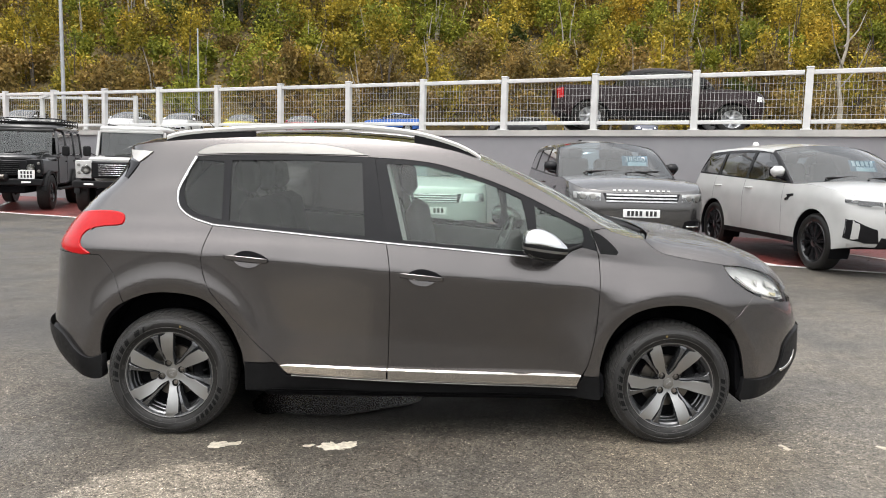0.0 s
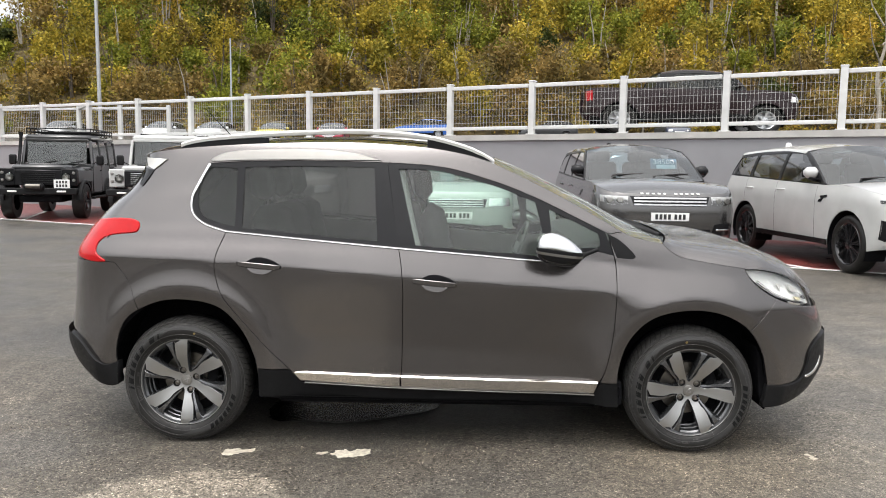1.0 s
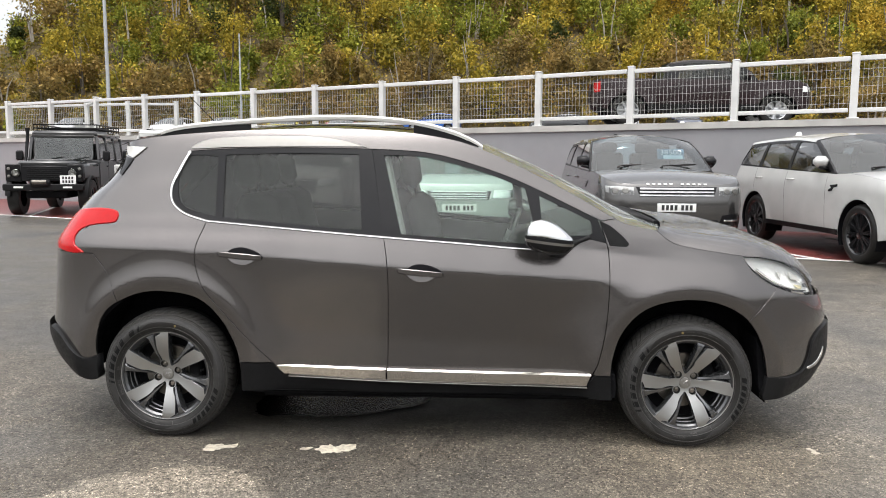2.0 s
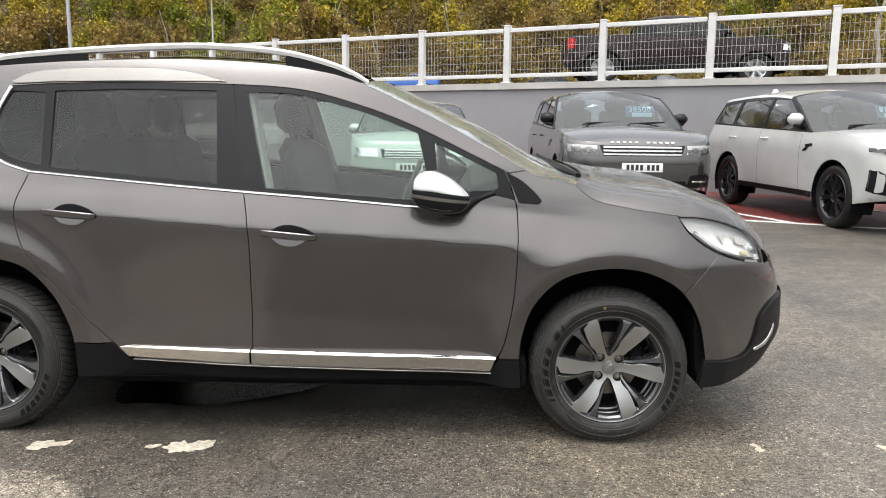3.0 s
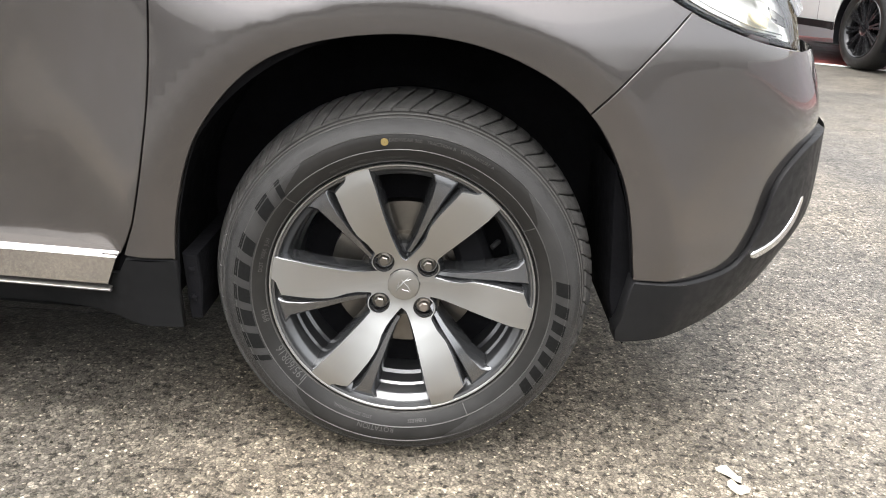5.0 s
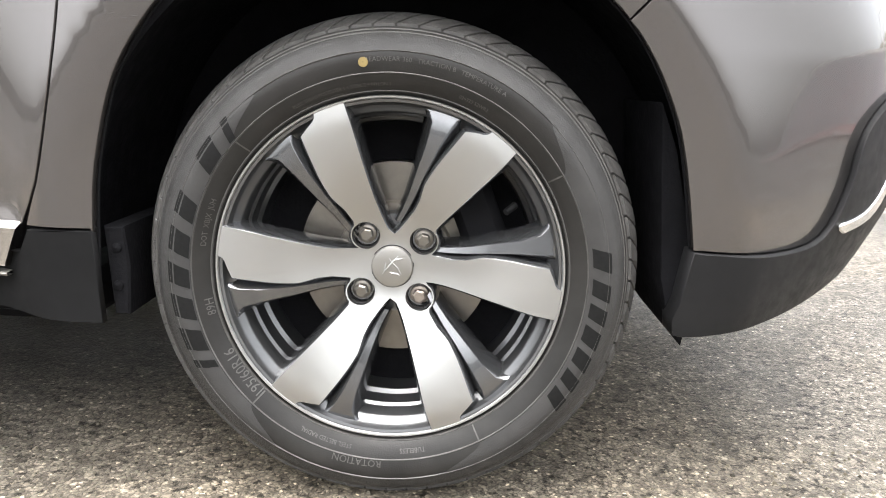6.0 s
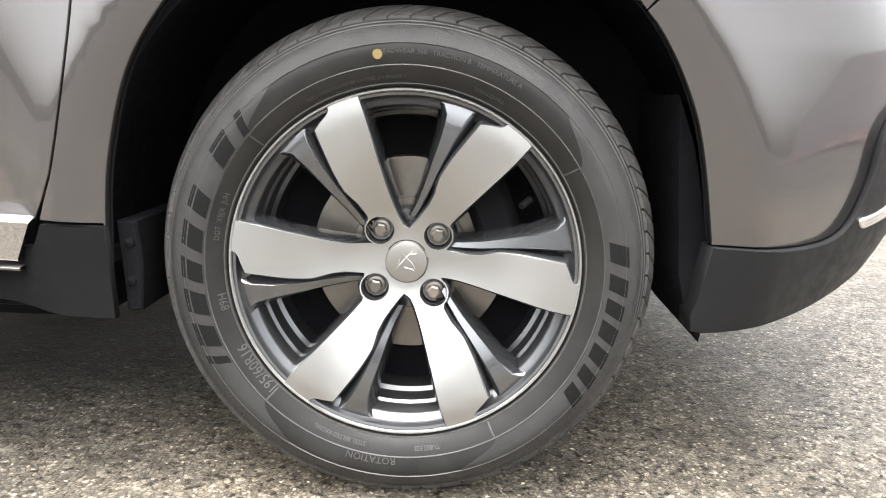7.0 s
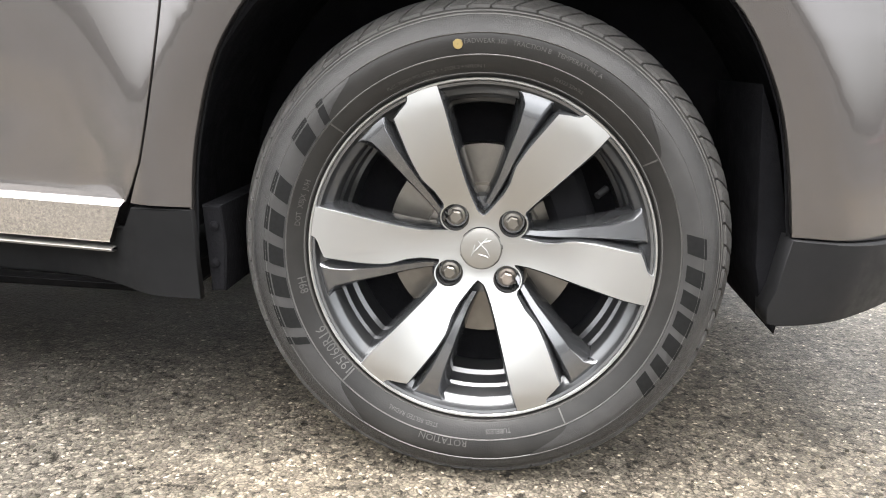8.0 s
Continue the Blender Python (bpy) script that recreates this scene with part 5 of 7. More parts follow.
part("aerial", g, PLASTIC, car, "thin black roof aerial")

# ---- cabin ----
def seat(x, y, parent):
    s = new("front_seat" if x > 0.9 else "rear_seat")
    s.parent = parent
    s["label"] = "dark fabric seat with a head restraint"
    g = Geo()
    box(g, (0.08, 0, 0.0), (0.50, 0.50, 0.16), 0.05)
    part("cushion", g, SEAT, s, smooth=70)
    g = Geo()
    box(g, (-0.20, 0, 0.36), (0.13, 0.48, 0.60), 0.055, pose(0, 0, 0, 0, -14, 0))
    part("backrest", g, SEAT, s, smooth=70)
    g = Geo()
    box(g, (-0.31, 0, 0.77), (0.09, 0.26, 0.19), 0.042, pose(0, 0, 0, 0, -8, 0))
    tube(g, [(-0.27, -0.06, 0.6), (-0.30, -0.06, 0.72)], 0.006, 6)
    tube(g, [(-0.27, 0.06, 0.6), (-0.30, 0.06, 0.72)], 0.006, 6)
    part("head_restraint", g, SEAT, s, smooth=70)
    s.matrix_basis = pose(x, y, 0.55)


for sx, sy in ((1.49, 0.52), (1.31, 1.20), (0.62, 0.42), (0.62, 0.85), (0.62, 1.28)):
    seat(sx, sy, car)
g = Geo()
dash = [(2.12, 0.80), (2.28, 0.98), (2.30, 1.02), (2.10, 1.06), (1.98, 1.03), (1.93, 0.94), (1.96, 0.80), (1.98, 0.62), (2.10, 0.62)]
prism(g, dash, 0.06, 1.64, 0.01)
part("dashboard", g, CABIN, car, "dark grey dashboard")
g = lathe(Geo(), [(0.178, 0), (0.186, 0.008), (0.178, 0.018), (0.168, 0.01), (0.178, 0)], 36)
for a in (0, 180, 270):
    tube(g, [(0, 0.012, 0), (*[(0.18 * math.cos(radians(a)))], 0.008, 0.18 * math.sin(radians(a)))], 0.015, 8)
lathe(g, [(0.0, -0.01), (0.05, -0.006), (0.06, 0.03)], 20)
part("steering_wheel", g.moved(pose(1.70, 0.45, 0.95, 0, 0, 90) @ pose(0, 0, 0, 22, 0, 0)), CABIN, car, "dark steering wheel")
re2 = [(x, y + 0.06, z - 0.035) for x, y, z in re[2:]]
part("head_lining", cross(re2, far_side(re2), (0, 0, 0.02), 10), HEADLINE, car, "grey head lining")
for far_one in (False, True):
    g = Geo()
    tube(g, on_flank([(1.055, 1.42), (1.105, 1.2), (1.155, 1.0)], 0.075), 0.042, 8)
    part("pillar_trim", mirrored(g, YC) if far_one else g, HEADLINE, car, "pale grey door pillar trim")
    g = Geo()
    prism(g, [(0.55, 0.4), (2.0, 0.4), (2.1, 0.96), (1.8, 0.94), (1.1, 1.0), (0.25, 1.06), (0.25, 0.86)], 0.05, 0.10, 0.01)
    part("door_lining", mirrored(g, YC) if far_one else g, CABIN, car, "dark door lining")

car.location.z = car_floor
for ob in car.children:
    if ob.name.startswith(("headlamp", "front_door_window", "front_quarter_window", "windscreen")):
        ob.visible_shadow = False
# the body sits a third of a degree nose-up on its wheels
rake = Matrix.Translation((1.2 - 0.007, 0, 0.6)) @ pose(0, 0, 0, 0, -0.315, 0) @ Matrix.Translation((-1.2, 0, -0.6))
for ob in car.children:
    if not ob.name.startswith("wheel"):
        ob.matrix_basis = rake @ ob.matrix_basis

# ---- retaining wall, upper yard, fence ----
UPPER = pose(-0.02, 0.55, 0.30, 0, -0.342, -0.358)  # lie of the upper yard and the hill


def fence_y(x):
    return 14.985 - 0.4816 * x - 0.0025 * max(-14, min(12, x)) ** 2


def fence_z(x):
    """Top of the coping: it climbs gently along the wall."""
    return 2.085 + 0.0085 * max(-25, min(25, x))


wall_pts = [(x, fence_y(x)) for x in np.linspace(-40, 40, 41)]


def strip_wall(name, y0, y1, z0, z1, material, label, category):
    g = Geo()
    for x, y in wall_pts:
        dz = fence_z(x) - 2.02
        g.v += [(x, y + y0, z0 + min(dz, 0)), (x, y + y0, z1 + dz), (x, y + y1, z1 + dz), (x, y + y1, z0 + min(dz, 0))] if z0 < 1 else [(x, y + y0, z0 + dz), (x, y + y0, z1 + dz), (x, y + y1, z1 + dz), (x, y + y1, z0 + dz)]
    for i in range(len(wall_pts) - 1):
        for j in range(4):
            a, b = i * 4 + j, i * 4 + (j + 1) % 4
            g.f.append((a, a + 4, b + 4, b))
    k = (len(wall_pts) - 1) * 4
    g.f += [(0, 1, 2, 3), (k + 3, k + 2, k + 1, k)]
    return tagged(part(name, g, material, smooth=20), label, category, kind="structure")


strip_wall("wall_retaining", -0.05, 0.35, -0.05, 1.89, WALLGREY, "grey painted retaining wall of the upper yard", "wall")
strip_wall("wall_coping", -0.10, 0.45, 1.894, 2.02, COPING, "pale concrete coping along the wall", "coping")
g = Geo()
for x, y in wall_pts:
    g.v += [(x, y + 0.40, fence_z(x) - 0.04)] + [tuple(UPPER @ Vector(p)) for p in ((x * 1.2, 47, 2.33), (x * 1.5, 56, 3.15), (x * 1.8, 62, 3.3))]
for i in range(len(wall_pts) - 1):
    for j in range(3):
        a = i * 4 + j
        g.f.append((a, a + 4, a + 5, a + 1))
tagged(part("ground_upper", g, ASPHALT), "asphalt of the raised upper yard", "ground", kind="structure")

fence = thing("fence", "white-painted post and rail fence with wire mesh infill", "fence", kind="structure")
posts = []
for k in range(-9, 8):
    x = 2.842 + 1.8067 * k
    posts.append((x, fence_y(x) + 0.05))
post_g = box(Geo(), (0, 0, 0.60), (0.13, 0.13, 1.22), 0.012)
box(post_g, (0, 0, 1.215), (0.145, 0.145, 0.03), 0.01)
box(post_g, (0, 0, 0.072), (0.20, 0.20, 0.02), 0.004)
post_me = post_g.mesh("post", 30)
post_me.materials.append(WHITEPAINT)
for (x, y), (x2, y2) in zip(posts, posts[1:] + posts[-1:]):
    p = part("post", post_me, WHITEPAINT, fence)
    ang = math.degrees(math.atan2(-0.4816, 1))
    p.matrix_basis = pose(x, y, fence_z(x) - 0.0625, 0, 0, ang)
for (x, y), (x2, y2) in zip(posts, posts[1:]):
    d = math.hypot(x2 - x, y2 - y)
    a = math.degrees(math.atan2(y2 - y, x2 - x))
    m = pose((x + x2) / 2, (y + y2) / 2, fence_z((x + x2) / 2) - 2.0825, 0, -0.43, a)
    for z, h in ((3.145, 0.085), (2.235, 0.075)):
        part("rail", box(Geo(), (0, 0, z), (d - 0.132, 0.07, h), 0.01).moved(m), WHITEPAINT, fence)
    g = Geo()
    n = int(d / 0.075)
    for i in range(1, n):
        xx = -d / 2 + d * i / n
        tube(g, [(xx, 0.03, 2.25), (xx, 0.03, 3.12)], 0.0032, 4, False)
    for i in range(6):
        z = 2.36 + 0.15 * i
        tube(g, [(-d / 2, 0.034, z), (d / 2, 0.034, z)], 0.0034, 4, False)
    part("mesh_panel", g.moved(m), WIRE, fence, "fine galvanised wire mesh", 0)

# ---- parked vehicles: local x to the front, rear axle at 0, middle at y = 0 ----
def rect(y0, y1, z0, z1, skew=0.0):
    n = 6
    return [(y0 + (y1 - y0) * i / n, z0) for i in range(n + 1)] + [(y1 - skew - (y1 - y0 - 2 * skew) * i / n, z1) for i in range(n + 1)]


def simple_wheel(parent, R, rim_r, n, rim_mat, width=0.24, twin=True):
    w = new("wheel")
    w.parent = parent
    g = lathe(Geo(), [(rim_r - 0.004, 0.020), (rim_r + 0.01, 0.004), (rim_r + (R - rim_r) * 0.5, -0.006), (R - 0.022, 0.006), (R - 0.006, 0.028), (R, 0.06), (R, width - 0.05), (R - 0.02, width - 0.01), (rim_r, width - 0.02)], 48)
    part("tyre", g, RUBBER, w, "black tyre")
    g = lathe(Geo(), [(rim_r + 0.002, 0.012), (rim_r - 0.004, 0.004), (rim_r - 0.014, 0.012), (rim_r - 0.03, 0.05), (rim_r - 0.035, 0.16), (0.05, 0.165)], 40)
    for k in range(n):
        for off in ((-0.13, 0.13) if twin else (0,)):
            a = TAU * (k + 0.25 + off) / n
            d = Vector((math.cos(a), 0, math.sin(a)))
            s = Vector((-math.sin(a), 0, math.cos(a)))
            wi, wo = (0.016, 0.024) if twin else (0.035, 0.05)
            P = []
            for r, ww, y0 in ((0.04, wi, 0.03), (rim_r * 0.5, wi, 0.024), (rim_r - 0.012, wo, 0.014)):
                for q in (-1, 1):
                    P += [d * r + s * q * ww / 2 + Vector((0, y0, 0)), d * r + s * q * ww + Vector((0, y0 + 0.035, 0))]
            g.add(P, [(0, 2, 6, 4), (4, 6, 10, 8), (1, 0, 4, 5), (5, 4, 8, 9), (2, 3, 7, 6), (6, 7, 11, 10)])
    lathe(g, [(0.0, 0.018), (0.035, 0.018), (0.07, 0.026), (0.075, 0.05)], 24)
    part("rim", g, rim_mat, w, "spoked wheel rim")
    return w


BLACKRIM = simple("black_wheel_paint", (0.012, 0.012, 0.013), 0.25, 0.2, 0.1, 20, coat=0.5)
SILVERRIM = simple("silver_wheel_paint", (0.55, 0.56, 0.57), 0.3, 0.9, 0.08, 20)
PLATE = simple("white_number_plate", (0.78, 0.78, 0.76), 0.4, 0, 0.04, 20)
INK = simple("black_print", (0.02, 0.02, 0.02), 0.5)
GRILLE = simple("bright_grille", (0.62, 0.62, 0.62), 0.25, 0.9, 0.06, 20)


def vehicle(name, label, category, spec, place, group=""):
    """A road vehicle from its outlines; spec holds sizes in metres and the materials."""
    S = spec
    top = thing(name, label, category, group)
    W2, wb, R = S["width"] / 2, S["wheelbase"], S["wheel"]
    inset_z, nose_z, tail_z = monotone(S["section"]), monotone(S["nose"]), monotone(S["tail"])
    n, m = S.get("square", (5.0, 3.6))

    def side(x, z):
        hw = W2 - inset_z(z)
        y = -hw
        for cx in (0.0, wb):
            r = math.hypot(x - cx, z - R)
            if r < R + 0.25:
                y = smin(y, -W2 - S.get("flare", 0.008) + 0.25 * max(0, r - R - 0.09), 0.02)
        u = min(1, max(0, (x - (nose_z(z) - 0.9)) / 0.9))
        y -= y * (1 - (1 - u**n) ** (1 / m)) if u > 0 else 0
        u = min(1, max(0, ((tail_z(z) + 0.7) - x) / 0.7))
        y -= y * (1 - (1 - u**n) ** (1 / m)) if u > 0 else 0
        return y

    def front_x(a, z):
        hw = max(W2 - inset_z(z), 0.05)
        q = min(abs(a) / hw, 0.999)
        return nose_z(z) - 0.9 + 0.9 * (1 - q**m) ** (1 / n)

    def both_sides(nm, poly, mat, lab="", parent=top, **kw):
        kw.setdefault("res", 0.09)
        g = panel(poly, side, **kw)
        a = part(nm, g, mat, parent, lab)
        part(nm, mirrored(g, 0), mat, parent, lab)
        return a

    def front_panel(nm, poly, mat, lab="", lift=0.0, parent=top, thick=0.02, bevel=0.006, res=0.1):
        g = panel(poly, lambda a, z: -front_x(a, z) - lift, thick, res, bevel, 0)
        g.v = [(-d, a, z) for a, d, z in g.v]
        g.n = {i: (-b, a, c) for i, (a, b, c) in g.n.items()}
        return part(nm, g, mat, parent, lab)

    paint, sill = S["paint"], S["sill"]
    arch = R + S.get("arch", 0.055)
    low = [(tail_z(sill + 0.12), sill + 0.12)]
    for cx in (0.0, wb):
        a0 = math.asin(min(1, (R - sill) / arch))
        k = 16
        low += [(cx - arch * math.cos(-a0 + (math.pi + 2 * a0) * i / k), R + arch * math.sin(-a0 + (math.pi + 2 * a0) * i / k)) for i in range(k + 1)]
    low += [(nose_z(sill + 0.08) , sill + 0.08)]
    bonnet = spline(S["bonnet"], 0.1)
    belt = spline(S["belt"], 0.15)
    noseline = edge_along(nose_z, sill + 0.08, bonnet[-1][1] , 10)[1:]
    tailline = edge_along(tail_z, belt[0][1], sill + 0.12, 10)[:-1]
    whole = low + noseline + bonnet[::-1][1:] + belt[::-1][1:] + tailline[1:]
    cuts = [-9.0] + S["seams"] + [9.0]
    names = S.get("panels", ["rear_quarter", "rear_door", "front_door", "front_wing"])
    for (x0, x1), nm in zip(zip(cuts, cuts[1:]), names):
        piece = clip(clip(whole, 0, x0, 1), 0, x1, -1)
        a = both_sides(nm, piece, paint, gap=0.003)
        if "door" in nm:
            hx, hz = x0 + 0.17, S["handle"]
            g = Geo()
            tube(g, [(hx - 0.1, side(hx - 0.1, hz) + 0.004, hz), (hx - 0.07, side(hx, hz) - 0.03, hz), (hx + 0.07, side(hx, hz) - 0.03, hz), (hx + 0.1, side(hx + 0.1, hz) + 0.004, hz)], 0.014, 8)
            part("door_handle", g, S.get("handle_mat", paint), a)
            part("door_handle", mirrored(g, 0), S.get("handle_mat", paint), a)
    both_sides("inner_shell", clip(clip(whole, 0, nose_z(0.8) - 0.6, -1), 0, tail_z(0.8) + 0.5, 1), DARK, lift=-0.02, gap=0.004, thick=0.003, res=0.3)
    ztop = bonnet[-1][1]
    front_panel("front_bumper", [(a, z) for a, z in rect(-W2 + 0.10, W2 - 0.10, sill + 0.06, ztop + 0.004)], paint, "painted front end", 0.003)
    # lower cladding
    clad = S.get("clad", PLASTIC)
    both_sides("sill", [(arch * 0.98, sill), (wb - arch * 0.98, sill), (wb - arch * 0.97, sill + S.get("clad_height", 0.14)), (arch * 0.97, sill + S.get("clad_height", 0.14))], clad, lift=0.012, gap=0)
    # cabin
    roof, screen = spline(S["roof"], 0.15), spline(S["screen"], 0.1)
    frame_poly = belt[near_index(belt, S["roof_foot"]):] + screen[::-1][1:] + roof[::-1][1:]
    if area(frame_poly) < 0:
        frame_poly = frame_poly[::-1]
    wins = sorted(S["windows"], key=lambda w: min(p[0] for p in w))
    edges = [-9.0] + [(max(p[0] for p in a) + min(p[0] for p in b)) / 2 for a, b in zip(wins, wins[1:])] + [9.0]
    for w, x0, x1 in zip(wins, edges, edges[1:]):
        g = ring_panel(clip(clip(frame_poly, 0, x0, 1), 0, x1, -1), w, side, 0, 0.03, 2)
        part("window_frame", g, S.get("pillars", GLOSSBLACK), top)
        part("window_frame", mirrored(g, 0), S.get("pillars", GLOSSBLACK), top)
    for w in S["windows"]:
        both_sides("side_window", w, S.get("glass", TINTED), "dark glass", gap=-0.006, lift=-0.008, thick=0.004)

    def rim(curve, d=0.0):
        a = [(x, side(x, z) + d, z) for x, z in curve]
        return a, [(x, -y, z) for x, y, z in a]

    down = [(x, z - 0.035) for x, z in roof]
    both_sides("roof_side", down + [(x, z + 0.002) for x, z in roof[::-1]], S.get("roof_mat", paint), lift=0.005, gap=0, thick=0.02)
    a, b = rim(roof)
    crown, bow, rise = S.get("crown", 0.06), S.get("screen_bow", 0.14), S.get("bonnet_crown", 0.05)
    q = [i / (len(roof) - 1) for i in range(len(roof))]
    part("roof", cross(a, b, [(bow * 0.6 * max(0, t - 0.4) ** 2 / 0.36, 0, crown) for t in q], 14, True), S.get("roof_mat", paint), top)
    a, b = rim(screen, 0.03)
    part("windscreen", cross(a, b, [(bow * (0.6 + 0.4 * t), 0, crown + (rise - crown) * t) for t in (i / (len(screen) - 1) for i in range(len(screen)))], 14, True), S.get("screen_glass", SCREEN), top, "sloping windscreen")
    a, b = rim(bonnet)
    part("bonnet", cross(a, b, [(bow * max(0, 1 - 2.5 * t) ** 2, 0, rise * (1 - t**4)) for t in (i / (len(bonnet) - 1) for i in range(len(bonnet)))], 14, True), paint, top)
    rs = spline(S["rear_screen"], 0.1)
    a, b = rim(rs, 0.05)
    part("tailgate_glass", cross(a, b, (-0.05, 0, 0.0), 10), S.get("glass", TINTED), top, "dark rear glass")
    g = Geo()
    x0, x1 = tail_z(0.8) + 0.25, nose_z(0.8) - 0.25
    box(g, ((x0 + x1) / 2, 0, sill + 0.08), (x1 - x0, S["width"] - 0.4, 0.12), 0.02)
    bx = S["belt"][0][0] if not S.get("bed") else S["bed"]
    box(g, ((bx + S["screen"][-1][0]) / 2, 0, S["belt"][0][1] - 0.22), (S["screen"][-1][0] - bx - 0.2, S["width"] - 0.35, 0.12), 0.02)
    part("chassis", g, DARK, top)
    for sx in S.get("seats", ()):
        for sy in (-0.38, 0.38):
            g = Geo()
            z0 = S["belt"][0][1] - 0.15
            box(g, (sx, sy, z0 + 0.10), (0.12, 0.46, 0.50), 0.05, pose(0, 0, 0, 0, -12, 0))
            box(g, (sx - 0.07, sy, z0 + 0.44), (0.09, 0.26, 0.18), 0.04)
            part("seat", g, SEAT, top, "dark seat", 70)
    for cx in (0.0, wb):
        for s in (-1, 1):
            g = lathe(Geo(), [(arch - 0.004, 0.0), (arch, 0.28), (0.05, 0.29)], 24, None, radians(-25), radians(205))
            g.v = [(x + cx, s * (W2 - 0.012 - y), z + R) for x, y, z in g.v]
            part("arch_liner", g, LINER, top)
    if "wheel_from" in S:
        w0 = S["wheel_from"](top)
    else:
        w0 = simple_wheel(top, R, S["rim"], S["spokes"], S["rim_mat"], twin=S.get("twin", True))
    w0.matrix_basis = pose(wb, -W2 + 0.02, R)
    copy_thing(w0, pose(0, -W2 + 0.02, R, 0, 17, 0))
    copy_thing(w0, pose(wb, W2 - 0.02, R, 0, 9, 180))
    copy_thing(w0, pose(0, W2 - 0.02, R, 0, 31, 180))
    # door mirrors
    if "mirror" in S:
        mx, mz, mm = S["mirror"]
        mo = S.get("mirror_out", 0.0)
        for s in (-1, 1):
            g = Geo()
            box(g, (mx, s * (W2 + mo), mz), (0.13, 0.21, 0.16), 0.055, pose(0, 0, 0, 0, 0, s * 12))
            mi = part("door_mirror", g, mm, top, "door mirror", 70)
            g = Geo()
            box(g, (mx - 0.06, s * (W2 + mo), mz), (0.02, 0.18, 0.13), 0.008, pose(0, 0, 0, 0, 0, s * 12))
            tube(g, [(mx + 0.02, s * (W2 - 0.10), mz - 0.10), (mx, s * (W2 + 0.03), mz - 0.07)], 0.03, 8)
            part("mirror_foot", g, GLOSSBLACK, mi)
    S["face"](top, front_panel, both_sides, nose_z, front_x)
    if "tail_lamp" in S:
        both_sides("tail_lamp", S["tail_lamp"], RED, "red tail lamp", lift=0.008, gap=0, bevel=0.006)
    if "side_lamp" in S:
        both_sides("headlamp", S["side_lamp"], LAMPWHITE, "clear wraparound headlamp", lift=0.008, gap=0, bevel=0.006)
    top.matrix_basis = place
    return top


def plate_on(front_panel, z, lift, mat=None):
    p = front_panel("number_plate", rect(-0.26, 0.26, z - 0.056, z + 0.056), mat or PLATE, "number plate", lift, bevel=0.003)
    for i in range(7):
        a = -0.205 + 0.058 * i + (0.03 if i > 3 else 0)
        front_panel("character_bar", rect(a, a + 0.038, z - 0.036, z + 0.036), INK, "", lift + 0.003, p, 0.004, 0.001)


SCREEN = glass_mat("windscreen_glass", (0.38, 0.55, 0.60), 2.0, film=0.02)
SCREEN_DARK = glass_mat("dark_flat_windscreen", (0.30, 0.33, 0.32), 2.0, film=0.02)
LAMPGREY = simple("bright_lamp_unit", (0.52, 0.52, 0.51), 0.25, 0.4, 0.2, 30, coat=0.5)
SIGN_BLUE = simple("blue_price_card", (0.09, 0.16, 0.21), 0.5, 0, 0.05, 10)
LAMPDARK = simple("smoked_lamp_unit", (0.035, 0.036, 0.037), 0.2, 0.2, 0.3, 30, coat=0.6)
WHITE_CARD = simple("white_card", (0.75, 0.76, 0.75), 0.6, 0, 0.04, 10)


def price_card(top, x, y, z, lean, words=""):
    """A price card behind the windscreen."""
    m = pose(x, y, z, 0, 0, 90) @ pose(0, 0, 0, lean, 0, 0)
    g = box(Geo(), (0, 0, 0), (0.42, 0.006, 0.19), 0.002)
    card = part("price_card", g.moved(m), SIGN_BLUE, top, "blue and white price card")
    g = box(Geo(), (0.03, -0.005, -0.06), (0.30, 0.002, 0.07), 0.0)
    part("card_strip", g.moved(m), WHITE_CARD, card)
    g = Geo()
    if words:
        v, f = text_geo(words, 0.135)
        w = max(p[0] for p in v)
        g.add([(a - w / 2, -0.006, b - 0.015) for a, b, _ in v], f)
        part("price_digits", g.moved(m), WHITE_CARD, card, "white price digits", 0)
    else:
        for i in range(5):
            box(g, (-0.14 + 0.07 * i, -0.005, 0.035), (0.048, 0.002, 0.085), 0.0)
        part("price_bars", g.moved(m), WHITE_CARD, card)


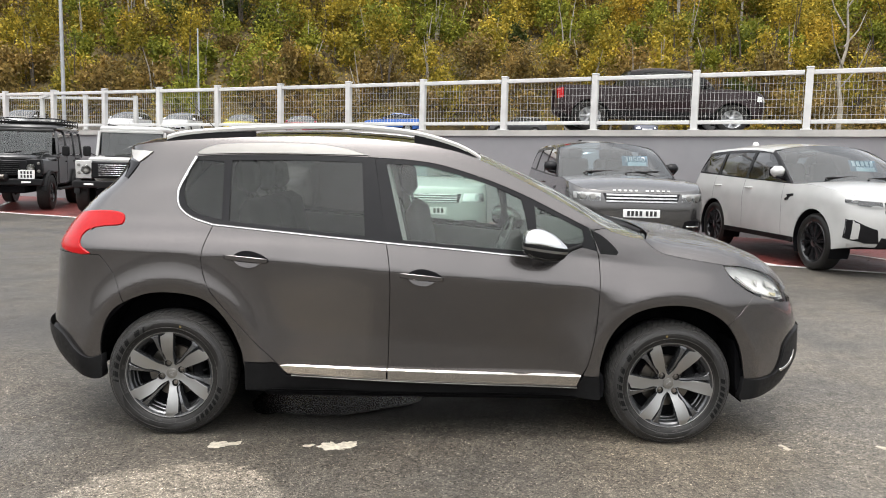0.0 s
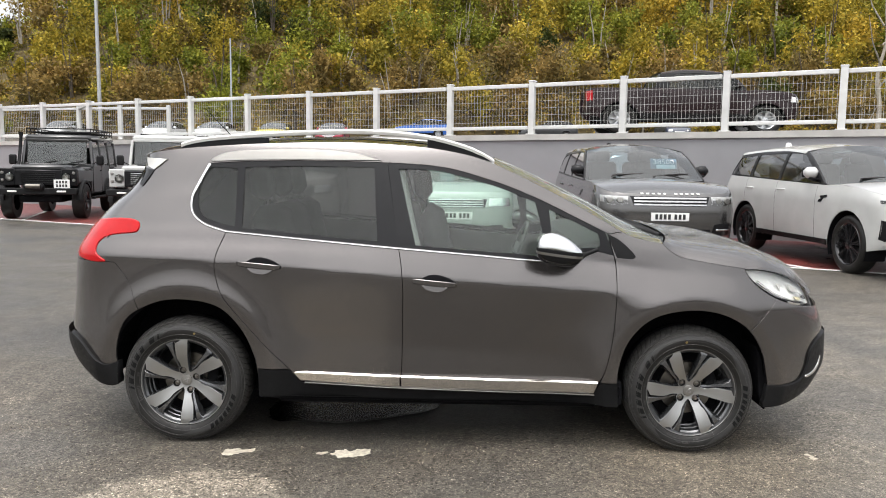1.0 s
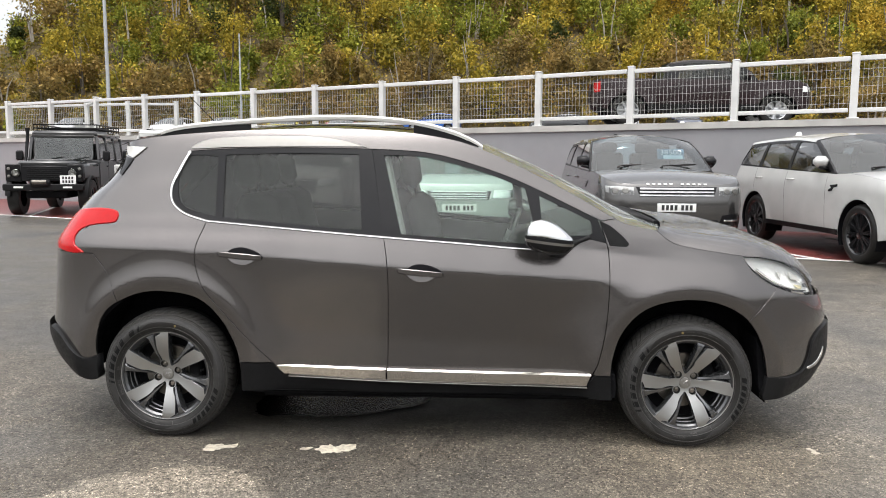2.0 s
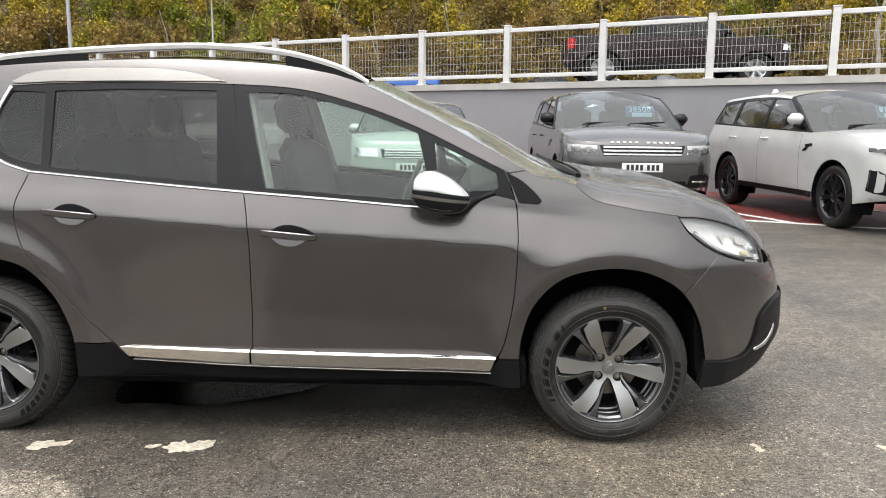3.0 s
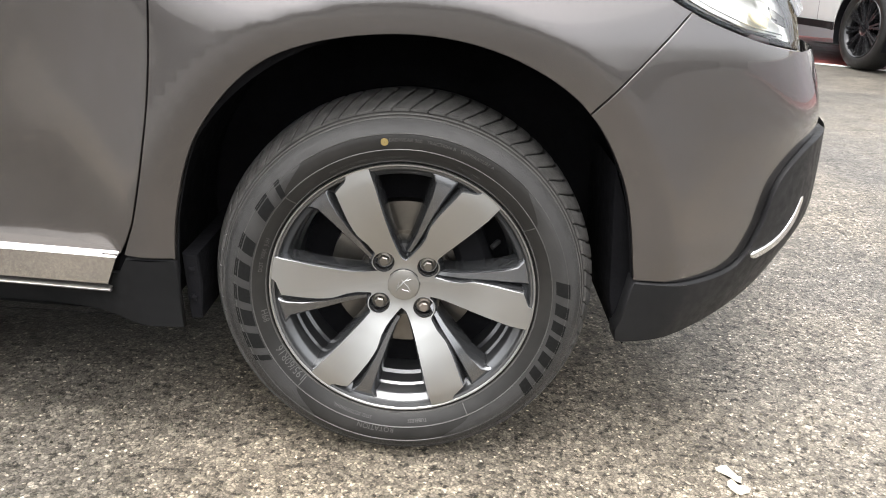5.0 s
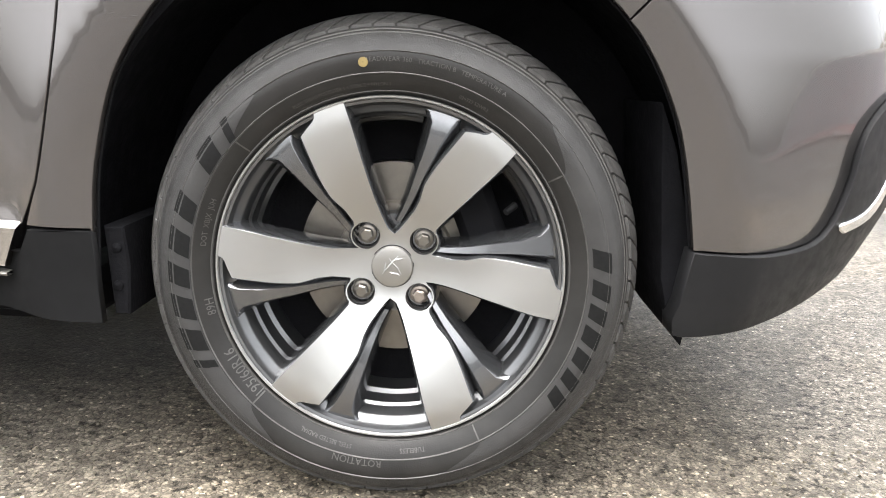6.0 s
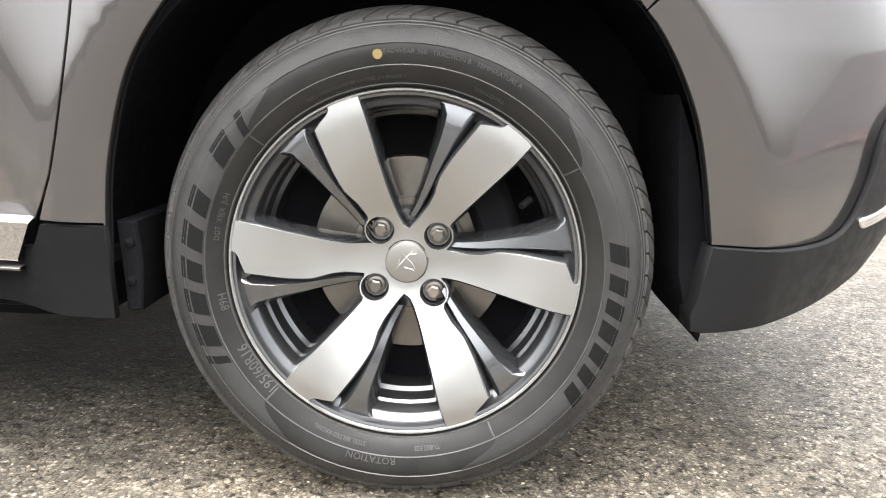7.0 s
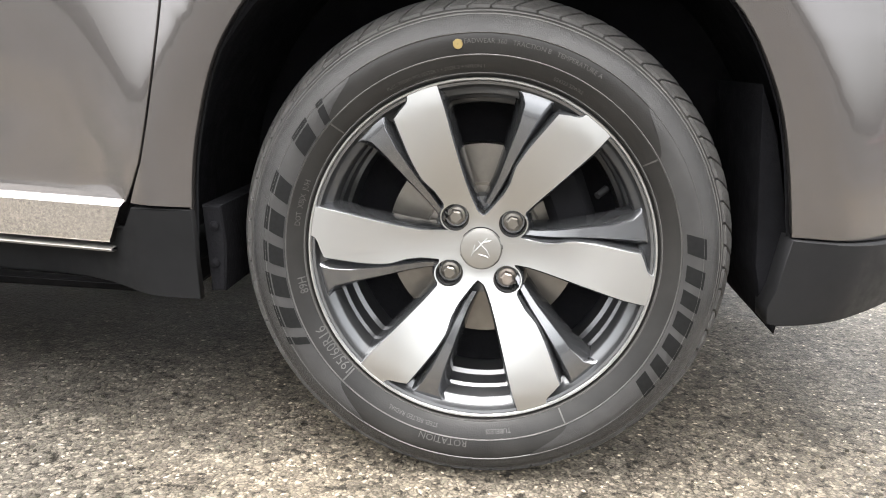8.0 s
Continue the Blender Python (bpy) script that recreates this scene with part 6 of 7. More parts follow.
def lux_face(grey):
    def face(top, fp, both_sides, nose_z, fx):
        g0 = fp("grille", [(-0.50, 0.825), (0.50, 0.825), (0.55, 0.965), (-0.55, 0.965)] if grey else rect(-0.55, 0.55, 0.82, 0.96), GLOSSBLACK, "black grille with bright bars" if grey else "gloss black grille", 0.004)
        if grey:
            for z in (0.85, 0.895, 0.94):
                fp("grille_bar", rect(-0.50, 0.50, z - 0.013, z + 0.013), GRILLE, "bright slotted bar", 0.018, g0, 0.01, 0.004)
        for s in (-1, 1):
            lampo = [(s * q, z) for q, z in ((0.57, 0.850), (0.70, 0.838), (0.82, 0.845), (0.925, 0.880), (0.925, 0.972), (0.82, 0.970), (0.70, 0.966), (0.57, 0.960))]
            if not grey:
                lampo = [(s * q, z) for q, z in ((0.57, 0.892), (0.70, 0.890), (0.82, 0.905), (0.935, 0.945), (0.935, 0.990), (0.82, 0.985), (0.70, 0.975), (0.57, 0.965))]
            base = fp("headlamp", lampo, LAMPGREY if grey else LAMPDARK, "headlamp with bright projectors" if grey else "slim smoked headlamp", 0.002)
            for q in (0.68, 0.81) if grey else ():
                c = s * q
                ringp = [(c + 0.05 * math.cos(TAU * i / 20), 0.905 + 0.045 * math.sin(TAU * i / 20)) for i in range(20)]
                fp("projector", ringp, SATIN, "", 0.010, base, 0.02, 0.012)
            fp("lens", lampo, LENS, "clear lens", 0.022, base, 0.006)
            vent = [(s * q, z) for q, z in (((0.58, 0.43), (0.70, 0.425), (0.82, 0.43), (0.88, 0.445), (0.86, 0.60), (0.80, 0.605), (0.70, 0.60), (0.62, 0.585)) if grey else ((0.58, 0.44), (0.74, 0.44), (0.88, 0.47), (0.935, 0.50), (0.935, 0.74), (0.87, 0.73), (0.74, 0.66), (0.62, 0.62)))]
            v0 = fp("bumper_vent", vent, GLOSSBLACK, "black bumper vent", 0.004)
            if grey:
                fp("vent_bar", rect(min(s * 0.66, s * 0.87), max(s * 0.66, s * 0.87), 0.49, 0.52), CHROME, "", 0.012, v0, 0.01)
        both_sides("wing_vent", [(2.21, 0.905), (2.29, 0.912), (2.33, 0.962), (2.42, 0.978), (2.41, 1.012), (2.24, 0.995), (2.27, 0.955), (2.21, 0.935)], GLOSSBLACK, "black wing vent", lift=0.006)
        fp("lower_intake", rect(-0.62, 0.62, 0.38, 0.52, 0.05), GLOSSBLACK, "black lower intake", 0.004)
        plate_on(fp, 0.685, 0.010)
        # name on the bonnet lip as plain bars
        for i in range(11):
            if i != 5:
                a = -0.385 + 0.077 * i
                fp("badge_bar", rect(a - 0.020, a + 0.020, 0.989, 1.011), RAIL if grey else PLATE, "", 0.012, g0, 0.012, 0.002)
        if grey:
            price_card(top, 2.02, 0.36, 1.42, -32, "38500")
        else:
            price_card(top, 2.02, 0.30, 1.42, -32)
        g = tube(Geo(), [(1.55, -0.42, 1.60), (1.62, -0.18, 1.625)], 0.018, 6)
        part("interior_mirror", g, SATIN, top)
        for y in (-0.55, 0.10):
            g = tube(Geo(), spline([(2.47, y, 1.215), (2.40, y + 0.05, 1.235), (2.36, y + 0.55, 1.262)], 0.1), 0.012, 6)
            part("wiper", g, PLASTIC, top, "black wiper")
        g = lathe(Geo(), [(0.0, -0.06), (0.035, -0.055), (0.045, -0.02), (0.06, 0.0)], 12)
        part("roof_aerial", g.moved(pose(-0.55, 0, 1.755, -90, 0, 0)), PLATE if not grey else PLASTIC, top)

    return face


def lux_spec(paint, grey):
    win = [
        spline([(1.02, 1.20), (1.02, 1.20), (1.95, 1.17), (2.18, 1.165), (2.18, 1.165), (1.60, 1.53), (1.50, 1.575), (1.12, 1.60), (1.05, 1.60), (1.05, 1.60)], 0.12, True),
        spline([(0.06, 1.235), (0.06, 1.235), (0.94, 1.205), (0.94, 1.205), (0.97, 1.60), (0.97, 1.60), (0.10, 1.585), (0.10, 1.585)], 0.12, True),
        spline([(-0.78, 1.275), (-0.78, 1.275), (-0.03, 1.24), (-0.03, 1.24), (0.02, 1.58), (0.02, 1.58), (-0.55, 1.535), (-0.60, 1.50)], 0.12, True),
    ]
    return dict(width=1.98, wheelbase=2.923, wheel=0.385, rim=0.275, spokes=10, rim_mat=BLACKRIM, paint=paint, sill=0.33, flare=0.004,
                section=[(0.2, 0.10), (0.35, 0.03), (0.6, 0.008), (0.9, 0.0), (1.02, 0.012), (1.16, 0.045), (1.22, 0.06), (1.60, 0.185), (1.68, 0.25), (1.8, 0.36)],
                nose=[(0.3, 3.66), (0.45, 3.76), (0.7, 3.79), (0.9, 3.77), (1.0, 3.735), (1.1, 3.62), (1.3, 3.5)],
                tail=[(0.3, -0.98), (0.5, -1.08), (0.8, -1.09), (1.1, -1.05), (1.3, -0.98), (1.6, -0.82), (1.8, -0.75)],
                belt=[(-1.01, 1.255), (-0.5, 1.235), (1.0, 1.185), (2.30, 1.145)], bonnet=[(2.30, 1.145), (2.6, 1.155), (3.1, 1.125), (3.45, 1.07), (3.68, 1.0)],
                roof=[(-0.80, 1.60), (-0.4, 1.635), (0.3, 1.668), (1.0, 1.665), (1.50, 1.625)], screen=[(1.50, 1.625), (1.8, 1.48), (2.30, 1.145)],
                roof_foot=(-0.95, 1.25), rear_screen=[(-0.82, 1.58), (-0.93, 1.42), (-1.0, 1.27)], seams=[-0.05, 0.97, 2.12], handle=1.05,
                windows=win, mirror=(1.98, 1.31, GLOSSBLACK if grey else paint), seats=(0.95, 0.05), crown=0.085, bonnet_crown=0.05, screen_bow=0.18, clad_height=0.075, face=lux_face(grey), square=(6.0, 3.6), glass=SUVGLASS)


GREYLUX = car_paint("dark_grey_metallic_paint", (0.125, 0.122, 0.120), 0.85, 0.015, 0.22)
WHITELUX = car_paint("white_paint", (0.47, 0.47, 0.455), 0, 0, 0.3)
SILVERPAINT = car_paint("pale_silver_paint", (0.42, 0.44, 0.43), 0.4, 0.05, 0.4)
vehicle("luxury_suv", "dark grey luxury off-road car with a price card behind glass", "car", lux_spec(GREYLUX, True), pose(4.141, 10.811, ground_z(4.1, 9), 0, 0, -88.7), "cars in the lower row")
vehicle("luxury_suv", "white luxury off-road car with black wheels on red paving", "car", lux_spec(WHITELUX, False), pose(7.100, 9.611, ground_z(7.1, 9), 0, 0, -84.0), "cars in the lower row")


def plain_face(lamp_z=0.75, grille_z=(0.55, 0.72), plate_z=0.55, bright=GRILLE, gw=0.5, lw=(0.5, 0.78), plate=None):
    def face(top, fp, both_sides, nose_z, fx):
        g0 = fp("grille", rect(-gw, gw, grille_z[0], grille_z[1], -0.04), GLOSSBLACK, "dark grille", 0.004)
        k = 4
        for i in range(k):
            z = grille_z[0] + (grille_z[1] - grille_z[0]) * (i + 0.5) / k
            fp("grille_bar", rect(-gw * 0.94, gw * 0.94, z - 0.009, z + 0.009), bright, "", 0.014, g0, 0.01, 0.003)
        for s in (-1, 1):
            a, b = sorted((s * lw[0], s * lw[1]))
            base = fp("headlamp", rect(a, b, lamp_z - 0.06, lamp_z + 0.07, 0.02), CHROME, "bright headlamp", 0.004)
            fp("lens", rect(a, b, lamp_z - 0.06, lamp_z + 0.07, 0.02), LENS, "", 0.014, base, 0.006)
            fp("fog_lamp", rect(min(s * 0.55, s * 0.74), max(s * 0.55, s * 0.74), 0.36, 0.46), GLOSSBLACK, "", 0.006)
        fp("lower_intake", rect(-0.5, 0.5, 0.32, 0.42), GLOSSBLACK, "", 0.004)
        plate_on(fp, plate_z, 0.012)

    return face


def suv_spec(paint):
    win = [
        spline([(0.98, 1.10), (0.98, 1.10), (1.9, 1.06), (1.9, 1.06), (1.45, 1.42), (1.02, 1.47), (1.02, 1.47)], 0.12, True),
        spline([(0.1, 1.15), (0.1, 1.15), (0.9, 1.11), (0.9, 1.11), (0.94, 1.475), (0.94, 1.475), (0.15, 1.47), (0.15, 1.47)], 0.12, True),
        spline([(-0.6, 1.21), (-0.6, 1.21), (0.02, 1.16), (0.02, 1.16), (0.07, 1.46), (0.07, 1.46), (-0.4, 1.43)], 0.12, True),
    ]
    return dict(width=1.90, wheelbase=2.68, wheel=0.355, rim=0.24, spokes=9, rim_mat=SILVERRIM, paint=paint, sill=0.30,
                section=[(0.2, 0.09), (0.35, 0.02), (0.7, 0.0), (0.95, 0.01), (1.1, 0.045), (1.5, 0.19), (1.65, 0.32)],
                nose=[(0.3, 3.42), (0.5, 3.52), (0.7, 3.52), (0.9, 3.46), (1.0, 3.40), (1.2, 3.3)],
                tail=[(0.3, -0.80), (0.5, -0.88), (0.9, -0.88), (1.2, -0.80), (1.5, -0.66), (1.65, -0.6)],
                belt=[(-0.78, 1.20), (0.5, 1.12), (2.10, 1.02)], bonnet=[(2.10, 1.02), (2.6, 1.05), (3.1, 1.01), (3.40, 0.96)],
                roof=[(-0.62, 1.49), (0.2, 1.545), (0.9, 1.54), (1.32, 1.50)], screen=[(1.32, 1.50), (1.7, 1.31), (2.10, 1.02)],
                roof_foot=(-0.72, 1.19), rear_screen=[(-0.64, 1.47), (-0.80, 1.2)], seams=[-0.02, 0.94, 2.0], handle=0.97,
                windows=win, mirror=(1.82, 1.12, paint), seats=(0.9, 0.05), crown=0.06, face=plain_face(0.80, (0.72, 0.86), 0.60, GRILLE, 0.45, (0.5, 0.86)))


def pickup_spec(paint, rim_mat=SILVERRIM, old=False):
    win = [
        spline([(1.30, 1.20), (1.30, 1.20), (2.12, 1.17), (2.12, 1.17), (1.72, 1.56), (1.34, 1.60), (1.34, 1.60)], 0.12, True),
        spline([(0.45, 1.22), (0.45, 1.22), (1.22, 1.20), (1.22, 1.20), (1.26, 1.60), (1.26, 1.60), (0.60, 1.57)], 0.12, True),
    ]
    return dict(width=1.86, wheelbase=3.22, wheel=0.385, rim=0.24, spokes=6, twin=False, rim_mat=rim_mat, paint=paint, sill=0.40, flare=0.03,
                section=[(0.2, 0.09), (0.4, 0.03), (0.8, 0.0), (1.05, 0.01), (1.2, 0.04), (1.6, 0.17), (1.78, 0.30)],
                nose=[(0.4, 4.02), (0.6, 4.08), (0.9, 4.07), (1.1, 4.0), (1.2, 3.95)],
                tail=[(0.4, -1.20), (0.7, -1.24), (1.2, -1.22), (1.7, -1.2)],
                belt=[(-1.22, 1.20), (0.2, 1.20), (2.35, 1.15)], bonnet=[(2.35, 1.15), (2.8, 1.18), (3.5, 1.15), (3.95, 1.09)],
                roof=[(0.30, 1.60), (0.7, 1.69), (1.2, 1.695), (1.62, 1.64)], screen=[(1.62, 1.64), (2.0, 1.42), (2.35, 1.15)],
                roof_foot=(0.15, 1.20), bed=0.2, rear_screen=[(0.30, 1.60), (0.18, 1.22)], seams=[0.22, 1.22, 2.22], handle=1.06,
                panels=["bed_side", "rear_door", "front_door", "front_wing"],
                windows=win, mirror=(2.12, 1.28, paint), seats=(1.25, 0.6), crown=0.06, face=plain_face(0.93, (0.74, 1.0), 0.58, GRILLE if not old else CHROME, 0.52, (0.56, 0.86)))


def old_pickup_spec(paint):
    S = pickup_spec(paint, SILVERRIM, True)
    d = 0.62
    S["windows"] = [[(x + d, z) for x, z in w] for w in S["windows"]]
    S["roof"] = [(x + d, z) for x, z in S["roof"]]
    S["screen"] = [(x + d if x < 2.3 else 2.80, z) for x, z in S["screen"]]
    S["belt"] = [(-0.72, 1.20), (0.6, 1.20), (2.80, 1.15)]
    S["bonnet"] = [(2.80, 1.15), (3.2, 1.17), (3.7, 1.13), (3.95, 1.07)]
    S["rear_screen"] = [(x + d, z) for x, z in S["rear_screen"]]
    S["seams"] = [0.84, 1.84, 2.75]
    S["roof_foot"], S["bed"], S["seats"] = (0.78, 1.20), 0.8, (1.8,)
    S["tail"] = [(0.4, -0.68), (0.7, -0.74), (1.2, -0.72), (1.7, -0.7)]
    S["mirror"] = (2.6, 1.28, paint)
    S["side_lamp"] = [(3.76, 0.86), (4.00, 0.86), (3.99, 1.0), (3.78, 1.01)]
    S["tail_lamp"] = [(-0.715, 0.86), (-0.60, 0.86), (-0.60, 1.13), (-0.715, 1.13)]
    return S


vehicle("silver_suv", "pale silver family sport utility vehicle with a dark grille", "car", suv_spec(SILVERPAINT), pose(1.037, 11.563, ground_z(1.0, 9), 0, 0, -86.3), "cars in the lower row")
vehicle("white_pickup", "white double-cab pickup truck facing out of its bay", "pickup truck", pickup_spec(WHITELUX), pose(-2.10, 13.365, ground_z(-2.1, 9), 0, 0, -84.4), "cars in the lower row")


# ---- two box-shaped off-road vehicles ----
def offroader(label, paint, rack, place, roof_paint):
    top = thing("box_offroader", label, "off-road vehicle", "cars in the lower row")
    B = lambda nm, c, s, mat, bevel=0.02, parent=top, lab="": part(nm, box(Geo(), c, s, bevel), mat, parent, lab)
    B("body", (0.55, 0, 0.87), (2.9, 1.62, 0.68), paint, 0.05)
    for s in (-1, 1):
        B("front_wing", (2.62, s * 0.66, 1.0), (1.40, 0.36, 0.36), paint, 0.05)
        # wheel-arch eyebrow
        for cx in (0.0, 2.794):
            g = lathe(Geo(), [(0.44, 0), (0.50, 0.0), (0.515, 0.02), (0.515, 0.12), (0.44, 0.12)], 18, None, radians(5), radians(175))
            g.v = [(x + cx, s * (0.895 - y), z + 0.41) for x, y, z in g.v]
            part("wheel_arch", g, PLASTIC, top, "black wheel-arch eyebrow")
        for x0, x1 in ((-0.75, -0.02), (0.05, 0.88), (0.95, 1.72)):
            g = Geo()
            prism(g, rect(x0, x1, 1.30, 1.78), 0, 0.01, 0.004)
            g.v = [(x, s * (0.80 - 0.0 - (z - 1.3) * 0.10 + 0.012 - y), z) for x, y, z in g.v]
            part("side_window", g, TINTED, top, "dark side window")
        for x0, x1 in ((0.03, 0.90), (0.93, 1.80)):
            d = B("door", ((x0 + x1) / 2, s * 0.815, 0.92), (x1 - x0, 0.02, 0.66), paint, 0.008)
            B("door_handle", (x0 + 0.12, s * 0.83, 1.12), (0.14, 0.03, 0.03), GLOSSBLACK, 0.008, d)
        B("side_step", (1.3, s * 0.84, 0.46), (1.7, 0.14, 0.05), PLASTIC, 0.015)
        mi = B("door_mirror", (1.86, s * 1.0, 1.38), (0.10, 0.17, 0.24), PLASTIC, 0.03)
        part("mirror_stalk", tube(Geo(), [(1.86, s * 0.80, 1.28), (1.86, s * 0.93, 1.34)], 0.012, 6), PLASTIC, mi)
        lampb = part("headlamp", lathe(Geo(), [(0.0, -0.03), (0.06, -0.022), (0.088, 0.0), (0.10, 0.012), (0.10, 0.05)], 24).moved(pose(3.432, s * 0.60, 0.98, 0, 0, 90)), LENS, top, "round headlamp")
        part("reflector", lathe(Geo(), [(0.0, 0.03), (0.05, 0.015), (0.09, 0.002)], 24).moved(pose(3.432, s * 0.60, 0.98, 0, 0, 90)), SATIN, lampb)
        for dz in (0.10, -0.07):
            part("indicator", lathe(Geo(), [(0.0, -0.02), (0.03, -0.015), (0.038, 0.01)], 14).moved(pose(3.40, s * 0.755, 0.98 + dz, 0, 0, 90)), SATIN, top)
    B("bonnet", (2.65, 0, 1.19), (1.38, 1.16, 0.14), paint, 0.05)
    B("bonnet_hump", (2.55, 0, 1.265), (1.0, 0.6, 0.05), paint if rack else PLASTIC, 0.02)
    B("front_panel", (3.34, 0, 0.97), (0.10, 1.02, 0.36), GLOSSBLACK, 0.02)
    for i in range(6):
        B("grille_slat", (3.40, 0, 0.86 + 0.045 * i), (0.03, 0.72, 0.018), PLASTIC if rack else GRILLE, 0.006)
    B("headlamp_panel", (3.345, -0.66, 0.98), (0.10, 0.34, 0.40), GLOSSBLACK if rack else paint, 0.02)
    B("headlamp_panel", (3.345, 0.66, 0.98), (0.10, 0.34, 0.40), GLOSSBLACK if rack else paint, 0.02)
    B("bumper", (3.46, 0, 0.66), (0.16, 1.72, 0.15), PLASTIC, 0.02, lab="black front bumper")
    for s in (-1, 1):
        B("daylight_lamp", (3.545, s * 0.52, 0.66), (0.02, 0.2, 0.04), PLATE, 0.008)
    if rack:
        w = B("winch", (3.55, -0.05, 0.76), (0.16, 0.42, 0.16), PLASTIC, 0.04)
        part("winch_drum", tube(Geo(), [(3.62, -0.2, 0.78), (3.62, 0.1, 0.78)], 0.05, 12), STEEL, w)
    pl = B("number_plate", (3.48, 0.52, 0.83), (0.02, 0.34, 0.20), PLATE, 0.004, lab="white number plate")
    for i in range(4):
        for j in (0, 1):
            B("character_bar", (3.492, 0.42 + 0.065 * i, 0.79 + 0.085 * j), (0.004, 0.04, 0.06), INK, 0.0, pl)
    # upper cabin: pillars, roof, screen
    for x, z0, z1 in ((-0.82, 1.2, 1.86), (0.015, 1.2, 1.86), (0.915, 1.2, 1.86), (1.78, 1.2, 1.86)):
        for s in (-1, 1):
            g = Geo()
            box(g, (x - (0.06 if x > 1.7 else 0), s * 0.775, (z0 + z1) / 2), (0.09, 0.07, z1 - z0), 0.01, pose(0, 0, 0, s * 5.5, -8 if x > 1.7 else 0, 0))
            part("pillar", g, paint, top)
    B("roof", (0.40, 0, 1.92), (2.62, 1.52, 0.16), roof_paint, 0.06)
    B("waist", (0.48, 0, 1.235), (2.66, 1.63, 0.09), paint, 0.02)
    g = Geo()
    prism(g, rect(-0.68, 0.68, 0, 0.56), 0, 0.012, 0.004)
    part("windscreen", g.moved(pose(1.85, 0, 1.28, 0, 0, 90) @ pose(0, 0, 0, -10, 0, 0)), SCREEN_DARK, top, "upright flat windscreen")
    B("screen_header", (1.76, 0, 1.86), (0.08, 1.44, 0.06), paint, 0.01)
    price_card(top, 1.72, 0.33, 1.48, -10)
    for y in (-0.35, 0.25):
        part("wiper", tube(Geo(), [(1.90, y, 1.29), (1.87, y + 0.35, 1.36)], 0.01, 5), PLASTIC, top)
    B("dashboard", (1.62, 0, 1.22), (0.3, 1.4, 0.1), CABIN, 0.03)
    B("chassis", (1.2, 0, 0.48), (4.2, 0.9, 0.16), DARK, 0.03)
    for sy in (-0.4, 0.4):
        g = Geo()
        box(g, (0.75, sy, 1.30), (0.13, 0.46, 0.5), 0.05)
        box(g, (0.72, sy, 1.62), (0.09, 0.26, 0.16), 0.04)
        part("seat", g, SEAT, top, smooth=70)
    if rack:
        g = Geo()
        for z in (2.06, 2.15):
            tube(g, [(-0.8, -0.74, z), (1.6, -0.74, z), (1.6, 0.74, z), (-0.8, 0.74, z), (-0.8, -0.74, z)], 0.016, 6)
        for i in range(9):
            x = -0.8 + 0.3 * i
            tube(g, [(x, -0.74, 2.06), (x, 0.74, 2.06)], 0.012, 6)
            for s in (-1, 1):
                tube(g, [(x, s * 0.74, 2.0), (x, s * 0.74, 2.15)], 0.012, 6)
        part("roof_rack", g, PLASTIC, top, "black tubular roof rack")
        part("snorkel", tube(Geo(), [(2.1, -0.84, 1.15), (1.85, -0.86, 1.35), (1.72, -0.84, 1.9), (1.72, -0.84, 2.05)], [0.04, 0.04, 0.04, 0.055], 8), PLASTIC, top, "black raised air intake")
    else:
        part("roof_rails", tube(Geo(), [(-0.8, -0.72, 2.04), (1.0, -0.72, 2.04)], 0.02, 6), PLASTIC, top)
    w0 = simple_wheel(top, 0.41, 0.22, 5, BLACKRIM, 0.27, False)
    w0.matrix_basis = pose(2.794, -0.90, 0.41)
    copy_thing(w0, pose(0, -0.90, 0.41, 0, 17, 0))
    copy_thing(w0, pose(2.794, 0.90, 0.41, 0, 9, 180))
    copy_thing(w0, pose(0, 0.90, 0.41, 0, 31, 180))
    top.matrix_basis = place
    return top


BLACKPAINT = car_paint("black_paint", (0.012, 0.012, 0.013), 0, 0, 0.4)
offroader("black box-shaped off-road vehicle with a roof rack and winch", BLACKPAINT, True, pose(-9.069, 17.195, ground_z(-9.1, 9), 0, 0, -77.4), BLACKPAINT)
offroader("white box-shaped off-road vehicle with a black bonnet hump", WHITELUX, False, pose(-6.185, 16.982, ground_z(-6.2, 9), 0, 0, -81.9), WHITELUX)

# ---- red parking bays with white lines ----
g = Geo()
for x in np.linspace(-40, 40, 41):
    g.v += [(x, 9.73 - 0.455 * x + 0.06, 0.004 + ground_z(x, 9)), (x, fence_y(x) - 0.05, 0.004 + ground_z(x, 9))]
for i in range(40):
    g.f.append((i * 2, i * 2 + 2, i * 2 + 3, i * 2 + 1))
tagged(part("paving_red", g, REDGROUND), "damp red-painted parking bays along the wall", "pavement", kind="structure")
g = Geo()
for i in range(20):
    x0 = -40 + 4 * i
    box(g, (x0 + 2, 9.73 - 0.455 * (x0 + 2), 0.008 + ground_z(x0 + 2, 9)), (4.39, 0.09, 0.006), 0, pose(0, 0, 0, 0, -0.126, math.degrees(math.atan(-0.455))))
for i in range(-8, 9):
    x0 = 6.15 + 2.95 * i
    y0 = 9.73 - 0.455 * x0
    box(g, (x0 - 0.80, y0 + 2.2, 0.011 + ground_z(x0, 9)), (0.09, 4.6, 0.004), 0, pose(0, 0, 0, 0, 0, 20))
tagged(part("bay_lines", g, LINE, smooth=0), "white painted parking bay lines", "road marking", kind="structure")

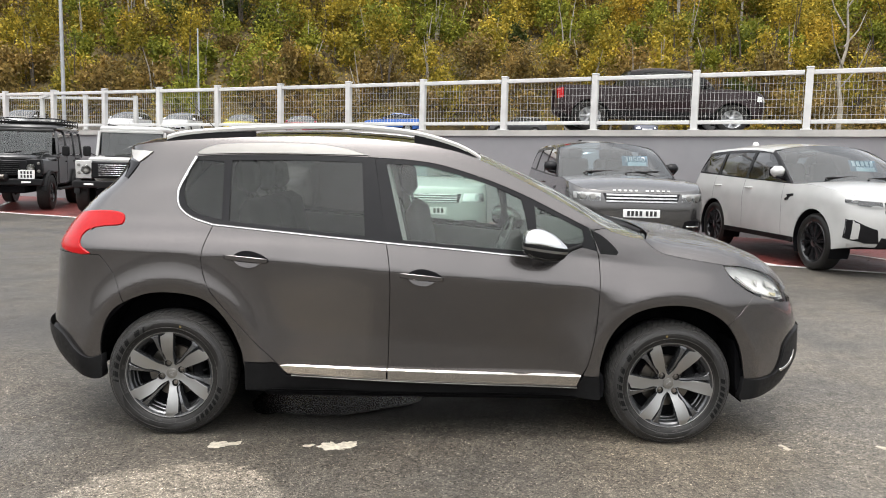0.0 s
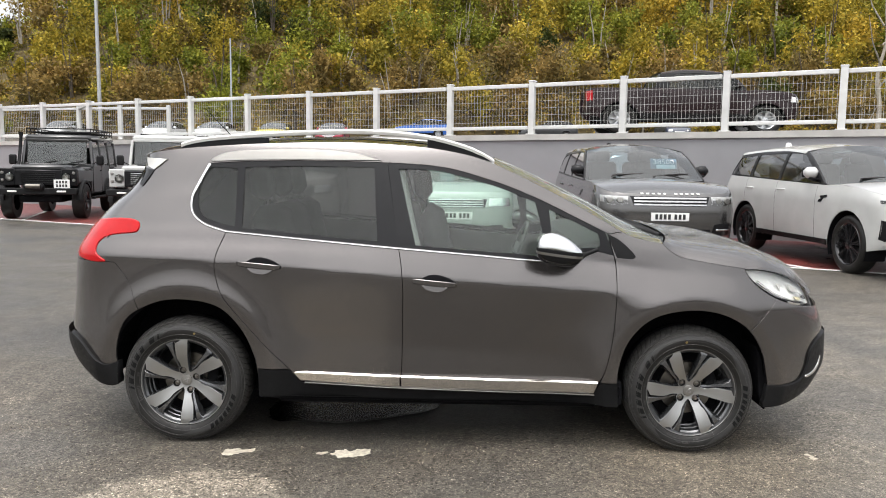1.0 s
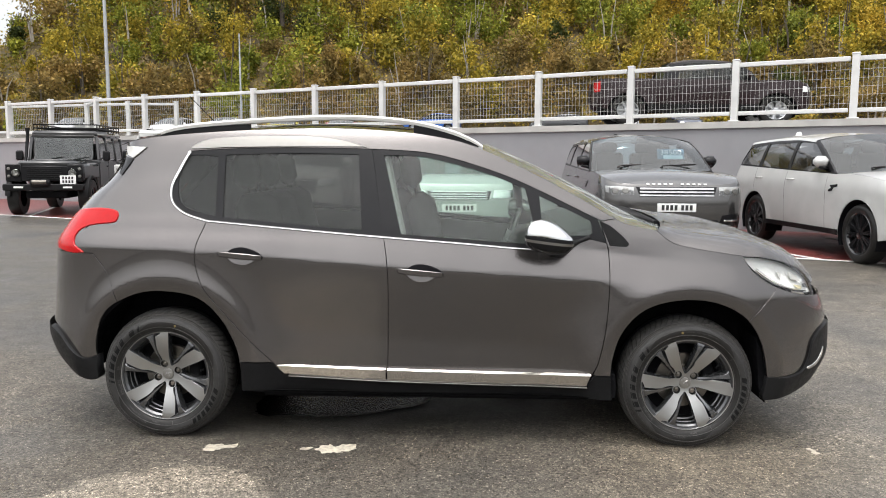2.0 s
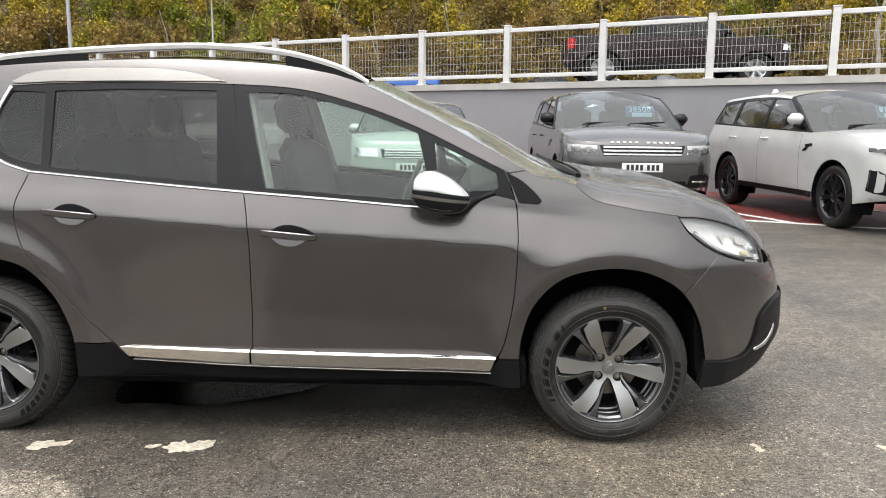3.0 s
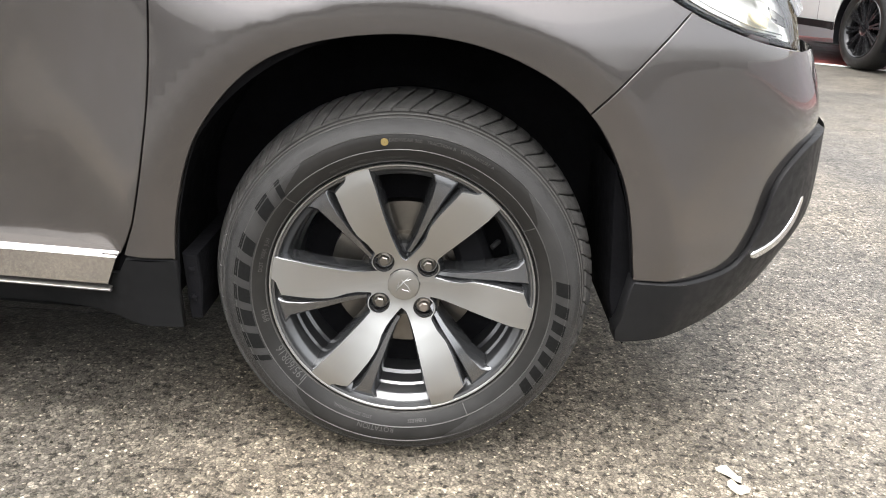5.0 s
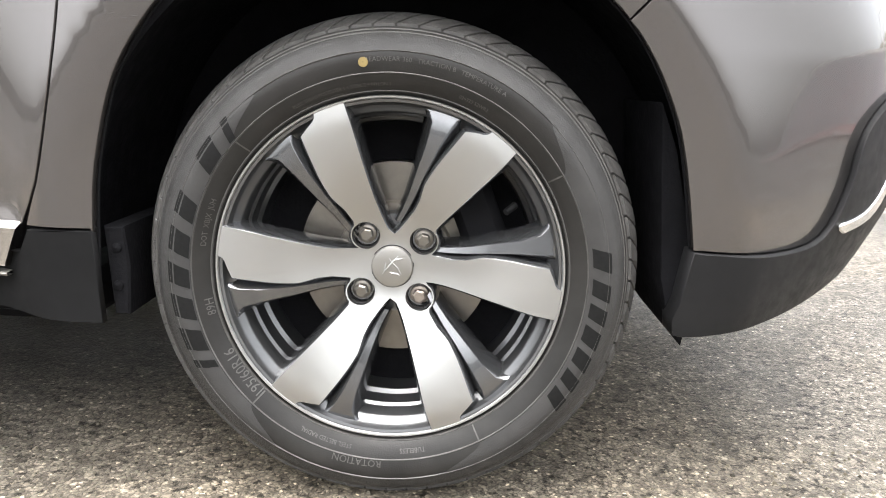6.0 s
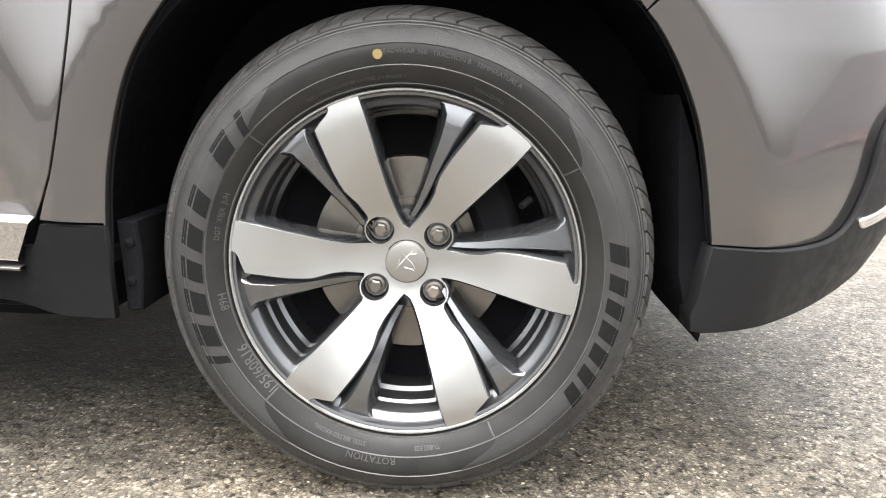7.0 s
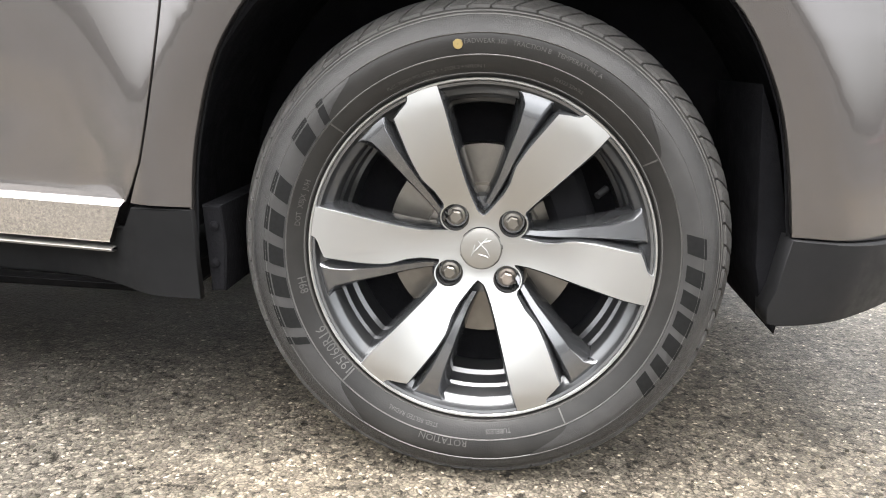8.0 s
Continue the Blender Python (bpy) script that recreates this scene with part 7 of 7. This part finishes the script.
# ---- marks on the asphalt ----
def patch(name, outline, z, material, label, category, rag=0.022):
    g = Geo()
    n = len(outline)
    pts = [(x + rag * noise.noise((x * 41, y * 41, 1.0)), y + rag * noise.noise((x * 41, y * 41, 7.0))) for x, y in outline]
    cx, cy = sum(p[0] for p in pts) / n, sum(p[1] for p in pts) / n
    g.v = [(cx, cy, z)] + [(x, y, z) for x, y in pts]
    g.f = [(0, i + 1, (i + 1) % n + 1) for i in range(n)]
    return tagged(part(name, g, material, smooth=0), label, category, kind="structure")


patch("paint_mark", spline([(0.235, -0.150), (0.29, -0.118), (0.345, -0.125), (0.388, -0.108), (0.375, -0.155), (0.32, -0.175), (0.27, -0.215), (0.24, -0.195)], 0.015, True), 0.004, CREAM, "worn white paint mark on the asphalt", "road marking")
patch("paint_mark", spline([(0.76, -0.150), (0.80, -0.112), (0.83, -0.090), (0.85, -0.112), (0.90, -0.088), (0.955, -0.078), (0.945, -0.165), (0.90, -0.190), (0.82, -0.200), (0.78, -0.180)], 0.012, True), 0.004, CREAM, "worn ragged white paint mark", "road marking")
patch("paint_mark", spline([(0.690, -0.150), (0.72, -0.128), (0.745, -0.140), (0.73, -0.168), (0.70, -0.165)], 0.01, True), 0.004, CREAM, "small worn white paint fleck", "road marking")
patch("paint_mark", spline([(3.118, -0.005), (3.134, -0.005), (3.156, -0.075), (3.142, -0.088), (3.128, -0.055)], 0.01, True), 0.004, CREAM, "small white paint fleck on asphalt", "road marking")
patch("paint_mark", spline([(3.63, 0.012), (3.67, 0.0), (3.72, -0.055), (3.68, -0.068), (3.64, -0.03)], 0.01, True), 0.004, CREAM, "small white paint fleck on asphalt", "road marking")
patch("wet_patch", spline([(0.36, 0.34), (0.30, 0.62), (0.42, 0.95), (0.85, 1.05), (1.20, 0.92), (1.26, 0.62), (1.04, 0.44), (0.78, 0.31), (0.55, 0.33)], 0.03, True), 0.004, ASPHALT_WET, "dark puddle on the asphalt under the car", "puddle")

# ---- upper yard: vehicles, lamp posts, second fence ----
MAROON = car_paint("dark_maroon_paint", (0.016, 0.007, 0.008), 0.0, 0, 0.3, 0.28, 0.2)
vehicle("old_pickup", "dark maroon full-size pickup truck with bright wheels", "pickup truck", old_pickup_spec(MAROON), pose(5.369, 17.75, 2.304, 0, 0, -0.33) @ Matrix.Diagonal((1.158, 1, 0.97, 1)))


def hatch_spec(paint):
    win = [
        spline([(0.95, 0.98), (0.95, 0.98), (1.95, 0.95), (1.95, 0.95), (1.35, 1.28), (0.99, 1.32), (0.99, 1.32)], 0.15, True),
        spline([(-0.05, 1.01), (-0.05, 1.01), (0.88, 0.985), (0.88, 0.985), (0.92, 1.32), (0.92, 1.32), (0.3, 1.30)], 0.15, True),
    ]
    return dict(width=1.76, wheelbase=2.62, wheel=0.315, rim=0.21, spokes=7, twin=False, rim_mat=SILVERRIM, paint=paint, sill=0.22,
                section=[(0.2, 0.06), (0.4, 0.01), (0.7, 0.0), (0.9, 0.02), (1.0, 0.05), (1.35, 0.20), (1.5, 0.34)],
                nose=[(0.25, 3.38), (0.45, 3.45), (0.6, 3.42), (0.75, 3.34), (1.0, 3.2)],
                tail=[(0.25, -0.85), (0.5, -0.92), (0.9, -0.88), (1.1, -0.8), (1.4, -0.6)],
                belt=[(-0.86, 1.0), (0.5, 0.97), (2.10, 0.92)], bonnet=[(2.10, 0.92), (2.6, 0.90), (3.1, 0.82), (3.33, 0.74)],
                roof=[(-0.25, 1.30), (0.4, 1.38), (0.9, 1.385), (1.25, 1.345)], screen=[(1.25, 1.345), (1.65, 1.18), (2.10, 0.92)],
                roof_foot=(-0.75, 1.0), rear_screen=[(-0.25, 1.29), (-0.70, 1.02)], seams=[0.0, 0.92, 1.98], handle=0.85,
                windows=win, mirror=(1.8, 1.0, paint), seats=(0.9,), crown=0.05, face=plain_face(0.64, (0.50, 0.60), 0.42, CHROME, 0.4, (0.46, 0.76)))


def upper_z(y):
    return 1.98 + (y - 17) * 0.0117 if y < 47 else 2.33 + (y - 47) * 0.091


for label, color, x, y, heading in (
    ("bright blue family car seen from the side", (0.02, 0.11, 0.42), -0.95, 56.0, 178),
    ("black estate car behind the mesh", (0.015, 0.016, 0.018), 8.4, 54.0, 176),
    ("red small car facing the yard", (0.35, 0.02, 0.04), -7.3, 47.0, -88),
    ("yellow small car facing the yard", (0.48, 0.40, 0.03), -11.0, 47.0, -88),
    ("white car facing the yard", (0.75, 0.76, 0.76), -14.7, 46.5, -88),
    ("white car with a dark screen", (0.72, 0.73, 0.74), -18.0, 46.5, -88),
    ("silver car at the end of the row", (0.45, 0.46, 0.47), -24.5, 46.5, -86),
    ("silver car behind the pickup truck", (0.5, 0.5, 0.51), 11.5, 54.0, -90),
    ("dark blue car behind the pickup truck", (0.02, 0.03, 0.06), 15.8, 54.0, -90),
):
    vehicle("parked_car", label, "car", hatch_spec(car_paint("paint", color)), UPPER @ pose(x, y, upper_z(y), 0, 0, heading), "cars in the upper yard")

GALV = simple("galvanised_steel", (0.42, 0.43, 0.44), 0.5, 0.5, 0.1, 4)
for x, y, h, r, label in ((-15.27, 31.0, 9.5, 0.09, "tall grey steel lamp post"), (-14.42, 48.0, 6.9, 0.07, "thin grey steel post")):
    post = thing("lamp_post", label, "lamp post")
    z0 = upper_z(y) if y < 62 else 3.4
    part("pole", tube(Geo(), [(0, 0, -0.1), (0, 0, h * 0.5), (0, 0, h)], [r, r * 0.85, r * 0.65], 12), GALV, post)
    part("base_plate", box(Geo(), (0, 0, 0.02), (0.4, 0.4, 0.04), 0.01), GALV, post)
    post.matrix_basis = UPPER @ pose(x, y, z0)

BACK = pose(-0.045, 0.151, 0.107, 0, -0.206, -0.484)
back = thing("fence_back", "white-painted post and rail fence behind the corner", "fence", kind="structure")
for run in ([(-10.4, 20.6), (-12.35, 23.5), (-15.8, 24.6), (-19.4, 25.6), (-23, 26.6)], [(-12.35, 23.5), (-10.69, 23.1), (-8.99, 23.1)]):
    for x, y in run[1:]:
        part("post", post_me, WHITEPAINT, back).matrix_basis = BACK @ pose(x, y, 2.02)
    for (x, y), (x2, y2) in zip(run, run[1:]):
        d, a = math.hypot(x2 - x, y2 - y), math.degrees(math.atan2(y2 - y, x2 - x))
        for z in (3.145, 2.235):
            part("rail", box(Geo(), (0, 0, z), (d - 0.14, 0.07, 0.08), 0.01).moved(BACK @ pose((x + x2) / 2, (y + y2) / 2, 0, 0, 0, a)), WHITEPAINT, back)

# ---- wooded hillside ----
def hill_z(x, y):
    s = max(0.0, y - 60)
    crest = 25 - 17 / (1 + math.exp((x + 43) / 3.5))
    z = 3.0 + 1.2 * min(s / 3, 1) + s * 0.62
    z = z if z < crest * 0.8 else crest * 0.8 + (crest * 0.25) * (1 - math.exp(-(z - crest * 0.8) / (crest * 0.25)))
    return z + 0.8 * noise.noise((x * 0.08, y * 0.08, 0)) * min(1, s / 5)


SOIL = simple("leaf_litter", (0.085, 0.062, 0.022), 0.95, 0, 0.5, 0.6, 0.5, 6)
g = Geo()
hx, hy = np.linspace(-190, 190, 96), np.linspace(58, 170, 50)
for y in hy:
    for x in hx:
        g.v.append((x, y, hill_z(x, y) if y > 59 else 2.6))
for j in range(len(hy) - 1):
    for i in range(len(hx) - 1):
        a = j * len(hx) + i
        g.f.append((a, a + 1, a + len(hx) + 1, a + len(hx)))
g.moved(UPPER)
tagged(part("hillside", g, SOIL), "steep earth bank covered in leaf litter", "hillside", kind="structure")


def leaf_mat(name, colors, scale=0.25):
    m, t, p = nodes(name)
    info = t.nodes.new("ShaderNodeNewGeometry")
    r = ramp(t, info.outputs["Random Per Island"], [(i / (len(colors) - 1), c) for i, c in enumerate(colors)])
    n = noise_tex(t, scale, 3)
    r2 = ramp(t, n.outputs["Fac"], [(0.3, (0.55, 0.6, 0.55)), (0.7, (1.35, 1.25, 1.1))])
    mul = t.nodes.new("ShaderNodeMix")
    mul.data_type, mul.blend_type = "RGBA", "MULTIPLY"
    mul.inputs[0].default_value = 1.0
    t.links.new(r.outputs[0], mul.inputs[6])
    t.links.new(r2.outputs[0], mul.inputs[7])
    t.links.new(mul.outputs[2], p.inputs["Base Color"])
    p.inputs["Roughness"].default_value = 0.75
    p.inputs["Specular IOR Level"].default_value = 0.25
    tr = t.nodes.new("ShaderNodeBsdfTranslucent")
    t.links.new(mul.outputs[2], tr.inputs[0])
    mix = t.nodes.new("ShaderNodeMixShader")
    mix.inputs[0].default_value = 0.25
    t.links.new(p.outputs[0], mix.inputs[1])
    t.links.new(tr.outputs[0], mix.inputs[2])
    t.links.new(mix.outputs[0], t.nodes["Material Output"].inputs[0])
    return m


rng = np.random.default_rng(7)


def leaf_cloud(centres, radii, counts, size):
    """Many small leaf blades gathered in uneven clumps round each centre; arrays of vertices, four a blade."""
    out = []
    for c, r, n in zip(centres, radii, counts):
        k = 11
        d = rng.normal(size=(k, 3))
        d /= np.linalg.norm(d, axis=1)[:, None]
        clumps = d * (rng.random((k, 1)) ** 0.4) * np.array(r) * 0.85
        clumps[:, 2] += r[2] * 0.1
        pick = rng.integers(0, k, n)
        off = rng.normal(size=(n, 3)) * np.array(r) * 0.22
        p = np.array(c) + clumps[pick] + off
        a, b = rng.normal(size=(n, 3)), rng.normal(size=(n, 3))
        a /= np.linalg.norm(a, axis=1)[:, None]
        b -= a * (a * b).sum(1)[:, None]
        b /= np.linalg.norm(b, axis=1)[:, None]
        s = size * (0.6 + 0.8 * rng.random((n, 1)))
        out.append(np.stack([p - a * s, p + b * s * 0.55, p + a * s, p - b * s * 0.55], 1))
    return np.concatenate(out).reshape(-1, 3)


def blades(name, verts, material):
    n = len(verts) // 4
    me = bpy.data.meshes.new(name)
    me.vertices.add(n * 4)
    me.vertices.foreach_set("co", verts.astype(np.float32).ravel())
    me.loops.add(n * 4)
    me.loops.foreach_set("vertex_index", np.arange(n * 4, dtype=np.int32))
    me.polygons.add(n)
    me.polygons.foreach_set("loop_start", np.arange(n, dtype=np.int32) * 4)
    me.update()
    me.validate()
    me.materials.append(material)
    return me


SPECIES = {
    "green": ([(0.095, 0.112, 0.016), (0.200, 0.226, 0.029), (0.330, 0.330, 0.045)], 0.38),
    "olive": ([(0.150, 0.136, 0.019), (0.330, 0.272, 0.036), (0.500, 0.380, 0.054)], 0.24),
    "yellow": ([(0.201, 0.161, 0.022), (0.404, 0.293, 0.039), (0.573, 0.395, 0.055)], 0.12),
    "russet": ([(0.185, 0.088, 0.020), (0.404, 0.161, 0.027), (0.573, 0.248, 0.039)], 0.06),
    "brown": ([(0.105, 0.076, 0.025), (0.210, 0.152, 0.050), (0.330, 0.230, 0.080)], 0.16),
    "dark": ([(0.021, 0.032, 0.009), (0.051, 0.066, 0.015), (0.084, 0.102, 0.022)], 0.07),
}
stands = {k: ([], [], []) for k in SPECIES}
trunks, pale = Geo(), Geo()
keys, weights = list(SPECIES), [v[1] for v in SPECIES.values()]
weights = np.array(weights) / sum(weights)
for row in range(15):
    y0 = 61 + row * 3.1
    half = 0.66 * (y0 + 6) + 6
    for x in np.arange(-half, half, 3.3 + 0.05 * row):
        xx, yy = x + rng.uniform(-1.3, 1.3), y0 + rng.uniform(-1.2, 1.2)
        patch = 0.5 + 0.5 * noise.noise((xx * 0.06, yy * 0.06, 3.3))
        kind = keys[int(rng.choice(len(keys), p=weights))]
        if row < 4 and rng.random() < 0.55:
            kind = "green" if patch > 0.45 else "olive"
        if row < 2 and rng.random() < 0.6:
            kind = "brown"
        if kind == "russet" and row < 7:
            kind = "olive"
        h = rng.uniform(1.3, 2.6) if row < 5 else rng.uniform(1.8, 4.2)
        if xx / (yy + 3.9) < -0.555:
            h *= 0.45
        w = h * rng.uniform(0.65, 0.95)
        z = hill_z(xx, yy)
        lift = h * rng.uniform(0.75, 1.1)
        stands[kind][0].append((xx, yy, z + lift))
        stands[kind][1].append((w, w, h))
        stands[kind][2].append(int(900 * (0.7 + 0.3 * h)))
        if rng.random() < 0.6:
            bag = pale if rng.random() < 0.45 else trunks
            for _ in range(rng.integers(1, 4)):
                lx, ly = rng.uniform(-0.5, 0.5, 2)
                hh = h * rng.uniform(1.3, 2.4)
                tube(bag, [(xx + lx * 0.5, yy + ly * 0.5 - w * 0.5, z - 0.2), (xx + lx, yy + ly - w * 0.5, z + hh * 0.5), (xx + lx * 2.2, yy + ly * 2 - w * 0.5, z + hh)], [0.09, 0.06, 0.02], 5, False)
for kind, (c, r, n) in stands.items():
    mat = leaf_mat("leaves_" + kind, SPECIES[kind][0])
    ob = new("woodland_" + kind, blades("foliage", leaf_cloud(c, r, n, 0.155), mat))
    ob.matrix_basis = UPPER
    tagged(ob, "mixed autumn shrubs and saplings with " + {"green": "green", "olive": "olive", "yellow": "yellowing", "russet": "russet orange", "brown": "brown", "dark": "dark green"}[kind] + " leaves", "woodland", kind="stuff")
cover = []
for _ in range(5200):
    yy = 60.5 + 48 * rng.random() ** 1.2
    xx = rng.uniform(-0.68, 0.68) * (yy + 8)
    cover.append((xx, yy, hill_z(xx, yy) + 0.35))
ob = new("undergrowth", blades("undergrowth", leaf_cloud(cover, [(1.1, 1.1, 0.55)] * len(cover), [36] * len(cover), 0.13), leaf_mat("undergrowth_leaves", [(0.10, 0.086, 0.017), (0.21, 0.19, 0.030), (0.33, 0.205, 0.045), (0.38, 0.31, 0.055)], 0.12)))
ob.matrix_basis = UPPER
tagged(ob, "low brambles and ground cover over the bank", "undergrowth", kind="stuff")
BARK = simple("dark_bark", (0.075, 0.06, 0.045), 0.9, 0, 0.3, 3, 0.5, 20)
PALEBARK = simple("pale_bark", (0.30, 0.27, 0.22), 0.85, 0, 0.3, 3, 0.4, 20)
trunks.moved(UPPER)
pale.moved(UPPER)
tagged(part("sapling_stems", trunks, BARK), "dark thin stems among the shrubs", "stems", kind="stuff")
tagged(part("sapling_stems", pale, PALEBARK), "pale bare birch stems among the shrubs", "stems", kind="stuff")

g = tube(Geo(), spline([(0, 0, -0.3), (0.15, 0, 2.5), (-0.1, 0.1, 5.0), (0.35, 0, 7.5), (0.2, 0.1, 10.5), (0.6, 0, 13)], 0.8), [0.20 - 0.0085 * i for i in range(len(spline([(0, 0, -0.3), (0.15, 0, 2.5), (-0.1, 0.1, 5.0), (0.35, 0, 7.5), (0.2, 0.1, 10.5), (0.6, 0, 13)], 0.8)))], 10)
for z0, dx, dy, ln in ((4.2, 0.8, -0.3, 2.6), (5.6, -0.7, -0.4, 3.0), (7.2, 0.9, 0.1, 2.4), (8.6, -0.6, 0.2, 2.8), (10.0, 0.5, -0.4, 2.2)):
    tube(g, [(0.1, 0, z0), (0.1 + dx * ln * 0.5, dy * ln * 0.5, z0 + ln * 0.55), (0.1 + dx * ln * 0.8, dy * ln * 0.9, z0 + ln * 1.2)], [0.07, 0.045, 0.015], 6)
bare = thing("tree", "pale bare tree with thin limbs on the bank", "tree")
part("trunk", g, PALEBARK, bare, "", 60)
bare.matrix_basis = UPPER @ pose(32.2, 57.0, 3.15)

# ---- unseen wall and hill behind the viewpoint, added to darken reflections ----
BACKDROP = simple("render_wall", (0.085, 0.08, 0.072), 0.85, 0, 0.12, 0.5, 0.1, 40)
g = Geo()
box(g, (0, -24, 1.1), (140, 0.4, 2.2), 0.05)
tagged(part("wall_south", g, BACKDROP), "plain dark building wall closing the yard", "wall", kind="structure")

# unseen hillside, added so that low reflections in the paintwork turn dark
g = Geo()
for i in range(41):
    x = -300 + 15 * i
    for y, z in ((-90, -0.5), (-110, 4), (-135, 8), (-160, 11 + 3 * noise.noise((x * 0.03, 0, 5))), (-198, 12)):
        g.v.append((x, y + 3 * noise.noise((x * 0.05, y, 2)), z))
for i in range(40):
    for j in range(4):
        a = i * 5 + j
        g.f.append((a, a + 1, a + 6, a + 5))
tagged(part("hillside_far", g, simple("far_woods", (0.05, 0.05, 0.02), 0.95, 0, 0.4, 0.2, 0.5, 2)), "wooded hillside across the valley", "hillside", kind="structure")

# ---- loose grit on the asphalt ----
def grit_field(x0, x1, y0, y1, count):
    g = Geo()
    for _ in range(count):
        x, y = rng.uniform(x0, x1), rng.uniform(y0, y1)
        if noise.noise((x * 3, y * 3, 9)) < rng.uniform(-0.5, 0.5):
            continue
        s = 0.0012 + 0.0034 * rng.random() ** 2.5
        a = rng.uniform(0, TAU)
        k = len(g.v)
        h = s * rng.uniform(0.5, 0.9)
        for i in range(5):
            b = a + TAU * i / 5 + rng.uniform(-0.3, 0.3)
            r = s * rng.uniform(0.75, 1.2)
            g.v.append((x + r * math.cos(b), y + r * 0.8 * math.sin(b), -0.001))
            g.v.append((x + r * 0.6 * math.cos(b), y + r * 0.5 * math.sin(b), h))
        for i in range(5):
            j = (i + 1) % 5
            g.f.append((k + 2 * i, k + 2 * j, k + 2 * j + 1, k + 2 * i + 1))
        g.f.append(tuple(k + 2 * i + 1 for i in range(5)))
    return g


GRIT = leaf_mat("asphalt_grit", [(0.05, 0.047, 0.042), (0.13, 0.12, 0.105), (0.15, 0.138, 0.12), (0.22, 0.205, 0.18)], 1.2)
tagged(part("grit", grit_field(-1.6, 4.2, -1.7, 0.2, 34000), GRIT, smooth=0), "loose grit and small chippings on the asphalt", "grit", kind="stuff")
